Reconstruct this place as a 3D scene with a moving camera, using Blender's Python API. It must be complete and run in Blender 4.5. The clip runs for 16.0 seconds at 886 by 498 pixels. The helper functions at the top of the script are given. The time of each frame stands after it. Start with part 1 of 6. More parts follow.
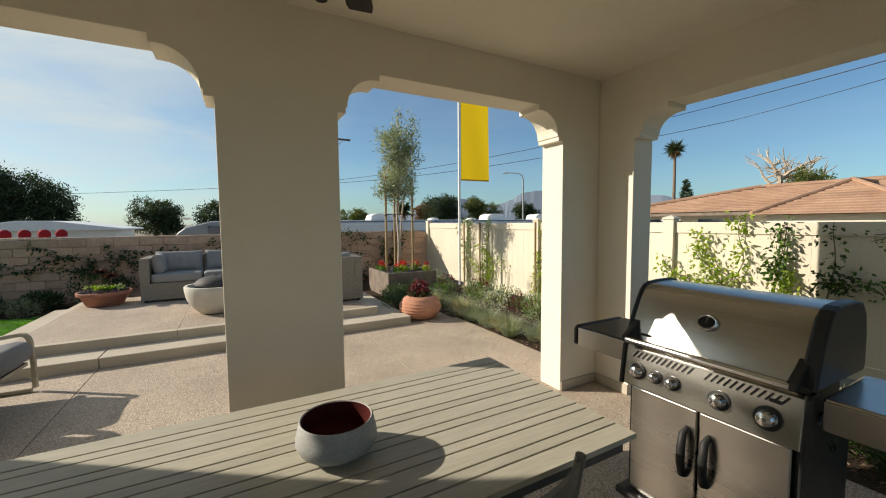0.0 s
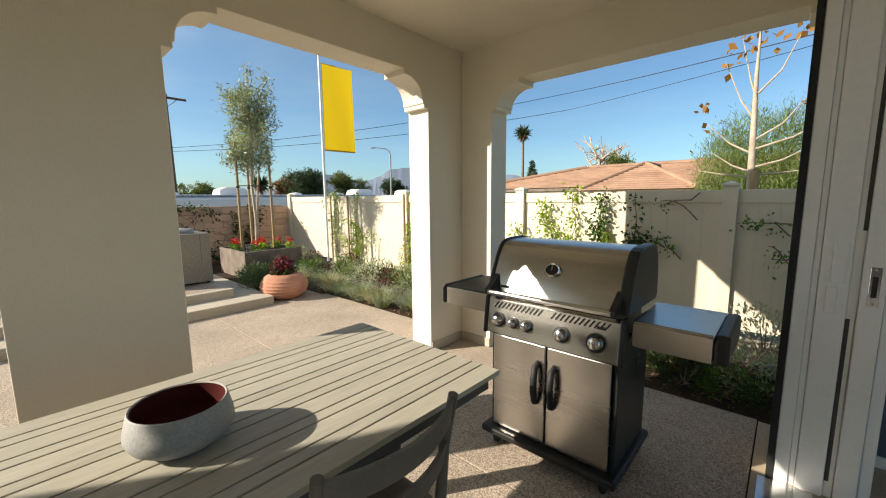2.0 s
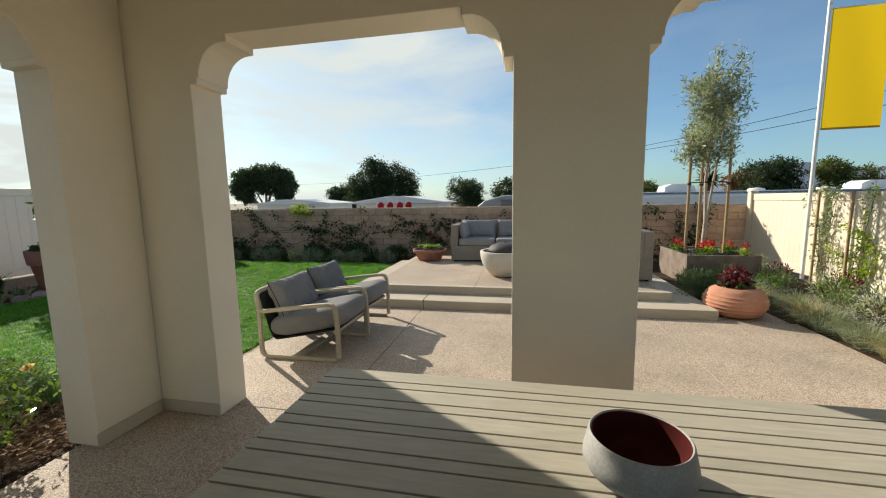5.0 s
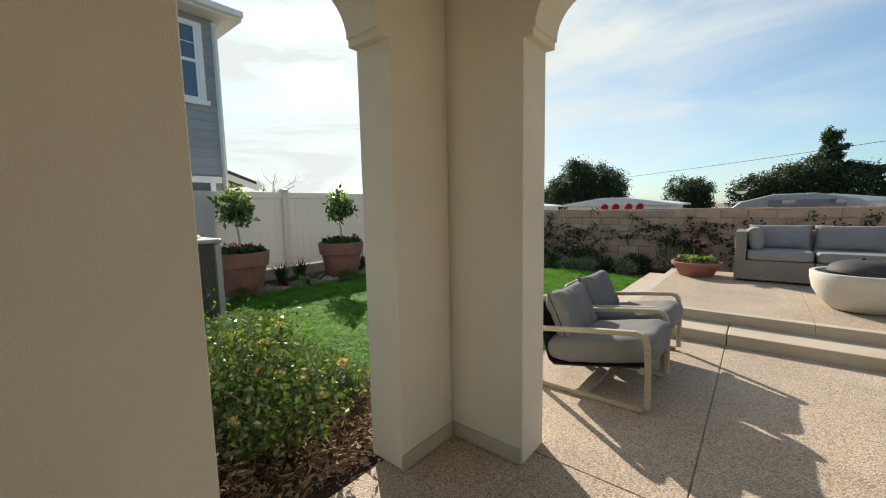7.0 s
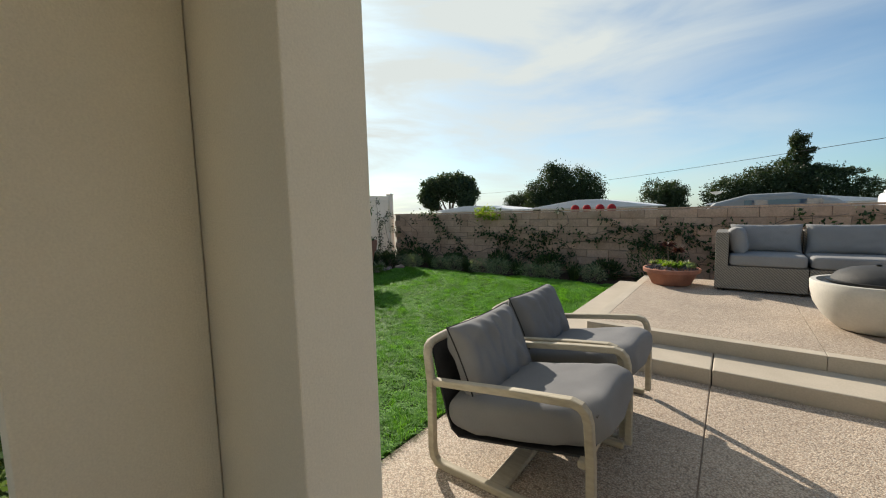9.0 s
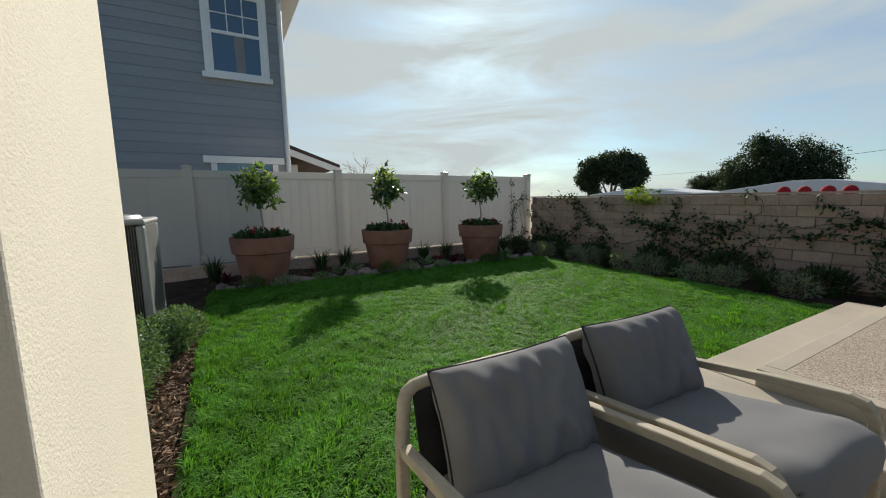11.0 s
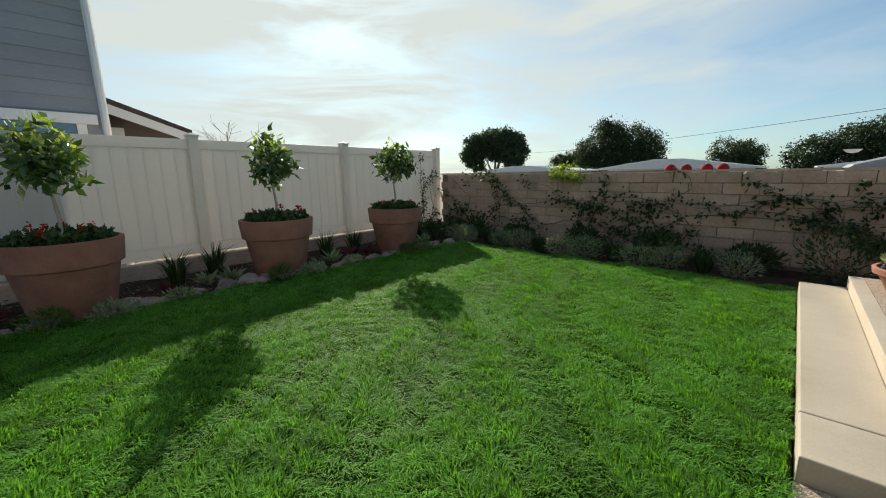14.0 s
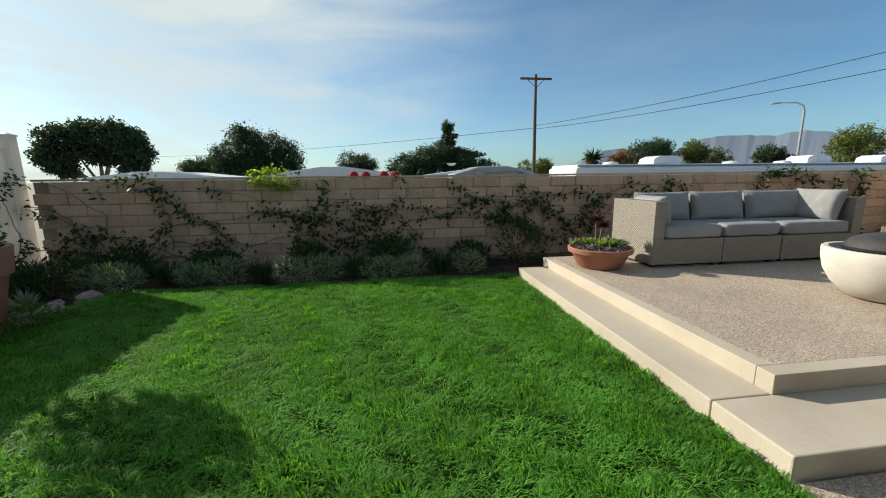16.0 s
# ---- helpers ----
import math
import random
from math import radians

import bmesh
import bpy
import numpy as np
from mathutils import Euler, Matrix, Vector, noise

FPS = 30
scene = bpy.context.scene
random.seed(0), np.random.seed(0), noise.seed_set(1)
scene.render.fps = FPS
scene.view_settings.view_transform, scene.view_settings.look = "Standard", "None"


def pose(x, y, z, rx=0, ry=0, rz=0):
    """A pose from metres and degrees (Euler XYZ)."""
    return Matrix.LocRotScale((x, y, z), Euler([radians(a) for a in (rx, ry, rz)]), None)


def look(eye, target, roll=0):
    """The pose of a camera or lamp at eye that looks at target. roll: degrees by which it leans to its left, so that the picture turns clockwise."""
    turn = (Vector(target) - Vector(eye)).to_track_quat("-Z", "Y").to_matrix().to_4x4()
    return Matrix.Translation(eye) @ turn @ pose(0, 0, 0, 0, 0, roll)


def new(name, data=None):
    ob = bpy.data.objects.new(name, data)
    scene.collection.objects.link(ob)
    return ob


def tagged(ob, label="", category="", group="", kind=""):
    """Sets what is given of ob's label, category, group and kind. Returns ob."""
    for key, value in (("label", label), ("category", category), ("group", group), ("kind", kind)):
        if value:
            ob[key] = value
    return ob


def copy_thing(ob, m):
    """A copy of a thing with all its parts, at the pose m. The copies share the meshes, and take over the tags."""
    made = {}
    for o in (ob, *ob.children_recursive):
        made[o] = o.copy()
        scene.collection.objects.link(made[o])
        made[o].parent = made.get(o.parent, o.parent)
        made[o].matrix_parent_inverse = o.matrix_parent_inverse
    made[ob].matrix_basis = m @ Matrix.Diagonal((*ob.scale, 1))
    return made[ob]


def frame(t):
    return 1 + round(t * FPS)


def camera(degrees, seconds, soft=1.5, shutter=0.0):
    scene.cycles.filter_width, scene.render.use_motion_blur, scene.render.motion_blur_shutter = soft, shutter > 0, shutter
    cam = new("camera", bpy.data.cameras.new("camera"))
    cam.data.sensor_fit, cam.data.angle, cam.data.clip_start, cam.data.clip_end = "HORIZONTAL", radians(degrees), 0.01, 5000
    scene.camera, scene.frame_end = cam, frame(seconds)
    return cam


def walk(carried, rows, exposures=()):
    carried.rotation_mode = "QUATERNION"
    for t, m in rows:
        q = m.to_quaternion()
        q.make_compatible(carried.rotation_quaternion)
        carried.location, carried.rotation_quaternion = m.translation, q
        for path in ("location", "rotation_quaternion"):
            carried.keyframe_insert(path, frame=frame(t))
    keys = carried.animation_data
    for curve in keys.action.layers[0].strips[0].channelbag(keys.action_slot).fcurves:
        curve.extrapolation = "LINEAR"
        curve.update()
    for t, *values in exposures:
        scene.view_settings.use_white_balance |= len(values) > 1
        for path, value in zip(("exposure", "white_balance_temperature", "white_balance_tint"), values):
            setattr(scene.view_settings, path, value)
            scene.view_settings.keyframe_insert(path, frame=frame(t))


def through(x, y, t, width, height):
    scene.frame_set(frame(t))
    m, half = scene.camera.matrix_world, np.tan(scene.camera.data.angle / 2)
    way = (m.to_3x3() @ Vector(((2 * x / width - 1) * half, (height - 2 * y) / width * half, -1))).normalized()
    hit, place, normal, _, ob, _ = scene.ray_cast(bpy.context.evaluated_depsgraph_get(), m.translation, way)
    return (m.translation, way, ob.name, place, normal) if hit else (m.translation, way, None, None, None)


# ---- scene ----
cam = camera(98.2, 16.0, 1.1, 0.0)
PATH = [
    (0, (-0.005, 0.252, 1.486), (0.95, 2.003, 1.347), -0.5),
    (0.5, (0.019, 0.269, 1.459), (1.182, 1.887, 1.3), -0.4),
    (1, (0.014, 0.275, 1.442), (1.332, 1.767, 1.247), -0.4),
    (1.5, (0.007, 0.286, 1.423), (1.423, 1.68, 1.192), -0.4),
    (2, (0.019, 0.284, 1.402), (1.49, 1.613, 1.139), -0.5),
    (2.5, (0.051, 0.283, 1.377), (1.548, 1.579, 1.095), -0.5),
    (3, (0.08, 0.278, 1.387), (1.572, 1.576, 1.091), -0.5),
    (3.5, (0.144, 0.333, 1.387), (1.551, 1.723, 1.094), -0.4),
    (4, (0.195, 0.409, 1.407), (1.223, 2.102, 1.132), -0.5),
    (4.5, (0.175, 0.492, 1.415), (0.485, 2.45, 1.152), -0.6),
    (5, (-0.024, 0.538, 1.432), (-0.417, 2.482, 1.179), -0.9),
    (5.2, (-0.121, 0.545, 1.436), (-0.755, 2.426, 1.189), -0.9),
    (7.3, (-1.166, 1.08, 1.35), (-2.435, 2.611, 1.137), -1.1),
    (7.5, (-1.181, 1.203, 1.342), (-2.413, 2.765, 1.131), -1.2),
    (8, (-1.203, 1.476, 1.332), (-2.327, 3.118, 1.134), -1.3),
    (8.2, (-1.203, 1.603, 1.317), (-2.296, 3.267, 1.129), -1.3),
    (10.3, (-1.247, 2.886, 1.214), (-2.816, 4.109, 1.001), -1.2),
    (10.5, (-1.255, 2.954, 1.207), (-2.875, 4.105, 0.985), -1.0),
    (11, (-1.311, 3.132, 1.228), (-3.035, 4.112, 0.969), -0.8),
    (11.5, (-1.363, 3.199, 1.174), (-3.126, 4.101, 0.895), -0.9),
    (12, (-1.529, 3.235, 1.162), (-3.258, 4.19, 0.85), -0.9),
    (12.5, (-1.73, 3.253, 1.18), (-3.352, 4.371, 0.835), -1.0),
    (13, (-2.03, 3.302, 1.229), (-3.524, 4.577, 0.851), -0.8),
    (13.5, (-2.339, 3.375, 1.227), (-3.747, 4.742, 0.843), -0.8),
    (14, (-2.745, 3.414, 1.25), (-4.07, 4.862, 0.865), -0.8),
    (14.5, (-3.259, 3.527, 1.256), (-4.378, 5.14, 0.874), -0.7),
    (15, (-3.656, 3.758, 1.249), (-4.436, 5.561, 0.874), -0.9),
    (15.5, (-3.945, 3.958, 1.249), (-4.236, 5.903, 0.884), -0.9),
    (16, (-4.164, 4.238, 1.218), (-3.897, 6.186, 0.852), -0.7),
]
walk(cam, [(t, look(eye, target, roll)) for t, eye, target, roll in PATH],
     [(0.0, 0.3, 7400, 10), (1.0, 0.44, 7400, 10), (2.5, 0.78, 7400, 11), (3.5, 0.72, 7400, 11), (4.2, 0.4, 7400, 10), (5.0, 0.44, 7400, 10), (8.0, 0.6, 7500, 11),
      (10.5, 0.02, 7050, 10), (12.5, 0.1, 7100, 9), (13.2, 0.26, 7300, 8), (14.0, 0.34, 7400, 8), (16.0, 0.38, 7100, 7)])

# ---- world, sun, exposure ----
SUN_EL, SUN_AZ = radians(26.6), radians(34.6)
SUN_DIR = Vector((-math.cos(SUN_AZ) * math.cos(SUN_EL), math.sin(SUN_AZ) * math.cos(SUN_EL), math.sin(SUN_EL)))
world = bpy.data.worlds.new("sky")
scene.world = world
world.use_nodes = True
wn, wl = world.node_tree.nodes, world.node_tree.links
wn.clear()
sky = wn.new("ShaderNodeTexSky")
sky.sky_type, sky.sun_disc = "NISHITA", False
sky.sun_elevation = SUN_EL
sky.sun_rotation = math.atan2(SUN_DIR.x, SUN_DIR.y)
sky.air_density, sky.dust_density, sky.ozone_density = 0.9, 0.7, 3.5
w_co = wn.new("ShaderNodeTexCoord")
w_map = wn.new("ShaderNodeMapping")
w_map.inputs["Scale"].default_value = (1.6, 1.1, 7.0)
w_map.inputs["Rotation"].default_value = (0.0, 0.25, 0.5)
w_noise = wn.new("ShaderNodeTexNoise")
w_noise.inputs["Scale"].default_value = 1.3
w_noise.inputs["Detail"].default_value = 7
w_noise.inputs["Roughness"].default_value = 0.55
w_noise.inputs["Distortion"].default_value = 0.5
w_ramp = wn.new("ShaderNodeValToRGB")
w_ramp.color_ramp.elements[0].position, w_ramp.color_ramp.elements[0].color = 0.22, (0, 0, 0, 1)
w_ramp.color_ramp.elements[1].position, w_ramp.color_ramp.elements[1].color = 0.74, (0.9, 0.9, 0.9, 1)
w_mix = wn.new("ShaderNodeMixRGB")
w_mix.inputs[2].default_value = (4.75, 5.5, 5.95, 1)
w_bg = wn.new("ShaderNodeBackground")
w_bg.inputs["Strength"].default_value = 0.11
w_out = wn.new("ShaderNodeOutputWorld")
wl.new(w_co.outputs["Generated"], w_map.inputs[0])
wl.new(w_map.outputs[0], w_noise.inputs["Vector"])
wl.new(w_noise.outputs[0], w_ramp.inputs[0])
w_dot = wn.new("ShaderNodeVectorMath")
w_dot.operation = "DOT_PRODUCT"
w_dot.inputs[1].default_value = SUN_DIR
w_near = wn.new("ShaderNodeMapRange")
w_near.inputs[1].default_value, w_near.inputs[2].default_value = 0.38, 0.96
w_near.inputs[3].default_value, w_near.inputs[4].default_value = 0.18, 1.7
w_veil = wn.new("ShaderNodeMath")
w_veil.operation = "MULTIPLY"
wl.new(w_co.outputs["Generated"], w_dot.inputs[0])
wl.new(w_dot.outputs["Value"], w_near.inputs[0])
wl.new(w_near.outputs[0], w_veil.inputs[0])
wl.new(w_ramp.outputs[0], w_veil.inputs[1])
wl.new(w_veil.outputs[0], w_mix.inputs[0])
w_tint = wn.new("ShaderNodeMixRGB")
w_tint.blend_type = "MULTIPLY"
w_tint.inputs[0].default_value = 1.0
w_tint.inputs[2].default_value = (0.62, 0.88, 0.98, 1)
wl.new(sky.outputs[0], w_tint.inputs[1])
wl.new(w_tint.outputs[0], w_mix.inputs[1])
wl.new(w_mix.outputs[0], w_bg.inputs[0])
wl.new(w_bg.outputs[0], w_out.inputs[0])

sun = new("sun", bpy.data.lights.new("sun", "SUN"))
sun.data.energy, sun.data.angle, sun.data.color = 4.8, radians(0.55), (1.0, 0.965, 0.91)
sun.matrix_world = look(SUN_DIR * 40, (0, 0, 0))

# ---- materials ----
def nodes_of(name):
    m = bpy.data.materials.new(name)
    m.use_nodes = True
    n, l = m.node_tree.nodes, m.node_tree.links
    return m, n, l, n["Principled BSDF"]


def noise_node(n, l, pos, scale, detail=3, rough=0.5, stretch=None):
    t = n.new("ShaderNodeTexNoise")
    t.inputs["Scale"].default_value, t.inputs["Detail"].default_value = scale, detail
    t.inputs["Roughness"].default_value = rough
    if stretch:
        mp = n.new("ShaderNodeMapping")
        mp.inputs["Scale"].default_value = stretch
        l.new(pos, mp.inputs[0])
        pos = mp.outputs[0]
    l.new(pos, t.inputs["Vector"])
    return t.outputs[0]


def surf(name, dark, light, big=2.0, fine=60.0, rough=0.8, metal=0.0, bump=0.3, depth=0.003, stretch=None,
         spread=(0.3, 0.7), island=0.0, piece=0.0, gain=0.25, spec=0.4, coords="world"):
    """Two colours mixed by broad noise, a fine grain over them, and fine relief."""
    m, n, l, b = nodes_of(name)
    if coords == "world":
        pos = n.new("ShaderNodeNewGeometry").outputs["Position"]
    else:
        pos = n.new("ShaderNodeTexCoord").outputs["Object"]
    broad = noise_node(n, l, pos, big, 4, 0.6, stretch)
    ramp = n.new("ShaderNodeValToRGB")
    e = ramp.color_ramp.elements
    e[0].position, e[0].color = spread[0], (*dark, 1)
    e[1].position, e[1].color = spread[1], (*light, 1)
    l.new(broad, ramp.inputs[0])
    grain = noise_node(n, l, pos, fine, 3, 0.6, stretch)
    mr = n.new("ShaderNodeMapRange")
    mr.inputs[1].default_value, mr.inputs[2].default_value = 0.25, 0.75
    mr.inputs[3].default_value, mr.inputs[4].default_value = 1 - gain, 1 + gain
    l.new(grain, mr.inputs[0])
    value = mr.outputs[0]
    for kind, amount in (("Random Per Island", island), ("Random", piece)):
        if amount:
            src = n.new("ShaderNodeNewGeometry" if kind != "Random" else "ShaderNodeObjectInfo").outputs[kind]
            r2 = n.new("ShaderNodeMapRange")
            r2.inputs[3].default_value, r2.inputs[4].default_value = 1 - amount, 1 + amount
            l.new(src, r2.inputs[0])
            mul = n.new("ShaderNodeMath")
            mul.operation = "MULTIPLY"
            l.new(value, mul.inputs[0]), l.new(r2.outputs[0], mul.inputs[1])
            value = mul.outputs[0]
    vm = n.new("ShaderNodeVectorMath")
    vm.operation = "SCALE"
    l.new(ramp.outputs[0], vm.inputs[0]), l.new(value, vm.inputs["Scale"])
    l.new(vm.outputs[0], b.inputs["Base Color"])
    rr = n.new("ShaderNodeMapRange")
    rr.inputs[3].default_value, rr.inputs[4].default_value = max(0.03, rough - 0.12), min(1, rough + 0.12)
    l.new(broad, rr.inputs[0]), l.new(rr.outputs[0], b.inputs["Roughness"])
    b.inputs["Metallic"].default_value = metal
    b.inputs["Specular IOR Level"].default_value = spec
    if bump:
        bn = n.new("ShaderNodeBump")
        bn.inputs["Strength"].default_value, bn.inputs["Distance"].default_value = bump, depth
        l.new(grain, bn.inputs["Height"]), l.new(bn.outputs[0], b.inputs["Normal"])
    return m


def aggregate(name, tints, scale=135.0):
    """Concrete with the pebbles washed bare."""
    m, n, l, b = nodes_of(name)
    pos = n.new("ShaderNodeNewGeometry").outputs["Position"]
    v = n.new("ShaderNodeTexVoronoi")
    v.inputs["Scale"].default_value = scale
    l.new(pos, v.inputs["Vector"])
    sep = n.new("ShaderNodeSeparateColor")
    l.new(v.outputs["Color"], sep.inputs[0])
    ramp = n.new("ShaderNodeValToRGB")
    e = ramp.color_ramp.elements
    e[0].color, e[1].color = (*tints[0], 1), (*tints[-1], 1)
    for i, c in enumerate(tints[1:-1]):
        k = e.new((i + 1) / (len(tints) - 1))
        k.color = (*c, 1)
    l.new(sep.outputs[0], ramp.inputs[0])
    broad = noise_node(n, l, pos, 1.3, 5, 0.6)
    mr = n.new("ShaderNodeMapRange")
    mr.inputs[1].default_value, mr.inputs[2].default_value = 0.3, 0.7
    mr.inputs[3].default_value, mr.inputs[4].default_value = 0.82, 1.12
    l.new(broad, mr.inputs[0])
    gap = n.new("ShaderNodeMapRange")
    gap.inputs[1].default_value, gap.inputs[2].default_value = 0.35, 0.75
    gap.inputs[3].default_value, gap.inputs[4].default_value = 1.0, 0.55
    l.new(v.outputs["Distance"], gap.inputs[0])
    mul = n.new("ShaderNodeMath")
    mul.operation = "MULTIPLY"
    l.new(mr.outputs[0], mul.inputs[0]), l.new(gap.outputs[0], mul.inputs[1])
    vm = n.new("ShaderNodeVectorMath")
    vm.operation = "SCALE"
    l.new(ramp.outputs[0], vm.inputs[0]), l.new(mul.outputs[0], vm.inputs["Scale"])
    l.new(vm.outputs[0], b.inputs["Base Color"])
    b.inputs["Roughness"].default_value = 0.72
    b.inputs["Specular IOR Level"].default_value = 0.35
    bn = n.new("ShaderNodeBump")
    bn.invert = True
    bn.inputs["Strength"].default_value, bn.inputs["Distance"].default_value = 0.6, 0.004
    l.new(v.outputs["Distance"], bn.inputs["Height"]), l.new(bn.outputs[0], b.inputs["Normal"])
    return m


def leafy(name, a, c, through=0.35, rough=0.55, spec=0.3):
    """Leaves: colour varies from leaf to leaf, some light comes through."""
    m, n, l, b = nodes_of(name)
    isl = n.new("ShaderNodeNewGeometry").outputs["Random Per Island"]
    ramp = n.new("ShaderNodeValToRGB")
    ramp.color_ramp.elements[0].color, ramp.color_ramp.elements[1].color = (*a, 1), (*c, 1)
    l.new(isl, ramp.inputs[0])
    l.new(ramp.outputs[0], b.inputs["Base Color"])
    b.inputs["Roughness"].default_value = rough
    b.inputs["Specular IOR Level"].default_value = spec
    tr = n.new("ShaderNodeBsdfTranslucent")
    gain = n.new("ShaderNodeVectorMath")
    gain.operation = "MULTIPLY"
    gain.inputs[1].default_value = (1.5, 1.5, 0.6)
    l.new(ramp.outputs[0], gain.inputs[0]), l.new(gain.outputs[0], tr.inputs[0])
    mx = n.new("ShaderNodeMixShader")
    mx.inputs[0].default_value = through
    l.new(b.outputs[0], mx.inputs[1]), l.new(tr.outputs[0], mx.inputs[2])
    l.new(mx.outputs[0], n["Material Output"].inputs[0])
    return m


def weave(name, dark, light, scale=70.0):
    """Woven flat synthetic wicker: over-and-under strands."""
    m, n, l, b = nodes_of(name)
    pos = n.new("ShaderNodeTexCoord").outputs["Object"]
    waves = []
    for axis, s in (("Z", scale), ("DIAGONAL", scale * 0.6)):
        w = n.new("ShaderNodeTexWave")
        w.bands_direction = axis
        w.inputs["Scale"].default_value = s * 0.32
        w.inputs["Distortion"].default_value = 1.2
        w.inputs["Detail"].default_value = 1
        l.new(pos, w.inputs["Vector"])
        waves.append(w.outputs[1])
    mul = n.new("ShaderNodeMath")
    mul.operation = "MULTIPLY"
    l.new(waves[0], mul.inputs[0]), l.new(waves[1], mul.inputs[1])
    ramp = n.new("ShaderNodeValToRGB")
    ramp.color_ramp.elements[0].color, ramp.color_ramp.elements[1].color = (*dark, 1), (*light, 1)
    ramp.color_ramp.elements[1].position = 0.6
    l.new(mul.outputs[0], ramp.inputs[0]), l.new(ramp.outputs[0], b.inputs["Base Color"])
    b.inputs["Roughness"].default_value = 0.6
    bn = n.new("ShaderNodeBump")
    bn.inputs["Strength"].default_value, bn.inputs["Distance"].default_value = 0.8, 0.004
    l.new(mul.outputs[0], bn.inputs["Height"]), l.new(bn.outputs[0], b.inputs["Normal"])
    return m


M_STUCCO = surf("stucco", (0.74, 0.685, 0.57), (0.8, 0.745, 0.625), 1.2, 170, 0.92, bump=0.55, depth=0.004, gain=0.06, spec=0.2)
M_STUCCO_BASE = surf("stucco_base", (0.46, 0.41, 0.33), (0.54, 0.48, 0.39), 3, 150, 0.92, bump=0.5, gain=0.1, spec=0.2)
M_VINYL = surf("vinyl_fence", (0.78, 0.695, 0.59), (0.83, 0.745, 0.64), 0.8, 30, 0.5, bump=0.05, gain=0.03, piece=0.02)
vn, vl = M_VINYL.node_tree.nodes, M_VINYL.node_tree.links
v_glow, v_mix = vn.new("ShaderNodeBsdfTranslucent"), vn.new("ShaderNodeMixShader")
v_glow.inputs[0].default_value = (0.76, 0.765, 0.77, 1)
v_mix.inputs[0].default_value = 0.3
vl.new(vn["Principled BSDF"].outputs[0], v_mix.inputs[1]), vl.new(v_glow.outputs[0], v_mix.inputs[2])
vl.new(v_mix.outputs[0], vn["Material Output"].inputs[0])
M_VINYL_TAN = surf("tan_vinyl_fence", (0.63, 0.56, 0.44), (0.69, 0.62, 0.5), 0.8, 30, 0.5, bump=0.05, gain=0.03, piece=0.02)
M_WHITE = surf("white_paint", (0.8, 0.8, 0.78), (0.86, 0.86, 0.84), 1.5, 40, 0.45, bump=0.05, gain=0.03)
M_BLOCK = surf("slump_block", (0.48, 0.315, 0.22), (0.62, 0.43, 0.315), 3.5, 38, 0.9, bump=0.7, depth=0.008, gain=0.16, piece=0.13, spec=0.2)
M_MORTAR = surf("mortar", (0.28, 0.21, 0.16), (0.36, 0.28, 0.22), 3, 80, 0.95, gain=0.15, spec=0.1)
M_AGG = aggregate("exposed_aggregate", [(0.35, 0.255, 0.19), (0.53, 0.415, 0.315), (0.62, 0.51, 0.4), (0.45, 0.36, 0.28), (0.69, 0.595, 0.485)])
M_CONC = surf("smooth_concrete", (0.42, 0.365, 0.29), (0.53, 0.465, 0.375), 1.6, 90, 0.85, bump=0.2, gain=0.08, spec=0.25)
M_SOIL = surf("soil", (0.035, 0.024, 0.017), (0.09, 0.06, 0.042), 5, 60, 0.95, bump=0.9, depth=0.02, gain=0.3, spec=0.1)
M_TURF = surf("turf_ground", (0.018, 0.045, 0.008), (0.035, 0.075, 0.014), 3, 60, 0.95, bump=0.8, depth=0.02, gain=0.3, spec=0.1)
M_CHIPS = surf("bark_chips", (0.13, 0.085, 0.058), (0.34, 0.235, 0.16), 6, 80, 0.9, island=0.5, gain=0.25, spec=0.2)
M_DIRT = surf("far_ground", (0.16, 0.14, 0.1), (0.25, 0.22, 0.16), 0.05, 1.0, 0.95, gain=0.15, bump=0.2)
def grass_mat():
    m = leafy("grass_blades", (0.036, 0.15, 0.018), (0.195, 0.45, 0.075), 0.45, 0.62, 0.16)
    n, l = m.node_tree.nodes, m.node_tree.links
    pos = n.new("ShaderNodeNewGeometry").outputs["Position"]
    big = noise_node(n, l, pos, 1.7, 4, 0.7)
    mr = n.new("ShaderNodeMapRange")
    mr.inputs[1].default_value, mr.inputs[2].default_value = 0.3, 0.7
    mr.inputs[3].default_value, mr.inputs[4].default_value = 0.55, 1.45
    l.new(big, mr.inputs[0])
    vm = n.new("ShaderNodeVectorMath")
    vm.operation = "SCALE"
    src = n["Principled BSDF"].inputs["Base Color"].links[0].from_socket
    l.new(src, vm.inputs[0]), l.new(mr.outputs[0], vm.inputs["Scale"])
    l.new(vm.outputs[0], n["Principled BSDF"].inputs["Base Color"])
    return m


M_GRASS = grass_mat()
M_TERRA = surf("terracotta", (0.3, 0.13, 0.09), (0.425, 0.2, 0.14), 4, 70, 0.85, bump=0.25, gain=0.12, spec=0.2)
M_TERRA_PALE = surf("pale_terracotta", (0.43, 0.19, 0.12), (0.54, 0.28, 0.19), 5, 60, 0.85, bump=0.25, gain=0.12, spec=0.2)
M_STEEL = surf("brushed_steel", (0.45, 0.435, 0.4), (0.6, 0.585, 0.55), 1.5, 120, 0.27, metal=1.0, bump=0.05, depth=0.001, stretch=(1, 0.04, 1), gain=0.08)
M_BLACK = surf("black_enamel", (0.012, 0.012, 0.012), (0.025, 0.025, 0.024), 3, 90, 0.4, bump=0.1, gain=0.1)
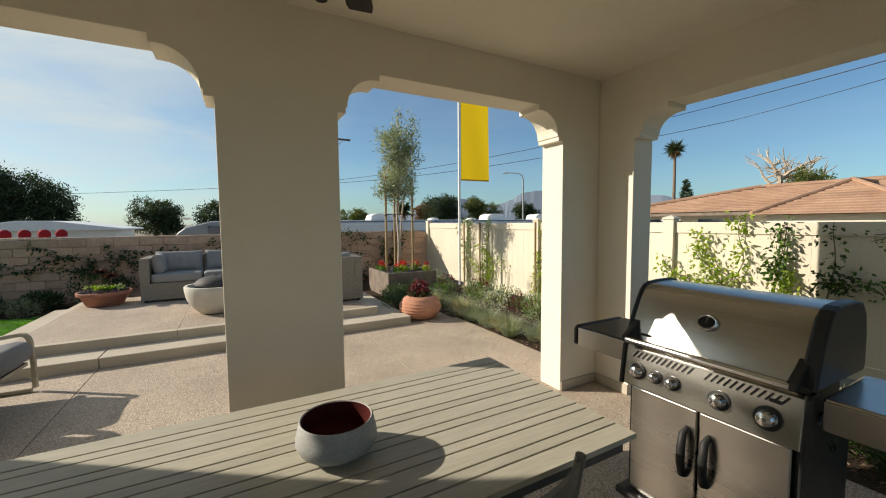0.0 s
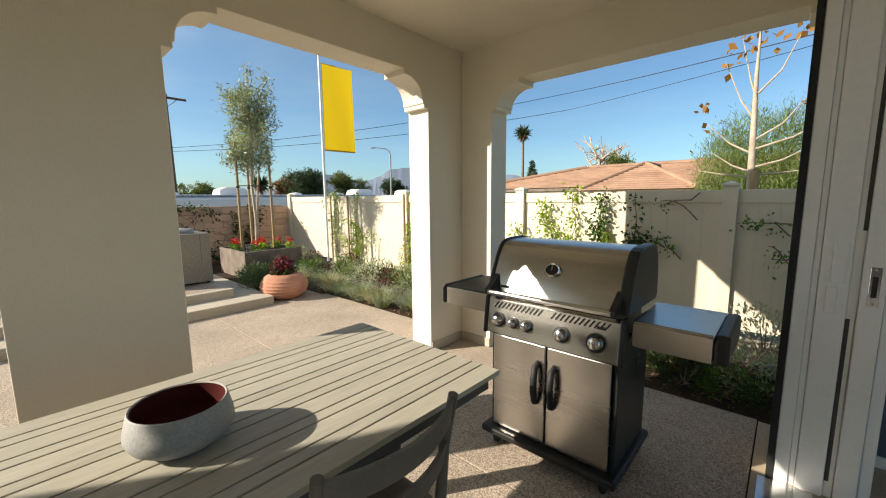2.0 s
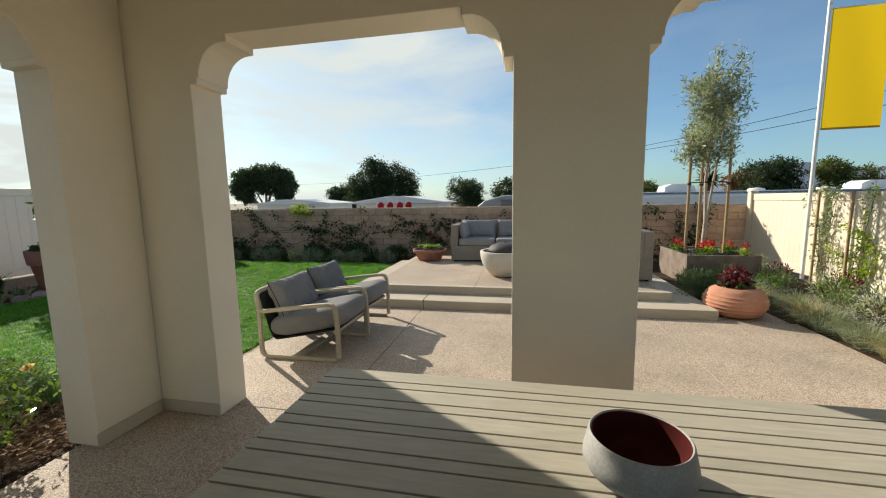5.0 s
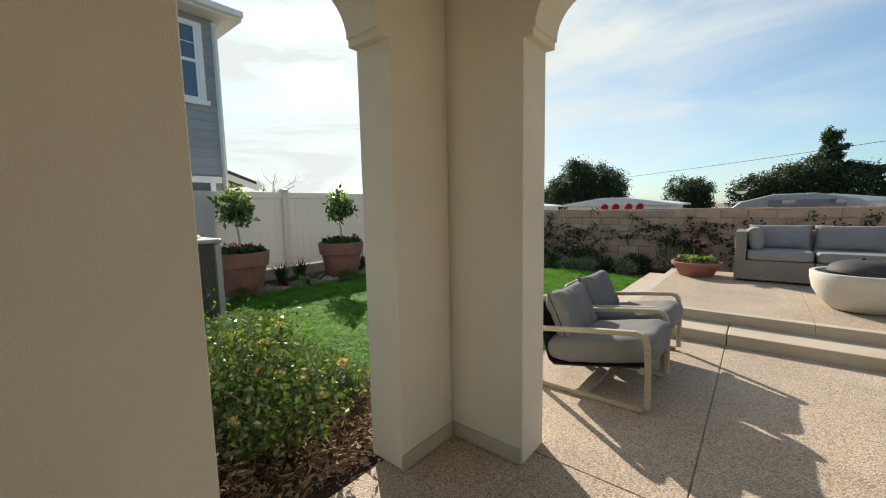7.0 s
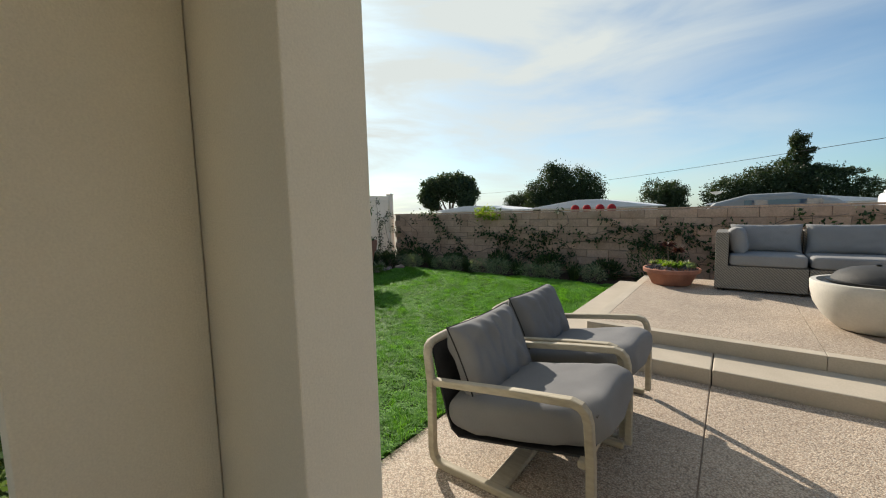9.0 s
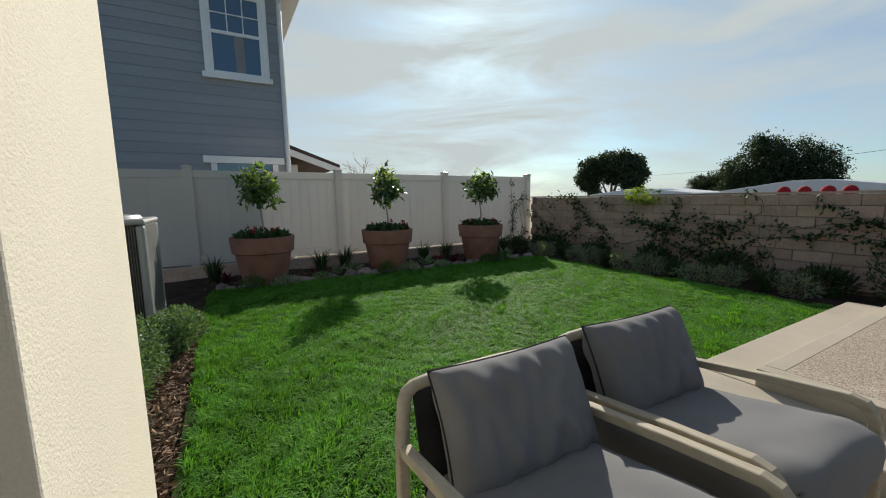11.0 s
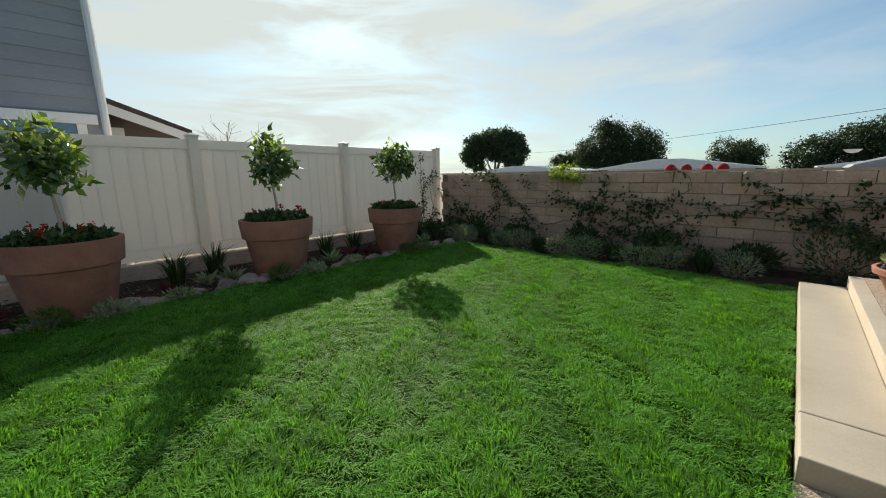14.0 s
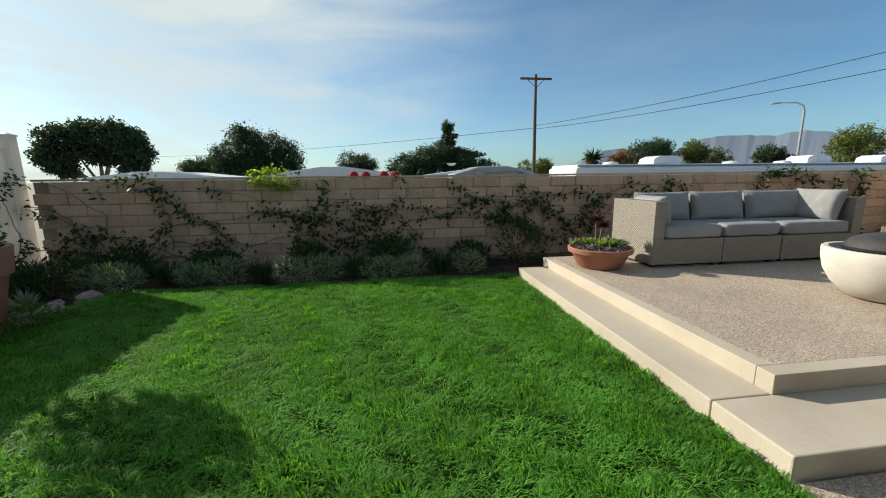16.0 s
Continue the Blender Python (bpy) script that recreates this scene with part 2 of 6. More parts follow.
M_RUBBER = surf("black_plastic", (0.01, 0.01, 0.01), (0.02, 0.02, 0.02), 5, 200, 0.6, bump=0.15, gain=0.1)
M_CHROME = surf("chrome", (0.6, 0.6, 0.6), (0.75, 0.75, 0.74), 3, 90, 0.14, metal=1.0, bump=0.0, gain=0.03)
M_TABLE = surf("taupe_aluminium_slat", (0.38, 0.355, 0.285), (0.46, 0.43, 0.35), 2.5, 70, 0.5, stretch=(0.12, 1, 1), bump=0.12, gain=0.12, piece=0.05)
M_TABLE_DARK = surf("taupe_frame", (0.07, 0.065, 0.055), (0.1, 0.092, 0.08), 3, 80, 0.55, bump=0.1, gain=0.1)
M_CHAIR = surf("taupe_chair_metal", (0.12, 0.108, 0.085), (0.165, 0.15, 0.12), 3, 80, 0.5, bump=0.1, gain=0.1)
M_TEAK_GREY = surf("weathered_teak", (0.31, 0.27, 0.2), (0.46, 0.41, 0.32), 4, 60, 0.7, stretch=(0.25, 1, 1), bump=0.25, gain=0.15)
M_CUSHION = surf("grey_outdoor_fabric", (0.165, 0.166, 0.171), (0.21, 0.21, 0.214), 2, 420, 0.95, bump=0.35, depth=0.001, gain=0.14, spec=0.1)
M_SLING = surf("dark_sling", (0.03, 0.03, 0.032), (0.05, 0.05, 0.052), 6, 400, 0.9, bump=0.3, depth=0.001, gain=0.15, spec=0.1)
M_CUSHION2 = surf("pale_grey_fabric", (0.25, 0.25, 0.25), (0.31, 0.305, 0.3), 2, 420, 0.95, bump=0.35, depth=0.001, gain=0.14, spec=0.1)
M_WICKER = weave("grey_wicker", (0.165, 0.145, 0.115), (0.42, 0.375, 0.31), 105.0)
M_BOWL = surf("pale_cast_concrete", (0.52, 0.495, 0.435), (0.64, 0.605, 0.54), 3, 80, 0.8, bump=0.2, gain=0.06, spec=0.25)
M_GLAZE = surf("grey_stoneware", (0.27, 0.27, 0.255), (0.36, 0.36, 0.34), 8, 160, 0.6, bump=0.15, gain=0.18)
M_RED = surf("oxblood_glaze", (0.05, 0.008, 0.007), (0.085, 0.013, 0.011), 6, 90, 0.55, bump=0.05, gain=0.15, spec=0.2)
M_MESH = surf("dark_mesh_screen", (0.03, 0.03, 0.03), (0.06, 0.058, 0.055), 10, 300, 0.65, bump=0.6, depth=0.003, gain=0.4)
M_BARK = surf("bark", (0.13, 0.095, 0.07), (0.27, 0.21, 0.16), 8, 60, 0.95, bump=0.8, depth=0.006, stretch=(1, 1, 0.25), gain=0.25)
M_PALEBARK = surf("pale_bark", (0.34, 0.27, 0.2), (0.52, 0.44, 0.35), 8, 60, 0.9, bump=0.4, gain=0.2)
M_STAKE = surf("lodge_pole", (0.3, 0.2, 0.1), (0.42, 0.3, 0.16), 6, 50, 0.85, stretch=(1, 1, 0.15), bump=0.3, gain=0.2)
M_ROCK = surf("garden_rock", (0.17, 0.12, 0.1), (0.4, 0.3, 0.25), 5, 40, 0.9, bump=0.7, depth=0.008, gain=0.2, piece=0.25)
M_GRAVEL = surf("dark_gravel", (0.05, 0.05, 0.055), (0.22, 0.22, 0.23), 40, 160, 0.8, bump=0.8, depth=0.01, gain=0.3, island=0.5)
M_SIDING = surf("blue_grey_siding", (0.28, 0.295, 0.315), (0.33, 0.345, 0.365), 1.5, 70, 0.7, stretch=(1, 0.2, 1), bump=0.12, gain=0.07, piece=0.05)
M_ROOF = surf("clay_roof_tile", (0.3, 0.17, 0.11), (0.43, 0.27, 0.18), 1.2, 18, 0.85, bump=0.4, gain=0.15, island=0.12)
M_DARKROOF = surf("dark_roof", (0.05, 0.035, 0.03), (0.1, 0.07, 0.06), 4, 30, 0.85, gain=0.2, island=0.2)
M_RV = surf("white_vehicle_roof", (0.68, 0.68, 0.68), (0.8, 0.8, 0.79), 0.6, 12, 0.4, bump=0.05, gain=0.05)
M_YELLOW = leafy("yellow_banner_cloth", (0.6, 0.4, 0.03), (0.62, 0.42, 0.035), 0.45, 0.8, 0.15)
M_BANNER_EDGE = surf("banner_stripe", (0.62, 0.3, 0.01), (0.68, 0.35, 0.012), 2, 300, 0.8, bump=0.1, gain=0.05)
M_POLE = surf("utility_pole_wood", (0.09, 0.055, 0.04), (0.16, 0.1, 0.075), 3, 30, 0.9, stretch=(1, 1, 0.1), gain=0.2)
M_WIRE = surf("cable", (0.02, 0.02, 0.02), (0.04, 0.04, 0.04), 3, 30, 0.7, bump=0, gain=0.1)
# blue haze of distance is put into the far hill's colour
M_HILL = surf("far_hill", (0.17, 0.21, 0.27), (0.2, 0.24, 0.3), 0.004, 0.02, 1.0, bump=0, gain=0.03)
M_HILL_NEAR = surf("dry_hill", (0.17, 0.13, 0.1), (0.27, 0.22, 0.17), 0.03, 0.3, 1.0, bump=0.2, gain=0.2)
M_AC = surf("grey_ac_metal", (0.28, 0.29, 0.285), (0.36, 0.37, 0.365), 2, 50, 0.5, metal=0.2, bump=0.05, gain=0.06)
M_AC_GRILLE = surf("dark_ac_grille", (0.1, 0.105, 0.1), (0.15, 0.155, 0.15), 2, 50, 0.5, metal=0.2, bump=0.05, gain=0.06)
M_OAK = surf("pale_oak_floor", (0.42, 0.33, 0.23), (0.52, 0.42, 0.31), 3, 60, 0.5, stretch=(0.2, 1, 1), bump=0.1, gain=0.12)
M_REDCLOTH = surf("red_cloth", (0.3, 0.008, 0.012), (0.4, 0.015, 0.02), 3, 90, 0.85, bump=0.1, gain=0.1)
M_FAN = surf("dark_bronze", (0.02, 0.018, 0.015), (0.035, 0.03, 0.026), 5, 60, 0.45, metal=0.4, bump=0.05, gain=0.1)
M_DARK = surf("dark_interior", (0.06, 0.055, 0.05), (0.09, 0.085, 0.08), 2, 30, 0.9, gain=0.1)
M_ROOM = surf("room_paint", (0.76, 0.74, 0.7), (0.82, 0.8, 0.76), 2, 60, 0.8, gain=0.05)
M_BOX = surf("weathered_planter", (0.13, 0.1, 0.08), (0.25, 0.2, 0.16), 5, 60, 0.8, bump=0.3, gain=0.2)
L_OLIVE = leafy("olive_leaves", (0.12, 0.15, 0.085), (0.42, 0.46, 0.35), 0.25, 0.4)
L_GREEN = leafy("green_leaves", (0.04, 0.1, 0.02), (0.13, 0.24, 0.045), 0.4)
L_GLOSSY = leafy("glossy_leaves", (0.02, 0.055, 0.014), (0.13, 0.21, 0.07), 0.22, 0.22, 0.6)
L_NEW = leafy("rose_growth", (0.09, 0.15, 0.045), (0.24, 0.31, 0.1), 0.4)
L_FEATHER = leafy("feathery_leaves", (0.09, 0.14, 0.04), (0.24, 0.3, 0.1), 0.35)
L_LIME = leafy("lime_leaves", (0.14, 0.24, 0.03), (0.33, 0.42, 0.07), 0.5)
L_DARK = leafy("dark_leaves", (0.018, 0.038, 0.012), (0.065, 0.11, 0.035), 0.25)
L_FAR = leafy("far_foliage", (0.022, 0.042, 0.02), (0.065, 0.095, 0.04), 0.2)
L_FAR_PALE = leafy("far_foliage_pale", (0.06, 0.085, 0.025), (0.15, 0.17, 0.05), 0.3)
L_RUST = leafy("rust_foliage", (0.11, 0.05, 0.025), (0.24, 0.13, 0.06), 0.3)
L_BLUE = leafy("blue_fescue", (0.15, 0.19, 0.13), (0.36, 0.4, 0.28), 0.3)
L_SAGE = leafy("sage_leaves", (0.15, 0.21, 0.11), (0.33, 0.4, 0.24), 0.22)
L_STRAW = leafy("straw_blades", (0.3, 0.25, 0.12), (0.5, 0.42, 0.24), 0.3)
L_PLUM = leafy("plum_leaves", (0.06, 0.012, 0.02), (0.2, 0.04, 0.06), 0.25)
L_AEON = leafy("dark_rosette_leaves", (0.025, 0.012, 0.014), (0.1, 0.035, 0.035), 0.2)
L_RED = leafy("red_petals", (0.42, 0.012, 0.012), (0.6, 0.03, 0.03), 0.3)
L_SOFT = leafy("soft_green_leaves", (0.06, 0.12, 0.06), (0.19, 0.29, 0.15), 0.25)
L_ROSE = leafy("cream_petals", (0.6, 0.45, 0.28), (0.75, 0.65, 0.45), 0.3)
L_AUTUMN = leafy("autumn_leaves", (0.22, 0.1, 0.03), (0.44, 0.22, 0.07), 0.4)
L_ROSEMARY = leafy("rosemary_leaves", (0.03, 0.062, 0.028), (0.1, 0.155, 0.07), 0.22)
L_SILVER = leafy("silver_leaves", (0.3, 0.33, 0.27), (0.5, 0.52, 0.45), 0.3)


def glass_mat():
    m, n, l, b = nodes_of("window_glass")
    b.inputs["Base Color"].default_value = (0.05, 0.09, 0.14, 1)
    b.inputs["Roughness"].default_value = 0.03
    b.inputs["Specular IOR Level"].default_value = 1.0
    b.inputs["IOR"].default_value = 1.6
    return m


M_GLASS = glass_mat()


# ---- mesh helpers ----
class Shape:
    """Gathers boxes, tubes and turned bodies into one mesh."""

    def __init__(self):
        self.v, self.f = [], []

    def add(self, verts, faces):
        k = len(self.v)
        self.v += [tuple(p) for p in verts]
        self.f += [tuple(i + k for i in f) for f in faces]
        return self

    def box(self, x0, y0, z0, x1, y1, z1):
        return self.add([(x0, y0, z0), (x1, y0, z0), (x1, y1, z0), (x0, y1, z0), (x0, y0, z1), (x1, y0, z1), (x1, y1, z1), (x0, y1, z1)],
                        [(3, 2, 1, 0), (4, 5, 6, 7), (0, 1, 5, 4), (1, 2, 6, 5), (2, 3, 7, 6), (3, 0, 4, 7)])

    def slab(self, m, sx, sy, sz):
        """A box of that size about the pose m."""
        k = [(a * sx / 2, b * sy / 2, c * sz / 2) for c in (-1, 1) for a, b in ((-1, -1), (1, -1), (1, 1), (-1, 1))]
        return self.add([m @ Vector(p) for p in k], [(3, 2, 1, 0), (4, 5, 6, 7), (0, 1, 5, 4), (1, 2, 6, 5), (2, 3, 7, 6), (3, 0, 4, 7)])

    def prism(self, outline, a, b, axis="y"):
        """An outline of (u, w) drawn out from a to b along the axis."""
        def at(u, w, d):
            return (u, d, w) if axis == "y" else ((d, u, w) if axis == "x" else (u, w, d))
        n = len(outline)
        self.add([at(u, w, a) for u, w in outline] + [at(u, w, b) for u, w in outline],
                 [tuple(range(n)), tuple(range(2 * n - 1, n - 1, -1))] + [(i, i + n, (i + 1) % n + n, (i + 1) % n) for i in range(n)])
        return self

    def lathe(self, profile, n=32, at=(0, 0, 0), squash=1.0, capped=True):
        """A turned body; profile of (radius, height) from the bottom centre up and round."""
        vs, fs = [], []
        for r, z in profile:
            vs += [(at[0] + r * math.cos(2 * math.pi * i / n), at[1] + squash * r * math.sin(2 * math.pi * i / n), at[2] + z) for i in range(n)]
        for k in range(len(profile) - 1):
            fs += [(k * n + i, k * n + (i + 1) % n, (k + 1) * n + (i + 1) % n, (k + 1) * n + i) for i in range(n)]
        if capped:
            fs += [tuple(range(n - 1, -1, -1)), tuple((len(profile) - 1) * n + i for i in range(n))]
        return self.add(vs, fs)

    def tube(self, pts, r, n=8):
        """A round bar along points; r is one radius or one for each point."""
        pts = [Vector(p) for p in pts]
        rs = r if isinstance(r, (list, tuple)) else [r] * len(pts)
        vs, fs, b = [], [], None
        for i, p in enumerate(pts):
            d = (pts[min(i + 1, len(pts) - 1)] - pts[max(i - 1, 0)]).normalized()
            a = b.cross(d).normalized() if b else d.cross(Vector((0, 0, 1)) if abs(d.z) < 0.9 else Vector((1, 0, 0))).normalized()
            b = d.cross(a).normalized()
            vs += [p + rs[i] * (a * math.cos(2 * math.pi * j / n) + b * math.sin(2 * math.pi * j / n)) for j in range(n)]
        for k in range(len(pts) - 1):
            fs += [(k * n + j, k * n + (j + 1) % n, (k + 1) * n + (j + 1) % n, (k + 1) * n + j) for j in range(n)]
        fs += [tuple(range(n - 1, -1, -1)), tuple((len(pts) - 1) * n + j for j in range(n))]
        return self.add(vs, fs)

    def pillow(self, m, sx, sy, sz, e=0.35, n=20, wrinkle=0.006, seed=0):
        """A stuffed body with rounded edges about the pose m."""
        def p(c, k):
            return math.copysign(abs(c) ** k, c)
        vs, fs = [], []
        for i in range(n + 1):
            a = -math.pi / 2 + math.pi * i / n
            for j in range(2 * n):
                b = -math.pi + math.pi * j / n
                q = Vector((sx / 2 * p(math.cos(a), e) * p(math.cos(b), e), sy / 2 * p(math.cos(a), e) * p(math.sin(b), e), sz / 2 * p(math.sin(a), e * 1.6)))
                q *= 1 + wrinkle / max(sx, sy, sz) * 3 * noise.noise(q * 9 + Vector((seed, 0, 0)))
                vs.append(m @ q)
        w = 2 * n
        for i in range(n):
            fs += [(i * w + j, i * w + (j + 1) % w, (i + 1) * w + (j + 1) % w, (i + 1) * w + j) for j in range(w)]
        return self.add(vs, fs)

    def cushion(self, m, w, h, t, n=26, seed=0, crease=0.006):
        """A knife-edged cushion about the pose m: width along local y, height along z, thickness along x."""
        vs, fs = [], []
        for side in (1, -1):
            for j in range(n + 1):
                for i in range(n + 1):
                    u, v = 2 * i / n - 1, 2 * j / n - 1
                    k = max(0.0, (1 - u ** 4) * (1 - v ** 4))
                    pin = 1 - 0.05 * (1 - u * u) * v * v
                    pin2 = 1 - 0.05 * (1 - v * v) * u * u
                    fold = crease * noise.noise((u * 5 + seed, v * 2.2, side)) * k ** 0.3 + 0.55 * crease * math.sin(u * 17 + seed + 2 * v + 2.5 * noise.noise((u * 3, seed, 0))) * max(0.0, v) ** 3 * k ** 0.3
                    vs.append(m @ Vector((side * (t / 2 * k ** 0.42) + fold, w / 2 * u * pin2, h / 2 * v * pin)))
            b = 0 if side == 1 else (n + 1) ** 2
            for j in range(n):
                for i in range(n):
                    q = (b + j * (n + 1) + i, b + j * (n + 1) + i + 1, b + (j + 1) * (n + 1) + i + 1, b + (j + 1) * (n + 1) + i)
                    fs.append(q if side == 1 else q[::-1])
        return self.add(vs, fs)

    def mesh(self, name, material, smooth=False):
        me = bpy.data.meshes.new(name)
        me.from_pydata(self.v, [], self.f)
        me.materials.append(material)
        b = bmesh.new()
        b.from_mesh(me)
        bmesh.ops.remove_doubles(b, verts=b.verts, dist=0.00005)
        bmesh.ops.recalc_face_normals(b, faces=b.faces)
        b.to_mesh(me)
        b.free()
        if smooth:
            me.shade_smooth()
        return me


LEAF_MASS = ("flower_spike", "crown", "foliage", "new_growth", "underplanting", "gravel", "filler", "rosette", "frond_crown", "dry_skirt")


def part(name, s, material, parent=None, label="", bevel=0.0, smooth=False):
    """Links a shape (or a mesh) as one mesh object under a thing or a part."""
    me = s.mesh(name, material, smooth) if isinstance(s, Shape) else s
    ob = new(name, me)
    ob.parent = parent
    if name in LEAF_MASS:
        tagged(ob, "", "", "", "stuff")
    if label:
        ob["label"] = label
    if bevel:
        b = ob.modifiers.new("edges", "BEVEL")
        b.width, b.segments, b.limit_method, b.angle_limit = bevel, 2, "ANGLE", radians(40)
    if smooth:
        e = ob.modifiers.new("corners", "EDGE_SPLIT")
        e.split_angle = radians(50)
    return ob


def thing(name, x, y, z, label, category, rz=0.0, group="", kind=""):
    ob = new(name)
    ob.matrix_basis = pose(x, y, z, 0, 0, rz)
    ob.empty_display_size = 0.1
    return tagged(ob, label, category, group, kind)


def setting(name, s, material, label, category, bevel=0.0, smooth=False):
    return tagged(part(name, s, material, None, "", bevel, smooth), label, category, "", "structure")


def piece(name, me, parent, m):
    ob = new(name, me)
    ob.parent = parent
    ob.matrix_basis = m
    return ob


def quads(name, v, material, corners=4):
    """One mesh of loose leaves or blades from an array (n, corners, 3)."""
    n = len(v)
    me = bpy.data.meshes.new(name)
    me.vertices.add(n * corners)
    me.vertices.foreach_set("co", np.ascontiguousarray(v, dtype=np.float32).ravel())
    me.loops.add(n * corners)
    me.loops.foreach_set("vertex_index", np.arange(n * corners, dtype=np.int32))
    me.polygons.add(n)
    me.polygons.foreach_set("loop_start", np.arange(0, n * corners, corners, dtype=np.int32))
    me.update(calc_edges=True)
    me.materials.append(material)
    return me


def leaves(rng, pts, length, width, up=0.3, spread=0.4, dirs=None):
    """Leaf shapes (n, 4, 3) at points, each turned its own way; up: how far they stand."""
    n = len(pts)
    d = rng.normal(size=(n, 3)) if dirs is None else dirs + spread * rng.normal(size=(n, 3))
    d[:, 2] += up
    d /= np.linalg.norm(d, axis=1)[:, None] + 1e-9
    s = np.cross(d, rng.normal(size=(n, 3)))
    s /= np.linalg.norm(s, axis=1)[:, None] + 1e-9
    L = length * rng.uniform(0.6, 1.3, (n, 1))
    W = width * rng.uniform(0.6, 1.2, (n, 1))
    base = pts
    nrm = np.cross(d, s)
    return np.stack([base, base + d * L * 0.45 + s * W / 2, base + d * L + nrm * L * 0.1, base + d * L * 0.45 - s * W / 2], axis=1)


def ball(rng, n, centre, radii, shell=0.5, lumps=5, depth=0.25):
    """Points in an uneven rounded mass, thicker towards its outside."""
    d = rng.normal(size=(n, 3))
    d /= np.linalg.norm(d, axis=1)[:, None]
    k = rng.normal(size=(lumps, 3))
    wob = np.sin(d @ k.T * 2.4 + rng.uniform(0, 6, lumps)).mean(axis=1)
    r = (shell + (1 - shell) * rng.uniform(0, 1, n) ** 0.5) * (1 + depth * wob)
    return np.array(centre) + d * r[:, None] * np.array(radii)


def blades(rng, pts, height, width, lean=0.5, dirs=None):
    """Bent blades of grass, as two quads each (2n, 4, 3)."""
    n = len(pts)
    a = rng.uniform(0, 2 * np.pi, n) if dirs is None else dirs
    out = np.stack([np.cos(a), np.sin(a), np.zeros(n)], axis=1)
    side = np.stack([-np.sin(a), np.cos(a), np.zeros(n)], axis=1)
    h = height * rng.uniform(0.6, 1.15, (n, 1))
    ln = h * lean * rng.uniform(0.2, 1.3, (n, 1))
    w = width * rng.uniform(0.7, 1.2, (n, 1))
    z = np.array([0, 0, 1.0])
    mid = pts + out * ln * 0.35 + z * h * 0.62
    tip = pts + out * ln + z * h * np.maximum(0.35, 1 - 0.3 * ln / h)
    q1 = np.stack([pts - side * w / 2, pts + side * w / 2, mid + side * w * 0.4, mid - side * w * 0.4], axis=1)
    q2 = np.stack([mid - side * w * 0.4, mid + side * w * 0.4, tip + side * w * 0.06, tip - side * w * 0.06], axis=1)
    return np.stack([q1, q2], axis=1).reshape(-1, 4, 3)


# ---- ground ----
def flat(x0, y0, x1, y1, z, step=0.0, rough=0.0, seed=0):
    s = Shape()
    nx, ny = (max(1, round((x1 - x0) / step)), max(1, round((y1 - y0) / step))) if step else (1, 1)
    vs = []
    for j in range(ny + 1):
        for i in range(nx + 1):
            x, y = x0 + (x1 - x0) * i / nx, y0 + (y1 - y0) * j / ny
            vs.append((x, y, z + rough * noise.noise((x * 2.3 + seed, y * 2.3, 0))))
    s.add(vs, [(j * (nx + 1) + i, j * (nx + 1) + i + 1, (j + 1) * (nx + 1) + i + 1, (j + 1) * (nx + 1) + i) for j in range(ny) for i in range(nx)])
    return s


setting("ground", flat(-900, -900, 900, 900, -0.09), M_DIRT, "pale dry ground reaching to the horizon", "ground")
setting("garden_bed", flat(-8.8, -1.5, 4.78, 9.95, -0.035, 0.12, 0.035), M_SOIL, "dark mulched soil of the planting beds", "soil")
setting("lawn", flat(-7.35, 2.85, -2.622, 8.8, 0.0, 0.25, 0.015, 3), M_TURF, "green turf under the mown lawn", "lawn")

# patio slab in panels, with narrow joints
patio = tagged(new("patio_floor"), "tan exposed-aggregate concrete patio in jointed panels", "patio floor", "", "structure")
xs, ys = [-2.62, -1.29, 0.05, 1.5, 3.02], [0.33, 2.78, 5.37]
for i in range(4):
    for j in range(2):
        part("panel", Shape().box(xs[i] + 0.003, ys[j] + 0.003, -0.12, xs[i + 1] - 0.003, ys[j + 1] - 0.003, 0.0), M_AGG, patio, bevel=0.004)
part("panel", Shape().box(2.24, 5.374, -0.12, 2.95, 5.9, 0.0), M_AGG, patio, bevel=0.004)
part("joint_bed", Shape().box(xs[0] + 0.02, ys[0] + 0.02, -0.11, xs[-1] - 0.02, ys[-1] - 0.02, -0.009), M_MORTAR, patio, "dusty filling of the joints")

# two broad steps up to the seating terrace
terrace = tagged(new("terrace_steps"), "two low concrete steps up to a raised terrace", "steps", "", "structure")
LX0, LX1, LY0, LY1 = -2.61, 2.24, 5.38, 8.7
UX0, UX1, UY0, UY1 = -2.267, 1.88, 5.78, 8.76
for a, b, c, d in ((LX0, LY0, -1.29, UY0), (-1.282, LY0, 0.9, UY0), (0.908, LY0, LX1, UY0), (LX0, UY0 + 0.006, UX0, LY1), (UX1, UY0 + 0.006, LX1, LY1)):
    part("tread", Shape().box(a, b, -0.1, c, d, 0.11), M_CONC, terrace, bevel=0.008)
part("riser_core", Shape().box(UX0 + 0.02, UY0 + 0.02, -0.1, UX1 - 0.02, UY1 - 0.02, 0.17), M_CONC, terrace)
for a, b, c, d in ((UX0, UY0, -0.648, UY0 + 0.1), (-0.645, UY0, 0.602, UY0 + 0.1), (0.606, UY0, UX1, UY0 + 0.1), (UX0, UY0 + 0.102, UX0 + 0.1, UY1), (UX1 - 0.1, UY0 + 0.102, UX1, UY1)):
    part("coping", Shape().box(a, b, 0.1, c, d, 0.2155), M_CONC, terrace, bevel=0.004)
for a, c in ((UX0 + 0.101, -0.648), (-0.645, 0.602), (0.606, UX1 - 0.101)):
    part("panel", Shape().box(a, UY0 + 0.101, 0.1, c, UY1, 0.215), M_AGG, terrace, bevel=0.001)

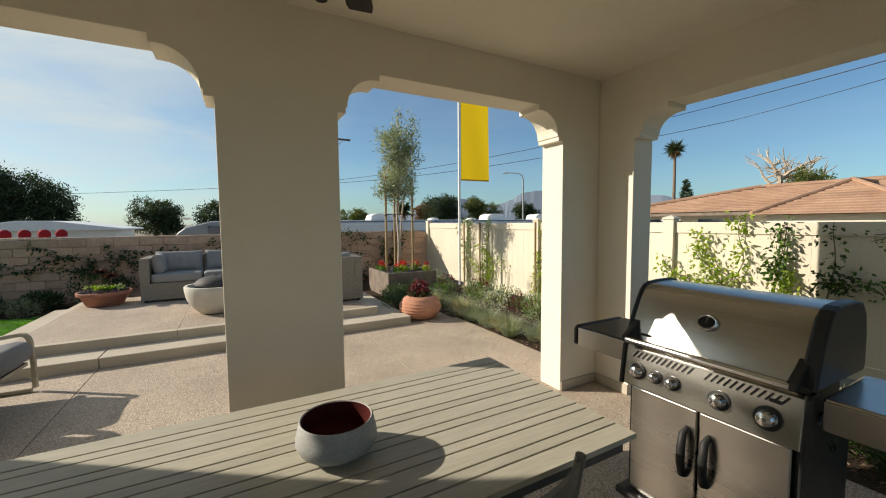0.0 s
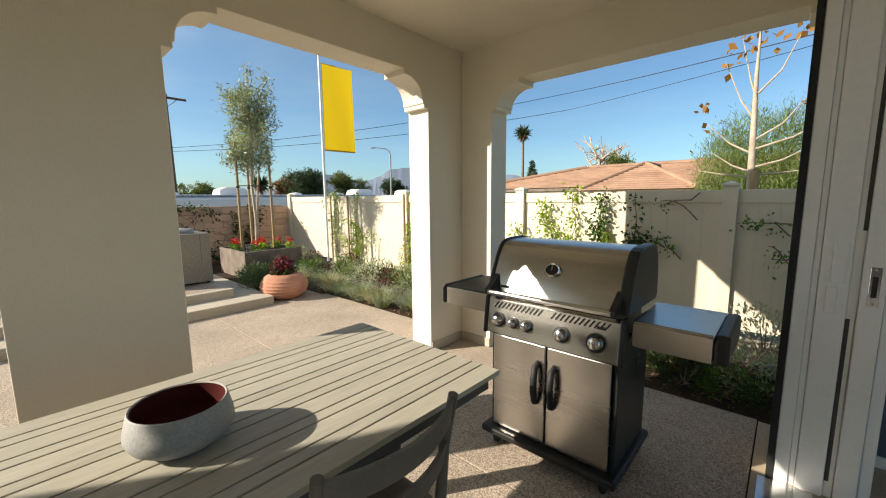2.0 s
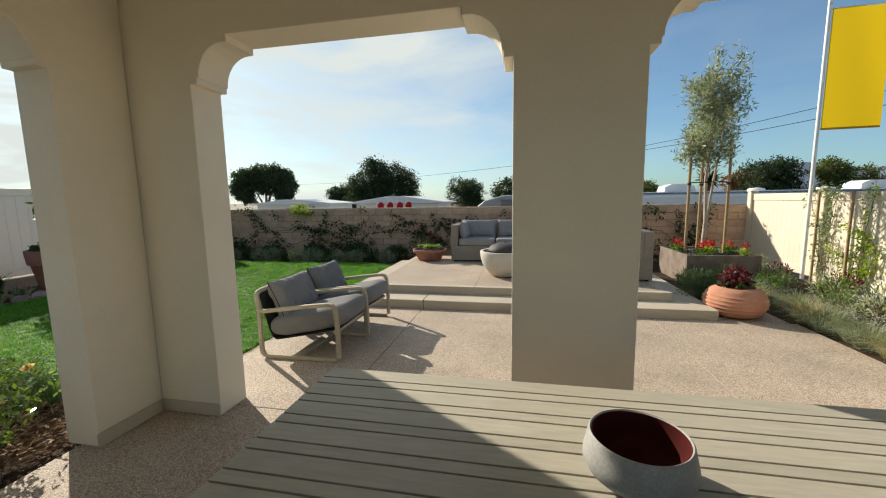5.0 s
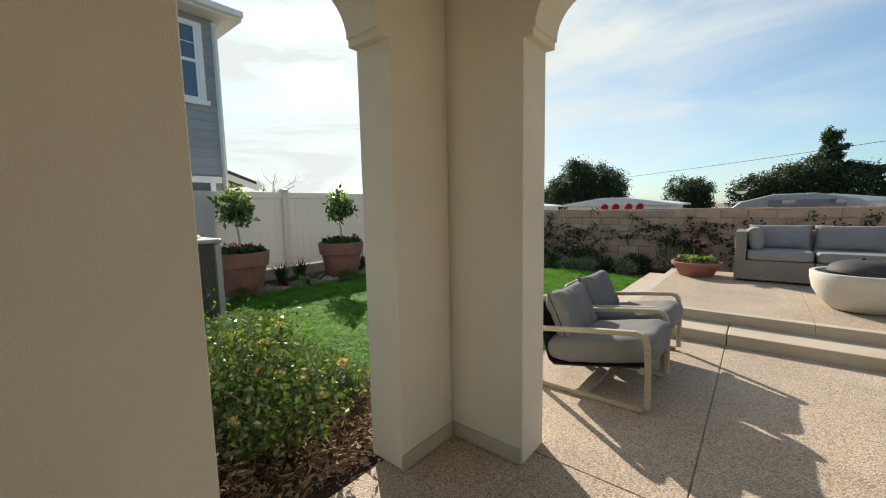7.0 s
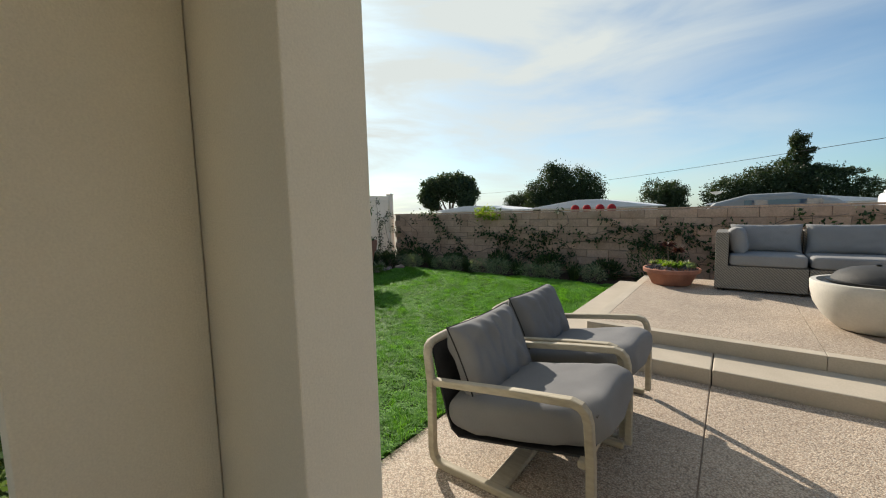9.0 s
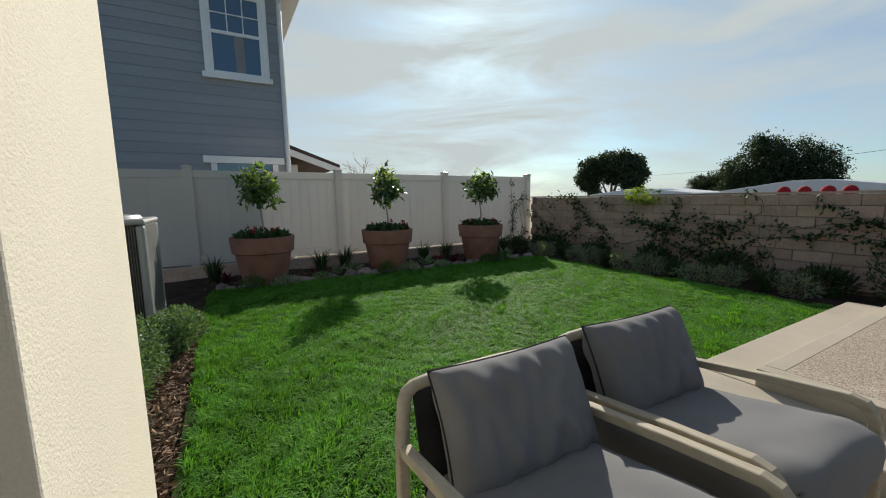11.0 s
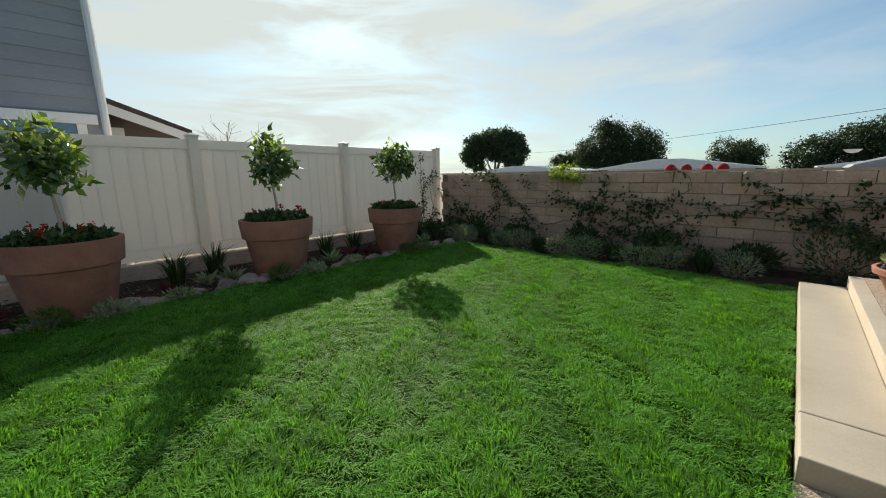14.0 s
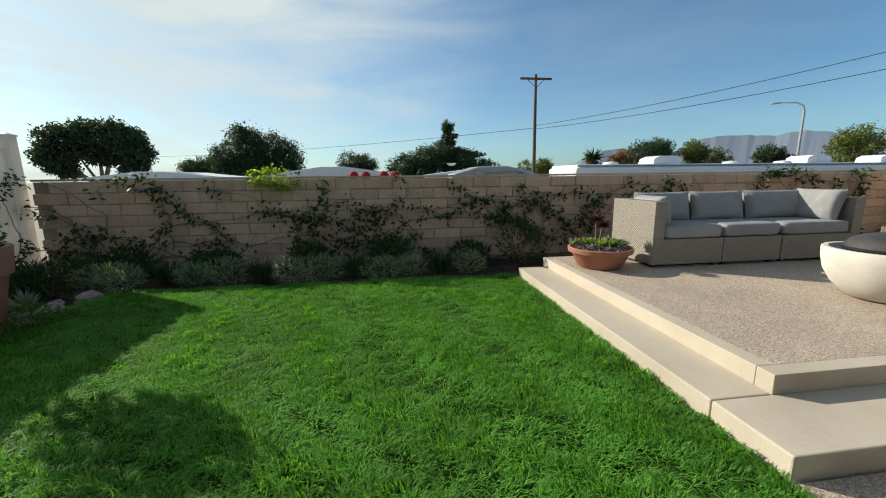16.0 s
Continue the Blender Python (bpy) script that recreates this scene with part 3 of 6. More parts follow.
# ---- patio cover ----
IY, OY, XL, XR, WT = 2.64, 2.885, -2.472, 2.896, 0.24
BEAM, CEIL, BRK = 2.42, 2.72, 2.155


def bracket(x, side, beam, low, reach=0.27):
    """The stepped and curved corbel where a post meets the beam, from the post up to the beam."""
    rise = beam - low
    pts = [(0, low), (0.05, low), (0.05, low + 0.035)]
    for k in range(9):
        a = math.pi / 2 * k / 8
        pts.append((0.06 + (reach - 0.09) * (1 - math.cos(a)), low + 0.035 + (rise - 0.075) * math.sin(a)))
    pts += [(reach, beam - 0.04), (reach, beam)]
    pts = [(x + side * u, w) for u, w in pts]
    return pts if side > 0 else pts[::-1]


def opened(a, b, top, gaps, beam, low):
    """The outline of a wall from a to b with openings down to the floor."""
    out = [(a, 0.0)]
    for g0, g1 in gaps:
        out += [(g0, 0.0)] + bracket(g0, 1, beam, low) + bracket(g1, -1, beam, low) + [(g1, 0.0)]
    out += [(b, 0.0), (b, top), (a, top)]
    return out


setting("wall_north", Shape().prism(opened(XL - WT, XR + WT, 3.0, [(-2.005, -0.066), (0.58, 2.455)], BEAM, BRK), IY, OY),
        M_STUCCO, "cream stucco beam and pillars with curved corbels", "wall", 0.012)
setting("wall_west", Shape().prism(opened(0.33, IY - 0.002, 3.0, [(1.36, 2.215)], BEAM, BRK), XL - WT, XL, "x"),
        M_STUCCO, "cream stucco side wall with a narrow opening", "wall", 0.012)
setting("wall_east", Shape().prism(opened(-0.3, IY - 0.002, 3.0, [(0.02, 2.295)], 2.38, BRK), XR, XR + WT, "x"),
        M_STUCCO, "cream stucco side beam over a wide opening", "wall", 0.012)
setting("ceiling", Shape().box(XL - 0.1, 0.2, CEIL, XR + 0.1, IY + 0.1, CEIL + 0.12), M_STUCCO, "smooth cream plaster patio ceiling", "ceiling")
setting("roof", Shape().box(XL - WT - 0.1, -2.8, 3.0, XR + WT + 0.1, OY + 0.1, 3.12), M_DARKROOF, "flat roof over the patio and room", "roof")
base = tagged(new("baseboard"), "plain stucco base course round the pillars", "base trim", "", "structure")
for a in ((XL, IY - 0.012, -2.01, IY), (-0.062, IY - 0.012, 0.576, IY), (2.46, IY - 0.012, XR, IY), (XL, 2.205, XL + 0.012, IY - 0.012), (XR - 0.012, 2.295, XR, IY - 0.012), (XL, 0.34, XL + 0.012, 1.355)):
    part("base_course", Shape().box(a[0], a[1], 0, a[2], a[3], 0.085), M_STUCCO_BASE, base, bevel=0.004)

# house wall with the wide sliding door, and the room behind it, opened up for light
setting("wall_south", Shape().box(XL - WT, 0.1, 0, -1.6, 0.328, 3.0).box(2.5, 0.1, 0, XR - 0.002, 0.262, 3.0).box(-1.6, 0.1, 2.45, 2.5, 0.328, 3.0),
        M_STUCCO, "cream stucco house wall round the sliding door", "wall")
# south and west window openings are unseen, added to brighten door and patio
shell = Shape()
for x0, x1 in ((XL - WT, -2.3), (-0.05, 0.35), (2.7, XR + WT)):
    shell.box(x0, -2.65, 0, x1, -2.5, 3.0)
for x0, x1 in ((-2.3, -0.05), (0.35, 2.7)):
    shell.box(x0, -2.65, 0, x1, -2.5, 0.2).box(x0, -2.65, 2.65, x1, -2.5, 3.0)
shell.box(XL - WT, -2.5, 0, XL - 0.1, -2.4, 3.0).box(XL - WT, -0.05, 0, XL - 0.1, 0.098, 3.0).box(XL - WT, -2.4, 0, XL - 0.1, -0.05, 0.1).box(XL - WT, -2.4, 2.65, XL - 0.1, -0.05, 3.0)
shell.box(XR + 0.1, -2.5, 0, XR + WT, -0.302, 3.0)
setting("room_shell", shell,
        M_ROOM, "painted room walls with added openings that let light in", "wall")
setting("room_floor", Shape().box(XL - 0.1, -2.5, -0.1, XR + 0.1, 0.326, 0.0), M_OAK, "pale wooden floor of the room", "floor")
setting("room_ceiling", Shape().box(XL - 0.1, -2.5, CEIL, XR + 0.1, 0.198, CEIL + 0.1), M_ROOM, "plain white room ceiling", "ceiling")


# ---- fences and walls ----
def vinyl_fence(name, x, posts, top, low, label, vinyl):
    """A vinyl privacy fence along y, its rails from low to top."""
    f = tagged(new(name), label, "fence", "", "structure")
    post = Shape().box(-0.064, -0.064, -0.1, 0.064, 0.064, top + 0.04)
    post.add([(-0.075, -0.075, top + 0.04), (0.075, -0.075, top + 0.04), (0.075, 0.075, top + 0.04), (-0.075, 0.075, top + 0.04),
              (-0.075, -0.075, top + 0.06), (0.075, -0.075, top + 0.06), (0.075, 0.075, top + 0.06), (-0.075, 0.075, top + 0.06), (0, 0, top + 0.09)],
             [(3, 2, 1, 0), (0, 1, 5, 4), (1, 2, 6, 5), (2, 3, 7, 6), (3, 0, 4, 7), (4, 5, 8), (5, 6, 8), (6, 7, 8), (7, 4, 8)])
    pm = post.mesh("post", vinyl)
    for y in posts:
        piece("post", pm, f, pose(x, y, 0))
    for y0, y1 in zip(posts, posts[1:]):
        n = 14
        w = (y1 - y0 - 0.128) / n
        part("rail", Shape().box(x - 0.026, y0 + 0.064, top - 0.13, x + 0.026, y1 - 0.064, top), vinyl, f, bevel=0.006)
        part("rail", Shape().box(x - 0.026, y0 + 0.064, low, x + 0.026, y1 - 0.064, low + 0.14), vinyl, f, bevel=0.006)
        bm_ = Shape().prism([(-0.011, 0), (0.011, 0), (0.011, w - 0.003), (0.009, w - 0.0005), (-0.009, w - 0.0005), (-0.011, w - 0.003)], low + 0.14, top - 0.13, "z").mesh("board", vinyl)
        for k in range(n):
            piece("board", bm_, f, pose(x, y0 + 0.064 + k * w, 0))
    return f


vinyl_fence("fence_west", -8.92, [-2.13, 0.27, 2.67, 5.12, 7.52, 9.96], 1.755, 0.19, "tall cream vinyl privacy fence in shade", M_VINYL)
vinyl_fence("fence_east", 4.83, [-4.05, -1.65, 0.74, 3.12, 5.52, 7.9, 9.93], 1.46, 0.05, "cream vinyl board fence in the sun", M_VINYL_TAN)

block_wall = tagged(new("wall_block"), "tan slump-block garden wall with raked joints", "block wall", "", "structure")
part("mortar_core", Shape().box(-8.78, 10.03, -0.1, 5.0, 10.13, 1.22), M_MORTAR, block_wall)
setting("fence_kerb", Shape().box(-8.9, -2.2, -0.1, -8.78, 9.97, 0.165), M_BLOCK, "low reddish block kerb under the fence", "kerb", 0.01)

# tall side window in the room, just past the door's edge
win = tagged(new("window_1"), "tall dark-tinted side window inside the house", "window", "", "structure")
for z0, z1 in ((0.06, 0.84), (0.89, 2.38)):
    part("pane", Shape().box(2.876, -1.3, z0, 2.89, 0.05, z1), M_GLASS, win, "dark greenish glass")
part("window_rail", Shape().box(2.862, -1.3, 0.8402, 2.893, 0.05, 0.8898), M_WHITE, win, bevel=0.004)
part("window_rail", Shape().box(2.862, -1.3, 0.0, 2.893, 0.05, 0.0598), M_WHITE, win, bevel=0.004)
part("window_rail", Shape().box(2.862, -1.3, 2.3802, 2.893, 0.05, 2.44), M_WHITE, win, bevel=0.004)
part("window_stile", Shape().box(2.862, -1.36, 0.0, 2.893, -1.3005, 2.44), M_WHITE, win, bevel=0.004)


# ---- things on the covered patio ----
def slatted_table():
    t = thing("dining_table", 0.21, 1.513, 0, "long taupe slatted outdoor dining table", "table")
    w, d, h = 2.0, 0.884, 0.74
    part("apron", Shape().box(-w / 2 + 0.03, -d / 2 + 0.03, h - 0.075, w / 2 - 0.03, -d / 2 + 0.055, h - 0.02).box(-w / 2 + 0.03, d / 2 - 0.055, h - 0.075, w / 2 - 0.03, d / 2 - 0.03, h - 0.02)
         .box(-w / 2 + 0.03, -d / 2 + 0.056, h - 0.075, -w / 2 + 0.055, d / 2 - 0.056, h - 0.02).box(w / 2 - 0.055, -d / 2 + 0.056, h - 0.075, w / 2 - 0.03, d / 2 - 0.056, h - 0.02)
         .box(-0.03, -d / 2 + 0.056, h - 0.06, 0.03, d / 2 - 0.056, h - 0.022), M_TABLE_DARK, t, "dark frame under the slats")
    for sx in (-1, 1):
        for sy in (-1, 1):
            x, y = sx * (w / 2 - 0.4), sy * (d / 2 - 0.2)
            part("leg", Shape().prism([(x - 0.035, y - 0.035), (x + 0.035, y - 0.035), (x + 0.035, y + 0.035), (x - 0.035, y + 0.035)], 0, h - 0.02, "z"), M_TABLE_DARK, t, bevel=0.006)
    # broad and narrow slats in turn
    gap, narrow, y = 0.0065, 0.043, -d / 2
    broad = (d - 12 * gap - 6 * narrow) / 7
    cut = {sw: Shape().prism([(-sw / 2, 0), (sw / 2, 0), (sw / 2, 0.018), (sw / 2 - 0.001, 0.019), (-sw / 2 + 0.001, 0.019), (-sw / 2, 0.018)], -w / 2, w / 2, "x").mesh("slat", M_TABLE) for sw in (broad, narrow)}
    for k in range(13):
        sw = narrow if k % 2 else broad
        piece("slat", cut[sw], t, pose(0, y + sw / 2, h - 0.019))
        y += sw + gap
    return t


def table_bowl():
    t = thing("bowl", 0.265, 1.48, 0.741, "grey stoneware bowl with oxblood glaze inside", "bowl", 28)
    part("outside", Shape().lathe([(0.0, 0.0), (0.0782, 0.0), (0.0865, 0.0038), (0.1178, 0.0285), (0.1288, 0.0494), (0.1279, 0.0665), (0.1168, 0.1159), (0.1132, 0.1197), (0.1086, 0.1159)], 48, capped=False), M_GLAZE, t, smooth=True)
    part("inside", Shape().lathe([(0.0, 0.0114), (0.0644, 0.0133), (0.1012, 0.0285), (0.1113, 0.0522), (0.1082, 0.1164), (0.1099, 0.1167)], 48, capped=False), M_RED, t, "glossy oxblood red glaze", smooth=True)
    return t


def dining_chair():
    t = thing("dining_chair", 0.6, 1.02, 0, "taupe metal dining chair at the slatted table", "chair", 2)
    # the back faces the house, the seat is pushed under the table
    for sx in (-1, 1):
        part("leg", Shape().tube([(sx * 0.23, -0.07, 0), (sx * 0.225, -0.02, 0.25), (sx * 0.22, 0.0, 0.46), (sx * 0.222, -0.015, 0.65), (sx * 0.225, -0.05, 0.83)], [0.014, 0.017, 0.018, 0.017, 0.015], 10), M_CHAIR, t, smooth=True)
        part("leg", Shape().tube([(sx * 0.24, 0.47, 0), (sx * 0.22, 0.42, 0.44)], [0.014, 0.017], 10), M_CHAIR, t, smooth=True)
        part("seat_rail", Shape().tube([(sx * 0.22, 0.0, 0.43), (sx * 0.22, 0.42, 0.44)], 0.013, 8), M_CHAIR, t, smooth=True)
    part("seat", Shape().pillow(pose(0, 0.21, 0.455), 0.44, 0.46, 0.03, 0.25, 10, 0), M_CHAIR, t, smooth=True)
    for z0, z1, y in ((0.745, 0.82, -0.045), (0.61, 0.68, -0.02)):
        s = Shape()
        n = 10
        for k in range(n):
            x0, x1 = -0.22 + 0.44 * k / n, -0.22 + 0.44 * (k + 1) / n
            b0, b1 = (-0.06 * (1 - (x0 / 0.22) ** 2) + y), (-0.06 * (1 - (x1 / 0.22) ** 2) + y)
            s.add([(x0, b0, z0), (x1, b1, z0), (x1, b1 + 0.014, z0), (x0, b0 + 0.014, z0), (x0, b0 - 0.012, z1), (x1, b1 - 0.012, z1), (x1, b1 + 0.002, z1), (x0, b0 + 0.002, z1)],
                  [(3, 2, 1, 0), (4, 5, 6, 7), (0, 1, 5, 4), (2, 3, 7, 6)] + ([(3, 0, 4, 7)] if k == 0 else []) + ([(1, 2, 6, 5)] if k == n - 1 else []))
        part("back_slat", s, M_CHAIR, t)
    return t


def gas_grill():
    g = thing("gas_grill", 1.98, 1.14, 0, "stainless steel gas grill with side shelves and closed lid", "grill", -90)
    W = 0.66  # local x along the front, local -y is the front
    fx = W / 2
    part("base_shelf", Shape().box(-fx - 0.04, -0.29, 0.075, fx + 0.04, 0.27, 0.115), M_BLACK, g, bevel=0.012)
    for sx in (-1, 1):
        for y in (-0.22, 0.2):
            c = part("caster", Shape().lathe([(0.0, -0.012), (0.03, -0.012), (0.036, -0.006), (0.036, 0.006), (0.03, 0.012), (0.0, 0.012)], 20), M_RUBBER, g, smooth=True)
            c.matrix_basis = pose(sx * (fx - 0.03), y, 0.037, 0, 90, 0)
            part("caster_fork", Shape().box(-0.018, -0.02, 0.0, -0.013, 0.02, 0.04).box(0.013, -0.02, 0.0, 0.018, 0.02, 0.04).box(-0.018, -0.02, 0.036, 0.018, 0.02, 0.042), M_BLACK, g).matrix_basis = pose(sx * (fx - 0.03), y, 0.037)
        part("side_panel", Shape().box(sx * fx - 0.012, -0.22, 0.115, sx * fx + 0.012, 0.24, 0.72), M_BLACK, g, bevel=0.006)
        vent = Shape()
        for k in range(7):
            vent.slab(pose(sx * (fx + 0.013), 0.02 + 0.012 * k, 0.6 - 0.012 * (k % 3), 40, 0, 0), 0.003, 0.006, 0.05)
        part("side_vent", vent, M_CHROME, g)
    part("back_panel", Shape().box(-fx + 0.012, 0.215, 0.115, fx - 0.012, 0.235, 0.72), M_BLACK, g)
    for sx in (-1, 1):
        x0, x1 = (-fx + 0.012, -0.004) if sx < 0 else (0.004, fx - 0.012)
        d = part("door", Shape().box(x0, -0.245, 0.12, x1, -0.222, 0.655), M_STEEL, g, bevel=0.006)
        hx = sx * 0.045
        part("handle", Shape().tube([(hx, -0.245, 0.56), (hx, -0.275, 0.545), (hx, -0.288, 0.48), (hx, -0.288, 0.42), (hx, -0.275, 0.36), (hx, -0.245, 0.345)], [0.012, 0.016, 0.018, 0.018, 0.016, 0.012], 10), M_RUBBER, d, "black grip", smooth=True)
    # sloping control panel with its slots and knobs
    part("control_panel", Shape().prism([(-0.27, 0.665), (-0.215, 0.665), (-0.2, 0.86), (-0.235, 0.865), (-0.245, 0.85)], -fx - 0.02, fx + 0.02, "x"), M_STEEL, g, "polished steel control panel", bevel=0.006)
    for sx in (-1, 1):
        part("panel_end", Shape().prism([(-0.276, 0.66), (-0.19, 0.66), (-0.19, 0.87), (-0.24, 0.872), (-0.252, 0.855)], sx * (fx + 0.0202), sx * (fx + 0.04), "x"), M_BLACK, g, bevel=0.005)
    slot = Shape().box(-0.0035, -0.002, -0.02, 0.0035, 0.002, 0.02).mesh("vent_slot", M_BLACK)
    for k in range(26):
        if k in (12, 13):
            continue
        x = -0.295 + 0.59 * k / 25
        piece("vent_slot", slot, g, pose(x, -0.2505, 0.826, -8, 0, 0) @ pose(0, 0, 0, 0, 35, 0))
    for x, r in ((-0.275, 0.026), (-0.185, 0.02), (-0.105, 0.022), (0.085, 0.027), (0.25, 0.03)):
        k = part("knob", Shape().lathe([(0, 0), (r * 1.15, 0), (r * 1.15, 0.006), (r, 0.01), (r * 0.92, 0.032), (r * 0.75, 0.036), (0, 0.036)], 28), M_CHROME, g, "chrome burner knob", smooth=True)
        k.matrix_basis = pose(x, -0.264, 0.745, 82, 0, 0)
        ring = part("bezel", Shape().lathe([(0, -0.004), (r * 1.5, -0.004), (r * 1.5, 0.003), (r * 1.2, 0.004), (0, 0.004)], 28), M_BLACK, k, "black knob bezel", smooth=True)
    # curved lid between cast ends
    prof = [(-0.235, 0.885), (-0.22, 0.935), (-0.19, 1.01), (-0.155, 1.085), (-0.133, 1.122), (-0.105, 1.147), (-0.065, 1.159), (0.0, 1.163), (0.1, 1.163), (0.165, 1.15), (0.205, 1.105), (0.225, 1.02), (0.23, 0.9)]
    part("lid", Shape().prism(prof + [(0.21, 0.885)], -fx - 0.012, fx - 0.005, "x"), M_STEEL, g, "brushed steel hood", smooth=True)
    for sx, inner, outer in ((-1, -fx - 0.0125, -fx - 0.035), (1, fx - 0.004, fx + 0.045)):
        big = [(y * 1.04, 0.87 + (z - 0.87) * 1.035) for y, z in prof]
        part("lid_end", Shape().prism(big + [(0.22, 0.875)], inner, outer, "x"), M_BLACK, g, "black cast end cap", bevel=0.009)
        part("handle_bracket", Shape().prism([(-0.3, 0.885), (-0.22, 0.9), (-0.18, 1.0), (-0.23, 0.96), (-0.3, 0.915)], sx * (fx - 0.02), sx * (fx + 0.012), "x"), M_BLACK, g, bevel=0.004)
    part("firebox", Shape().box(-fx + 0.02, -0.2, 0.72, fx - 0.02, 0.215, 0.884), M_BLACK, g)
    part("lid_handle", Shape().tube([(-fx + 0.01, -0.292, 0.9), (fx - 0.01, -0.292, 0.9)], 0.014, 14), M_CHROME, g, "long steel lid handle", smooth=True)
    gauge = part("thermometer", Shape().lathe([(0, 0), (0.046, 0), (0.046, 0.01), (0.04, 0.016), (0.034, 0.012), (0, 0.012)], 32, squash=0.8), M_CHROME, g, "chrome lid thermometer", smooth=True)
    gauge.matrix_basis = pose(-0.01, -0.178, 1.035, 58, 0, 0)
    part("dial", Shape().lathe([(0, 0.0125), (0.033, 0.0125), (0.033, 0.0135), (0, 0.0135)], 28, squash=0.8), M_BLACK, gauge, "black dial face")
    part("needle", Shape().box(-0.002, -0.004, 0.0136, 0.002, 0.022, 0.015), M_CHROME, gauge)
    part("badge", Shape().slab(pose(-0.26, -0.228, 0.925, -66, 0, 0), 0.05, 0.014, 0.003), M_BLACK, g, "small dark plate")
    part("badge", Shape().slab(pose(0.265, -0.252, 0.815, -8, 0, 0), 0.035, 0.004, 0.014), M_BLACK, g, "small dark plate")
    for sx in (-1, 1):
        a, b = sx * (fx + 0.05), sx * (fx + (0.35 if sx > 0 else 0.37))
        x0, x1 = min(a, b), max(a, b)
        sh = part("side_shelf", Shape().box(x0, -0.2, 0.755, x1, 0.21, 0.862), M_STEEL if sx > 0 else M_BLACK, g, "folding side shelf", bevel=0.008)
        part("shelf_front", Shape().box(x0 + 0.004, -0.212, 0.75, x1 - 0.004, -0.2005, 0.855), M_STEEL, sh, "steel shelf front", bevel=0.003)
        e0, e1 = (x1 + 0.0005, x1 + 0.05) if sx > 0 else (x0 - 0.03, x0 - 0.0005)
        part("shelf_end", Shape().prism([(-0.215, 0.75), (0.19, 0.75), (0.222, 0.78), (0.222, 0.84), (0.19, 0.868), (-0.19, 0.868), (-0.215, 0.85)], e0, e1, "x"), M_BLACK, sh, "black rounded end", bevel=0.012)
    return g


def ceiling_fan():
    f = thing("ceiling_fan", 0.21, 1.3, CEIL, "dark bronze ceiling fan under the patio ceiling", "ceiling fan", 0)
    part("canopy", Shape().lathe([(0, 0), (0.07, 0), (0.065, -0.04), (0.02, -0.06), (0, -0.06)], 24), M_FAN, f, smooth=True)
    part("rod", Shape().tube([(0, 0, -0.05), (0, 0, -0.16)], 0.012, 10), M_FAN, f, smooth=True)
    part("motor", Shape().lathe([(0, -0.15), (0.07, -0.155), (0.095, -0.18), (0.095, -0.23), (0.06, -0.26), (0, -0.265)], 28), M_FAN, f, smooth=True)
    for k in range(5):
        b = part("blade", Shape().prism([(0.14, -0.045), (0.3, -0.06), (0.86, -0.063), (0.9, -0.055), (0.9, 0.055), (0.86, 0.063), (0.3, 0.06), (0.14, 0.045)], -0.006, 0.006, "z"), M_FAN, f, bevel=0.003)
        b.matrix_basis = pose(0, 0, -0.215, 0, 0, 66 + 72 * k) @ pose(0, 0, 0, 9, 0, 0)
        part("blade_arm", Shape().box(0.07, -0.02, -0.008, 0.2, 0.02, -0.0065), M_FAN, b)
    return f


slatted_table()
table_bowl()
dining_chair()
gas_grill()
ceiling_fan()
lamp = thing("ceiling_spot", 0.47, 2.5, CEIL, "small dark recessed spot in the ceiling", "ceiling light")
part("rim", Shape().lathe([(0, 0), (0.035, 0), (0.035, -0.006), (0.026, -0.008), (0, -0.003)], 20), M_FAN, lamp, smooth=True)

# sliding door, its panels stacked open at one side
door = tagged(new("door_1"), "white sliding glass door pushed open beside the wall", "sliding door", "", "structure")
DX = 2.4
part("weather_strip", Shape().box(DX - 0.006, 0.243, 0, DX + 0.06, 0.271, 2.44), M_RUBBER, door, "dark weather strip", bevel=0.003)
for y0, y1, dx in ((0.1892, 0.2425, 0.0), (0.1657, 0.1881, 0.012), (0.0683, 0.1646, 0.004), (0.0347, 0.0672, 0.02), (-0.0381, 0.0336, 0.0), (-0.0829, -0.0437, 0.03)):
    part("stile", Shape().box(DX + dx, y0, 0, DX + 0.075, y1, 2.44), M_WHITE, door, bevel=0.004)
part("track_slot", Shape().box(DX + 0.018, 0.0341, 1.25, DX + 0.021, 0.0481, 2.4), M_DARK, door)
part("track_slot", Shape().box(DX + 0.018, 0.0515, 0.08, DX + 0.021, 0.0666, 0.86), M_DARK, door)
part("latch_cover", Shape().box(DX - 0.006, 0.0828, 1.02, DX + 0.0035, 0.1299, 1.2), M_WHITE, door, "white plastic latch cover", bevel=0.003)
part("latch_cover", Shape().box(DX - 0.004, 0.1019, 0.88, DX + 0.0035, 0.1388, 1.0), M_WHITE, door, bevel=0.003)
plate = part("strike_plate", Shape().box(DX - 0.003, -0.0213, 0.93, DX - 0.0003, 0.0123, 1.1), M_CHROME, door, "steel strike plate", bevel=0.001)
part("plate_slot", Shape().box(DX - 0.0036, -0.0124, 0.97, DX - 0.0031, 0.0044, 1.06), M_BLACK, plate)
for z in (0.945, 1.085):
    part("screw", Shape().lathe([(0, 0), (0.006, 0), (0.004, 0.002), (0, 0.002)], 10), M_STEEL, plate).matrix_basis = pose(DX - 0.003, -0.0045, z, 0, -90, 0)
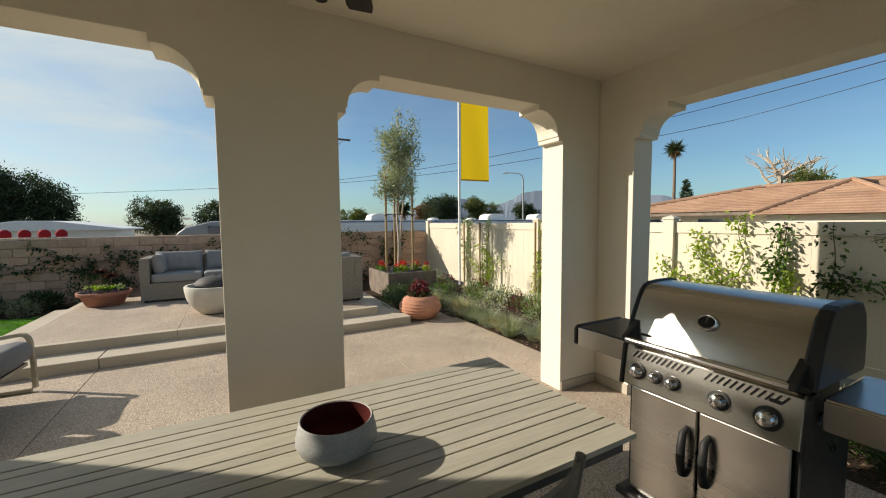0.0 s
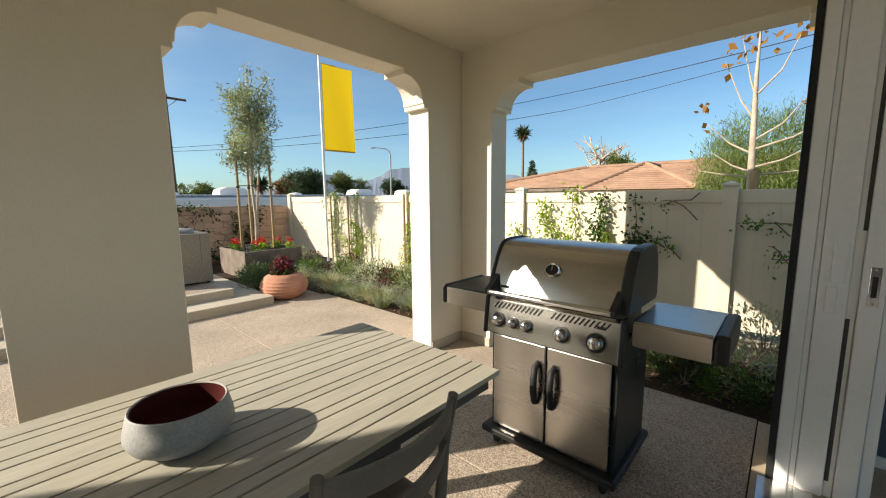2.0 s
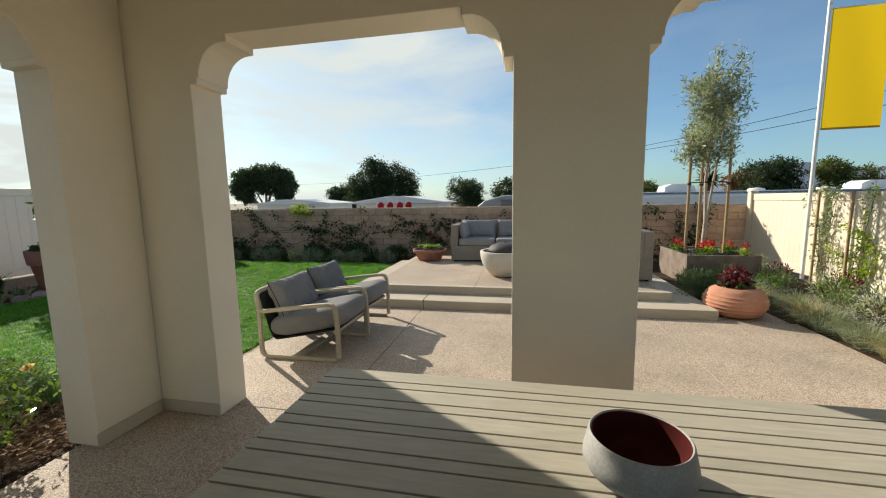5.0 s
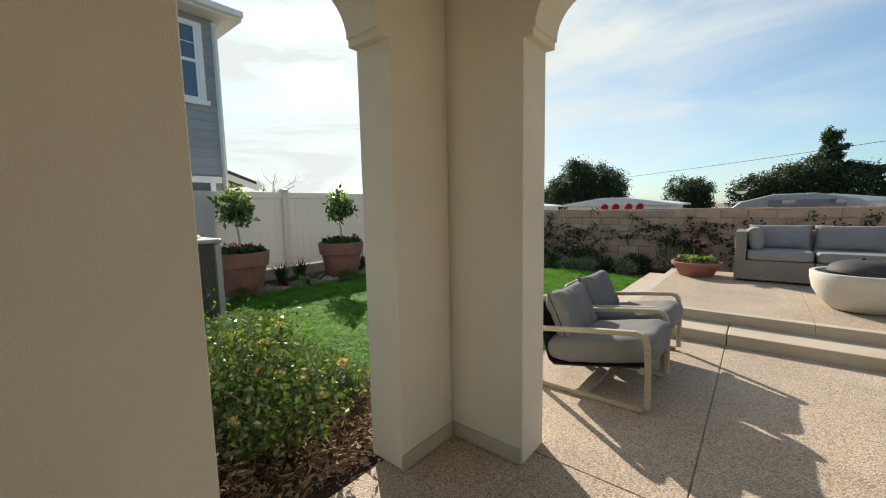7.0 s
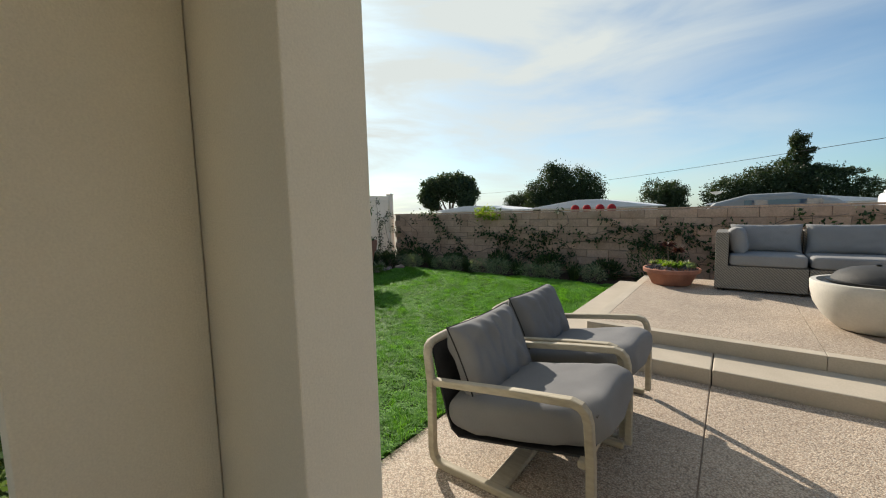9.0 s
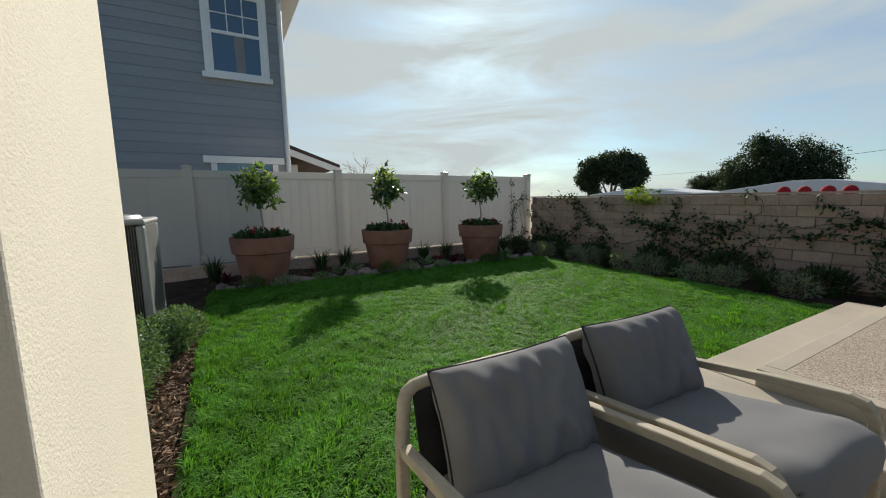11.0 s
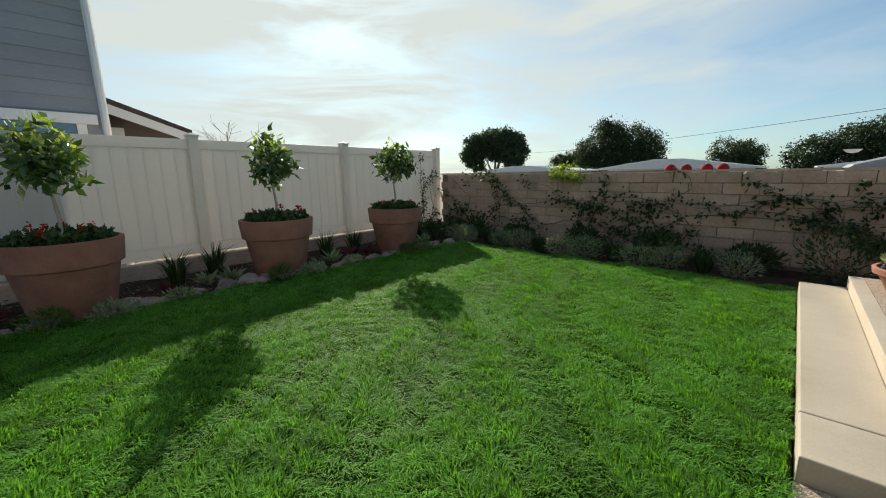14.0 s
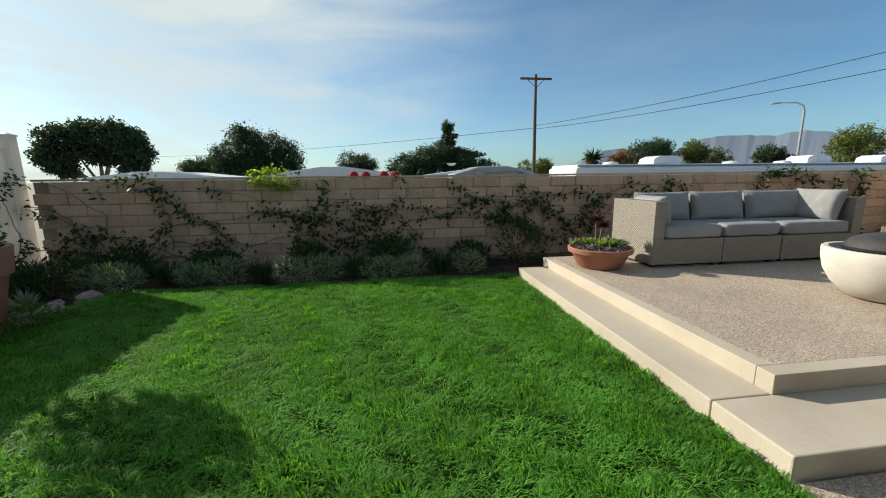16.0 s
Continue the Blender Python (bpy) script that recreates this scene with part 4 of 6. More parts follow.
part("glass_panel", Shape().box(DX + 0.08, 0.15, 0.05, DX + 0.46, 0.17, 2.4).box(DX + 0.08, -0.01, 0.05, DX + 0.46, 0.01, 2.4), M_GLASS, door, "dark glass panel")
part("threshold", Shape().box(-1.6, 0.1, 0.001, DX - 0.02, 0.3, 0.012), M_CHROME, door, "flat metal sill track")


# ---- garden furniture ----
def bar(path, half):
    """The outline of a flat bar of that half width along (u, w) points."""
    upper, lower = [], []
    for k, (u, w) in enumerate(path):
        (u0, w0), (u1, w1) = path[max(k - 1, 0)], path[min(k + 1, len(path) - 1)]
        d = Vector((u1 - u0, 0, w1 - w0)).normalized() * half
        upper.append((u + d.z, w - d.x)), lower.append((u - d.z, w + d.x))
    return upper + lower[::-1]


def lounge_chair():
    c = thing("lounge_chair", -2.0, 3.91, 0, "weathered teak lounge chair with grey cushions", "lounge chair", 0, "pair of lounge chairs on the patio")
    hw = 0.335
    for sy in (-1, 1):
        y = sy * hw
        arm = [(0.398, 0.036), (0.396, 0.3), (0.386, 0.46), (0.376, 0.497), (0.356, 0.52), (0.322, 0.528), (0.1, 0.503), (-0.352, 0.44)]
        part("arm", Shape().prism(bar(arm, 0.0175), y - 0.02, y + 0.02), M_TEAK_GREY, c, bevel=0.007)
        foot = [(-0.374, 0.44), (-0.376, 0.09), (-0.368, 0.05), (-0.345, 0.027), (-0.3, 0.02), (0.376, 0.02)]
        part("rear_leg", Shape().prism(bar(foot, 0.0175), y - 0.0195, y + 0.0195), M_TEAK_GREY, c, "rear leg bent into a ground runner", bevel=0.007)
    part("stretcher", Shape().box(-0.07, -hw + 0.021, 0.004, 0.02, hw - 0.021, 0.034), M_TEAK_GREY, c, bevel=0.006)
    part("front_rail", Shape().box(0.335, -hw + 0.022, 0.25, 0.372, hw - 0.022, 0.285), M_TEAK_GREY, c, bevel=0.008)
    bend = [(-0.372, hw, 0.43), (-0.388, hw - 0.008, 0.475), (-0.415, hw - 0.028, 0.565), (-0.423, hw - 0.042, 0.59), (-0.428, hw - 0.07, 0.604), (-0.431, hw - 0.12, 0.609), (-0.434, 0.1, 0.612)]
    bend = bend + [(x, -y, z) for x, y, z in bend[::-1]]
    part("back_frame", Shape().tube(bend, 0.0235, 10), M_TEAK_GREY, c, "bent wooden back frame", smooth=True)
    hang = [(-0.415, 0.595), (-0.375, 0.43), (-0.325, 0.25), (-0.3, 0.185), (-0.26, 0.158), (-0.1, 0.188), (0.2, 0.25), (0.37, 0.286)]
    part("sling", Shape().prism(bar(hang, 0.005), -hw + 0.06, hw - 0.06), M_SLING, c, "dark woven sling under the cushions", smooth=True)
    seat = part("seat_cushion", Shape().pillow(pose(0.05, 0, 0.335, 0, -12, 0), 0.79, 0.61, 0.21, 0.34, 30, 0.02, 1), M_CUSHION, c, "grey seat cushion", smooth=True)
    part("piping", Shape().tube([(0.395, -0.26, 0.455), (0.408, 0, 0.465), (0.395, 0.26, 0.455)], 0.004, 6), M_TABLE_DARK, seat)
    m = pose(-0.24, 0.035, 0.51, 0, -24, 0)
    back = part("back_cushion", Shape().cushion(m, 0.6, 0.41, 0.19, 44, 4, 0.026), M_CUSHION, c, "plump grey back cushion", smooth=True)
    pip = []
    for u, v in [(-1 + k / 10, -1) for k in range(20)] + [(1, -1 + k / 10) for k in range(20)] + [(1 - k / 10, 1) for k in range(20)] + [(-1, 1 - k / 10) for k in range(21)]:
        pip.append(m @ Vector((0, 0.3 * u * (1 - 0.05 * (1 - v * v) * u * u), 0.205 * v * (1 - 0.05 * (1 - u * u) * v * v))))
    part("piping", Shape().tube(pip, 0.004, 6), M_SLING, back, "dark piping", smooth=True)
    return c


chair = lounge_chair()
copy_thing(chair, pose(-2.03, 4.64, 0, 0, 0, -1.5))


def sofa_module(x, y, w, d, backs, rz=0, label="grey wicker sofa module with pale grey cushions", loose=None):
    """One sectional unit, local front at -y; backs: which sides are closed (b back, l left, r right)."""
    s = thing("sofa_module", x, y, 0.2175, label, "sofa", rz, "sectional sofa on the terrace")
    part("base", Shape().box(-w / 2, -d / 2, 0.03, w / 2, d / 2, 0.31), M_WICKER, s, "woven grey wicker", bevel=0.004)
    for sx in (-1, 1):
        for sy in (-1, 1):
            part("foot", Shape().box(sx * (w / 2 - 0.06) - 0.025, sy * (d / 2 - 0.06) - 0.025, 0, sx * (w / 2 - 0.06) + 0.025, sy * (d / 2 - 0.06) + 0.025, 0.03), M_RUBBER, s)
    bt, left, right = 0.13, -w / 2, w / 2
    if "l" in backs:
        part("side", Shape().box(-w / 2, -d / 2, 0.3105, -w / 2 + bt, d / 2, 0.72), M_WICKER, s, "woven wicker side", bevel=0.006)
        left = -w / 2 + bt
    if "r" in backs:
        part("side", Shape().box(w / 2 - bt, -d / 2, 0.3105, w / 2, d / 2, 0.72), M_WICKER, s, "woven wicker side", bevel=0.006)
        right = w / 2 - bt
    rear = d / 2
    if "b" in backs:
        part("back", Shape().box(left + 0.001, d / 2 - bt, 0.3105, right - 0.001, d / 2, 0.72), M_WICKER, s, "woven wicker back", bevel=0.006)
        rear = d / 2 - bt
    part("seat_cushion", Shape().pillow(pose((left + right) / 2, (rear - d / 2) / 2 - 0.01, 0.385), right - left - 0.01, rear + d / 2, 0.15, 0.2, 22, 0.006, x), M_CUSHION2, s, smooth=True)
    if "b" in backs:
        part("back_cushion", Shape().cushion(pose((left + right) / 2, rear - 0.09, 0.615, 0, 0, 90) @ pose(0, 0, 0, 0, 12, 0), right - left - 0.01, 0.37, 0.21, 24, x + 3, 0.01), M_CUSHION2, s, smooth=True)
    if "l" in backs:
        part("side_cushion", Shape().cushion(pose(left + 0.09, -0.04, 0.605, 0, -10, 0), d * 0.64, 0.34, 0.2, 24, x + 5, 0.01), M_CUSHION2, s, smooth=True)
    if "r" in backs:
        part("side_cushion", Shape().cushion(pose(right - 0.13, -0.06, 0.62, 0, 16, 0), d * 0.72, 0.4, 0.2, 24, x + 7, 0.01), M_CUSHION2, s, smooth=True)
    return s


sofa_module(-0.93, 8.37, 0.86, 0.78, "bl", 0, "grey wicker end module with a cushioned side")
sofa_module(-0.125, 8.37, 0.73, 0.78, "b")
sofa_module(0.775, 8.37, 1.03, 0.78, "br", 0, "grey wicker end module with a leaning cushion")
sofa_module(1.44, 6.82, 0.8, 0.8, "bl", 180, "grey wicker corner chair with its back to the patio")


def fire_bowl():
    f = thing("fire_bowl", -0.25, 6.7, 0.2175, "round white concrete fire bowl with mesh dome", "fire pit")
    part("bowl", Shape().lathe([(0, 0), (0.18, 0), (0.225, 0.012), (0.32, 0.11), (0.375, 0.21), (0.398, 0.32), (0.402, 0.39), (0.396, 0.4), (0.36, 0.4), (0.355, 0.36), (0.27, 0.34), (0, 0.34)], 64), M_BOWL, f, "white cast bowl", smooth=True)
    part("mesh_dome", Shape().lathe([(0.28, 0.385), (0.27, 0.43), (0.235, 0.475), (0.165, 0.51), (0.08, 0.528), (0, 0.53)], 40), M_MESH, f, "dark spark screen", smooth=True)
    part("rim", Shape().lathe([(0.27, 0.395), (0.305, 0.4), (0.305, 0.412), (0.27, 0.415)], 40), M_BLACK, f, "black dome rim", smooth=True)
    part("knob", Shape().lathe([(0, 0.528), (0.015, 0.53), (0.018, 0.545), (0, 0.552)], 14), M_BLACK, f, smooth=True)
    return f


fire_bowl()


# ---- pots ----
def rolled_pot(parent, r, h, mat):
    part("pot", Shape().lathe([(0, 0), (r * 0.66, 0), (r * 0.68, 0.01), (r * 0.87, h * 0.66), (r * 0.9, h * 0.67), (r * 0.95, h * 0.68), (r, h * 0.97), (r * 0.99, h), (r * 0.9, h), (r * 0.88, h * 0.9), (0, h * 0.9)], 48), mat, parent, "thick-rimmed terracotta pot", smooth=True)


def potted_tree(x, y, seed, crown, bloom):
    rng = np.random.default_rng(seed)
    t = thing("potted_tree", x, y, -0.01, "small standard tree in a large terracotta pot", "potted tree", 17 * seed, "potted trees along the fence")
    rolled_pot(t, 0.45, 0.72, M_TERRA)
    part("soil", Shape().lathe([(0, 0.645), (0.39, 0.65), (0.39, 0.66), (0, 0.67)], 24), M_SOIL, t)
    part("trunk", Shape().tube([(0, 0, 0.64), (0.015, 0.01, 0.9), (-0.01, 0, 1.15), (0.02, 0.01, 1.4), (0.01, 0, 1.62)], [0.018, 0.016, 0.014, 0.011, 0.005], 8), M_PALEBARK, t, smooth=True)
    br = Shape()
    for k in range(12):
        a, z = rng.uniform(0, 6.28), rng.uniform(1.12, 1.5)
        L = crown * rng.uniform(0.6, 1.0)
        br.tube([(0, 0, z), (math.cos(a) * L * 0.5, math.sin(a) * L * 0.5, z + 0.08), (math.cos(a) * L, math.sin(a) * L, z + 0.12)], [0.006, 0.004, 0.002], 5)
    part("branch_work", br, M_PALEBARK, t)
    pts = np.concatenate([ball(rng, 430, (0, 0, 1.43), (crown, crown, 0.3), 0.2, 5, 0.5), ball(rng, 90, (crown * 0.8, -0.1, 1.38), (0.16, 0.16, 0.14), 0.2)])
    part("crown", quads("crown", leaves(rng, pts, 0.115, 0.056, -0.1), L_GLOSSY), None, t)
    pts = ball(rng, 110, (0, 0, 1.56), (crown * 0.75, crown * 0.75, 0.24), 0.5)
    part("new_growth", quads("young_leaves", leaves(rng, pts, 0.08, 0.04, 0.3), L_LIME), None, t, "bright new leaves")
    a = rng.uniform(0, 6.28, 900)
    r = 0.38 * np.sqrt(rng.uniform(0, 1, 900))
    pts = np.stack([r * np.cos(a), r * np.sin(a), 0.67 + rng.uniform(0, 0.14, 900) * (1.1 - r)], axis=1)
    part("underplanting", quads("underplanting", leaves(rng, pts, 0.06, 0.05, 0.5), L_DARK), None, t, "dark green filler plants")
    for k in range(bloom):
        a, r = rng.uniform(0, 6.28), rng.uniform(0.15, 0.31)
        pts = np.array([r * math.cos(a), r * math.sin(a), rng.uniform(0.79, 0.85)]) + rng.normal(size=(18, 3)) * 0.014
        part("flower_cluster", quads("flowers", leaves(rng, pts, 0.026, 0.026, 0.5), L_RED), None, t, "red flower head")



potted_tree(-7.67, 3.62, 1, 0.3, 7)
potted_tree(-7.72, 5.64, 2, 0.27, 5)
potted_tree(-7.68, 7.63, 3, 0.28, 2)


def succulent_bowl():
    rng = np.random.default_rng(11)
    t = thing("succulent_bowl", -1.85, 8.18, 0.2175, "wide terracotta bowl of succulents and gravel", "planter")
    part("pot", Shape().lathe([(0, 0), (0.22, 0), (0.235, 0.01), (0.305, 0.16), (0.315, 0.165), (0.34, 0.17), (0.347, 0.215), (0.34, 0.222), (0.32, 0.222), (0.315, 0.195), (0, 0.195)], 48), M_TERRA, t, "low terracotta bowl", smooth=True)
    a, r = rng.uniform(0, 6.28, 900), 0.31 * np.sqrt(rng.uniform(0, 1, 900))
    pts = np.stack([r * np.cos(a), r * np.sin(a), 0.2 + 0.05 * (1 - (r / 0.31) ** 2) + rng.uniform(0, 0.015, 900)], axis=1)
    part("gravel", quads("gravel", leaves(rng, pts, 0.03, 0.025, 0.1), M_GRAVEL), None, t, "dark gravel top")
    for k in range(17):
        a, r = rng.uniform(0, 6.28), rng.uniform(0.03, 0.27)
        n = 40
        q = rng.uniform(0, 6.28, n)
        d = np.stack([np.cos(q), np.sin(q), rng.uniform(0.3, 1.6, n)], axis=1)
        base = np.tile([r * math.cos(a), r * math.sin(a), 0.235], (n, 1))
        part("rosette", quads("rosette", leaves(rng, base, 0.085, 0.036, 0, 0.1, d), (L_SAGE, L_GREEN, L_LIME, L_BLUE)[k % 4]), None, t)
    for hx, hy, hz in ((-0.05, 0.03, 0.52), (0.07, 0.1, 0.44)):
        st = part("stem", Shape().tube([(hx * 0.6, hy, 0.2), (hx * 0.8, hy, 0.32), (hx, hy, hz)], [0.012, 0.01, 0.008], 6), M_BARK, t)
        n = 60
        q = rng.uniform(0, 6.28, n)
        d = np.stack([np.cos(q), np.sin(q), rng.uniform(-0.2, 1.0, n)], axis=1)
        part("rosette", quads("rosette", leaves(rng, np.tile([hx, hy, hz], (n, 1)), 0.1, 0.036, 0, 0.1, d), L_AEON), None, st, "dark plum rosette")


succulent_bowl()


def round_pot():
    rng = np.random.default_rng(12)
    t = thing("round_pot", 2.52, 5.65, 0.0, "round ribbed pale terracotta pot with plum foliage", "planter")
    prof = [(0, 0), (0.19, 0), (0.21, 0.01)]
    for k in range(15):
        a = k / 14
        prof.append((0.21 + 0.115 * math.sin(math.pi * (0.1 + 0.8 * a)) + (0.006 if k % 2 else -0.006), 0.02 + 0.31 * a))
    prof += [(0.2, 0.345), (0.19, 0.35), (0.18, 0.33), (0, 0.32)]
    part("pot", Shape().lathe(prof, 48), M_TERRA_PALE, t, "ribbed round pot", smooth=True)
    pts = ball(rng, 420, (0, 0, 0.44), (0.15, 0.15, 0.13), 0.3)
    part("foliage", quads("foliage", leaves(rng, pts, 0.07, 0.04, 0.4), L_PLUM), None, t, "plum red leaves")
    pts = ball(rng, 240, (0, 0, 0.37), (0.19, 0.19, 0.06), 0.3)
    part("filler", quads("filler", leaves(rng, pts, 0.05, 0.03, 0.4), L_DARK), None, t, "dark trailing leaves")
    part("stem", Shape().tube([(0, 0, 0.3), (0, 0.01, 0.45)], 0.01, 6), M_BARK, t)


round_pot()


def olive_planter():
    rng = np.random.default_rng(21)
    t = thing("planter_box", 3.21, 8.07, -0.03, "low weathered square planter with gravel and flowers", "planter")
    w, d, h = 1.08, 1.26, 0.5
    for a in ((-w / 2, -d / 2, w / 2, -d / 2 + 0.04), (-w / 2, d / 2 - 0.04, w / 2, d / 2), (-w / 2, -d / 2 + 0.041, -w / 2 + 0.04, d / 2 - 0.041), (w / 2 - 0.04, -d / 2 + 0.041, w / 2, d / 2 - 0.041)):
        part("wall", Shape().box(a[0], a[1], 0, a[2], a[3], h), M_BOX, t, bevel=0.006)
    part("soil", Shape().box(-w / 2 + 0.041, -d / 2 + 0.042, 0.02, w / 2 - 0.041, d / 2 - 0.042, h - 0.05), M_SOIL, t)
    n = 2200
    pts = np.stack([rng.uniform(-w / 2 + 0.05, w / 2 - 0.05, n), rng.uniform(-d / 2 + 0.05, d / 2 - 0.05, n), h - 0.05 + rng.uniform(0, 0.03, n)], axis=1)
    part("gravel", quads("gravel", leaves(rng, pts, 0.035, 0.03, 0.1), M_GRAVEL), None, t, "grey gravel top")
    for k in range(9):
        x, y = rng.uniform(-0.45, 0.45), rng.uniform(-0.55, 0.2)
        pts = ball(rng, 60, (x, y, h + 0.03), (0.09, 0.09, 0.07), 0.2)
        part("filler", quads("filler", leaves(rng, pts, 0.06, 0.035, 0.4), (L_GREEN, L_LIME)[k % 2]), None, t)
        pts = np.array((x, y, h + 0.14)) + rng.normal(size=(40, 3)) * 0.03
        part("flower_cluster", quads("flowers", leaves(rng, pts, 0.035, 0.03, 0.4), L_RED), None, t, "red flower head")
    o = thing("olive_tree", 3.14, 8.05, 0.42, "staked young olive tree with silvery leaves", "tree")
    part("trunk", Shape().tube([(0, 0, 0), (0.02, 0, 0.6), (-0.01, 0.02, 1.3), (0.03, 0, 2.0), (0.02, 0, 2.7), (0.05, 0, 3.25)], [0.035, 0.03, 0.026, 0.02, 0.012, 0.004], 10), M_PALEBARK, o, smooth=True)
    part("trunk", Shape().tube([(0.06, 0.05, 0), (0.07, 0.05, 0.7), (0.12, 0.04, 1.3), (0.2, 0, 2.0), (0.25, 0, 2.5)], [0.025, 0.022, 0.02, 0.013, 0.004], 8), M_PALEBARK, o, smooth=True)
    limbs, tips = Shape(), []
    for k in range(46):
        z = rng.uniform(1.3, 2.7)
        a = rng.uniform(0, 6.28)
        reach = rng.uniform(0.2, 0.6) * (1.05 - 0.28 * abs(z - 1.9))
        p = [(0.02, 0, z), (reach * 0.5 * math.cos(a), reach * 0.5 * math.sin(a), z + 0.2), (reach * math.cos(a), reach * math.sin(a), z + rng.uniform(0.25, 0.5))]
        limbs.tube(p, [0.009, 0.006, 0.002], 5)
        tips += [np.array(p[1]) * (1 - f) + np.array(p[2]) * f for f in (0.2, 0.6, 1.0)]
    for z in (2.9, 3.05, 3.2, 3.35):
        tips.append(np.array([0.05, 0, z]))
    part("branch_work", limbs, M_PALEBARK, o)
    tips = np.array(tips)
    tips = tips[rng.uniform(size=len(tips)) < 0.8]
    pts = np.repeat(tips, 62, axis=0) + rng.normal(size=(len(tips) * 62, 3)) * np.array([0.062, 0.062, 0.085])
    part("crown", quads("crown", leaves(rng, pts, 0.09, 0.022, 0.5), L_OLIVE), None, o, "fine silvery foliage")
    for x, y in ((2.83, 7.95), (3.46, 8.0), (3.2, 8.4)):
        s = thing("tree_stake", x, y, 0.4, "round lodge-pole stake beside the olive tree", "stake", 0, "stakes of the olive tree")
        part("pole", Shape().tube([(0, 0, 0), (0, 0, 2.05)], [0.025, 0.022], 10), M_STAKE, s, smooth=True)
        part("tie", Shape().lathe([(0.027, 1.22), (0.03, 1.22), (0.03, 1.26), (0.027, 1.26)], 12), M_RUBBER, s)
    tie = thing("tree_tie", 3.14, 8.05, 1.66, "black rubber tie between stakes and tree", "tie")
    part("strap", Shape().tube([(-0.31, -0.1, 0), (0, -0.03, 0.01), (0.32, -0.05, 0)], 0.01, 6).tube([(0, -0.03, 0), (0.06, 0.35, 0)], 0.01, 6), M_RUBBER, tie)


olive_planter()


def air_conditioner():
    a = thing("air_conditioner", -5.84, 2.14, 0.0, "grey outdoor air conditioning unit on a pad", "air conditioner")
    w, h = 0.78, 1.09
    part("pad", Shape().box(-w / 2 - 0.08, -w / 2 - 0.08, -0.04, w / 2 + 0.08, w / 2 + 0.08, 0.05), M_CONC, a, bevel=0.01)
    part("core", Shape().box(-w / 2 + 0.03, -w / 2 + 0.03, 0.08, w / 2 - 0.03, w / 2 - 0.03, h - 0.06), M_DARK, a)
    part("base_pan", Shape().box(-w / 2, -w / 2, 0.0505, w / 2, w / 2, 0.12), M_AC, a, bevel=0.015)
    part("top_cover", Shape().box(-w / 2 - 0.01, -w / 2 - 0.01, h - 0.05, w / 2 + 0.01, w / 2 + 0.01, h), M_AC, a, "ribbed grey lid", bevel=0.02)
    part("fan_guard", Shape().lathe([(0.33, 1.09), (0.31, 1.12), (0.12, 1.13), (0.1, 1.09)], 32), M_AC, a, "round wire fan guard", smooth=True)
    for sx in (-1, 1):
        for sy in (-1, 1):
            part("corner_post", Shape().box(sx * (w / 2 - 0.03) - 0.035, sy * (w / 2 - 0.03) - 0.035, 0.1205, sx * (w / 2 - 0.03) + 0.035, sy * (w / 2 - 0.03) + 0.035, h - 0.0505), M_AC, a, bevel=0.028)
    part("service_panel", Shape().box(-w / 2 + 0.036, w / 2 - 0.02, 0.121, w / 2 - 0.036, w / 2 - 0.002, h - 0.051), M_AC_GRILLE, a, "plain dark grey service panel", bevel=0.004)
    for k in (0, 1, 3):
        fins = Shape()
        for j in range(34):
            u = -w / 2 + 0.075 + j * (w - 0.15) / 33
            fins.box(u - 0.003, -w / 2, 0.125, u + 0.003, -w / 2 + 0.014, h - 0.055)
        for j in range(12):
            z = 0.17 + 0.065 * j
            fins.box(-w / 2 + 0.07, -w / 2 + 0.004, z, w / 2 - 0.07, -w / 2 + 0.01, z + 0.004)
        part("grille", fins, M_AC_GRILLE, a, "dark louvred coil guard").matrix_basis = pose(0, 0, 0, 0, 0, 90 * k)


air_conditioner()


def banner():
    b = thing("banner_pole", 4.7, 8.05, 0.0, "white flagpole with a tall yellow banner", "banner", 86)
    part("pole", Shape().tube([(0, 0, 0), (0, 0, 4.5)], 0.028, 12), M_WHITE, b, smooth=True)
    part("finial", Shape().lathe([(0, 4.5), (0.04, 4.51), (0.04, 4.55), (0, 4.58)], 16), M_WHITE, b, smooth=True)
    s = Shape()
    nx, nz = 12, 24
    vs = [(0.018 * math.sin(5 * i / nx + 3 * j / nz) * i / nx, -0.04 - 0.76 * i / nx, 2.48 + 1.82 * j / nz + 0.01 * math.sin(7 * i / nx)) for j in range(nz + 1) for i in range(nx + 1)]
    fs = [(j * (nx + 1) + i, j * (nx + 1) + i + 1, (j + 1) * (nx + 1) + i + 1, (j + 1) * (nx + 1) + i) for j in range(nz) for i in range(nx)]
    s.add(vs, fs)
    cloth = part("cloth", s, M_YELLOW, b, "plain yellow cloth", smooth=True)
    part("hem", Shape().box(-0.012, -0.8, 2.462, 0.006, -0.04, 2.495), M_BANNER_EDGE, cloth, "stitched hem")
    part("arm", Shape().tube([(0, 0, 4.31), (0, -0.82, 4.31)], 0.01, 8), M_WHITE, b)


banner()


# ---- planting ----
def plant(name, x, y, z, label, category="plant", group="", kind=""):
    return thing(name, x, y, z, label, category, 0, group, kind)


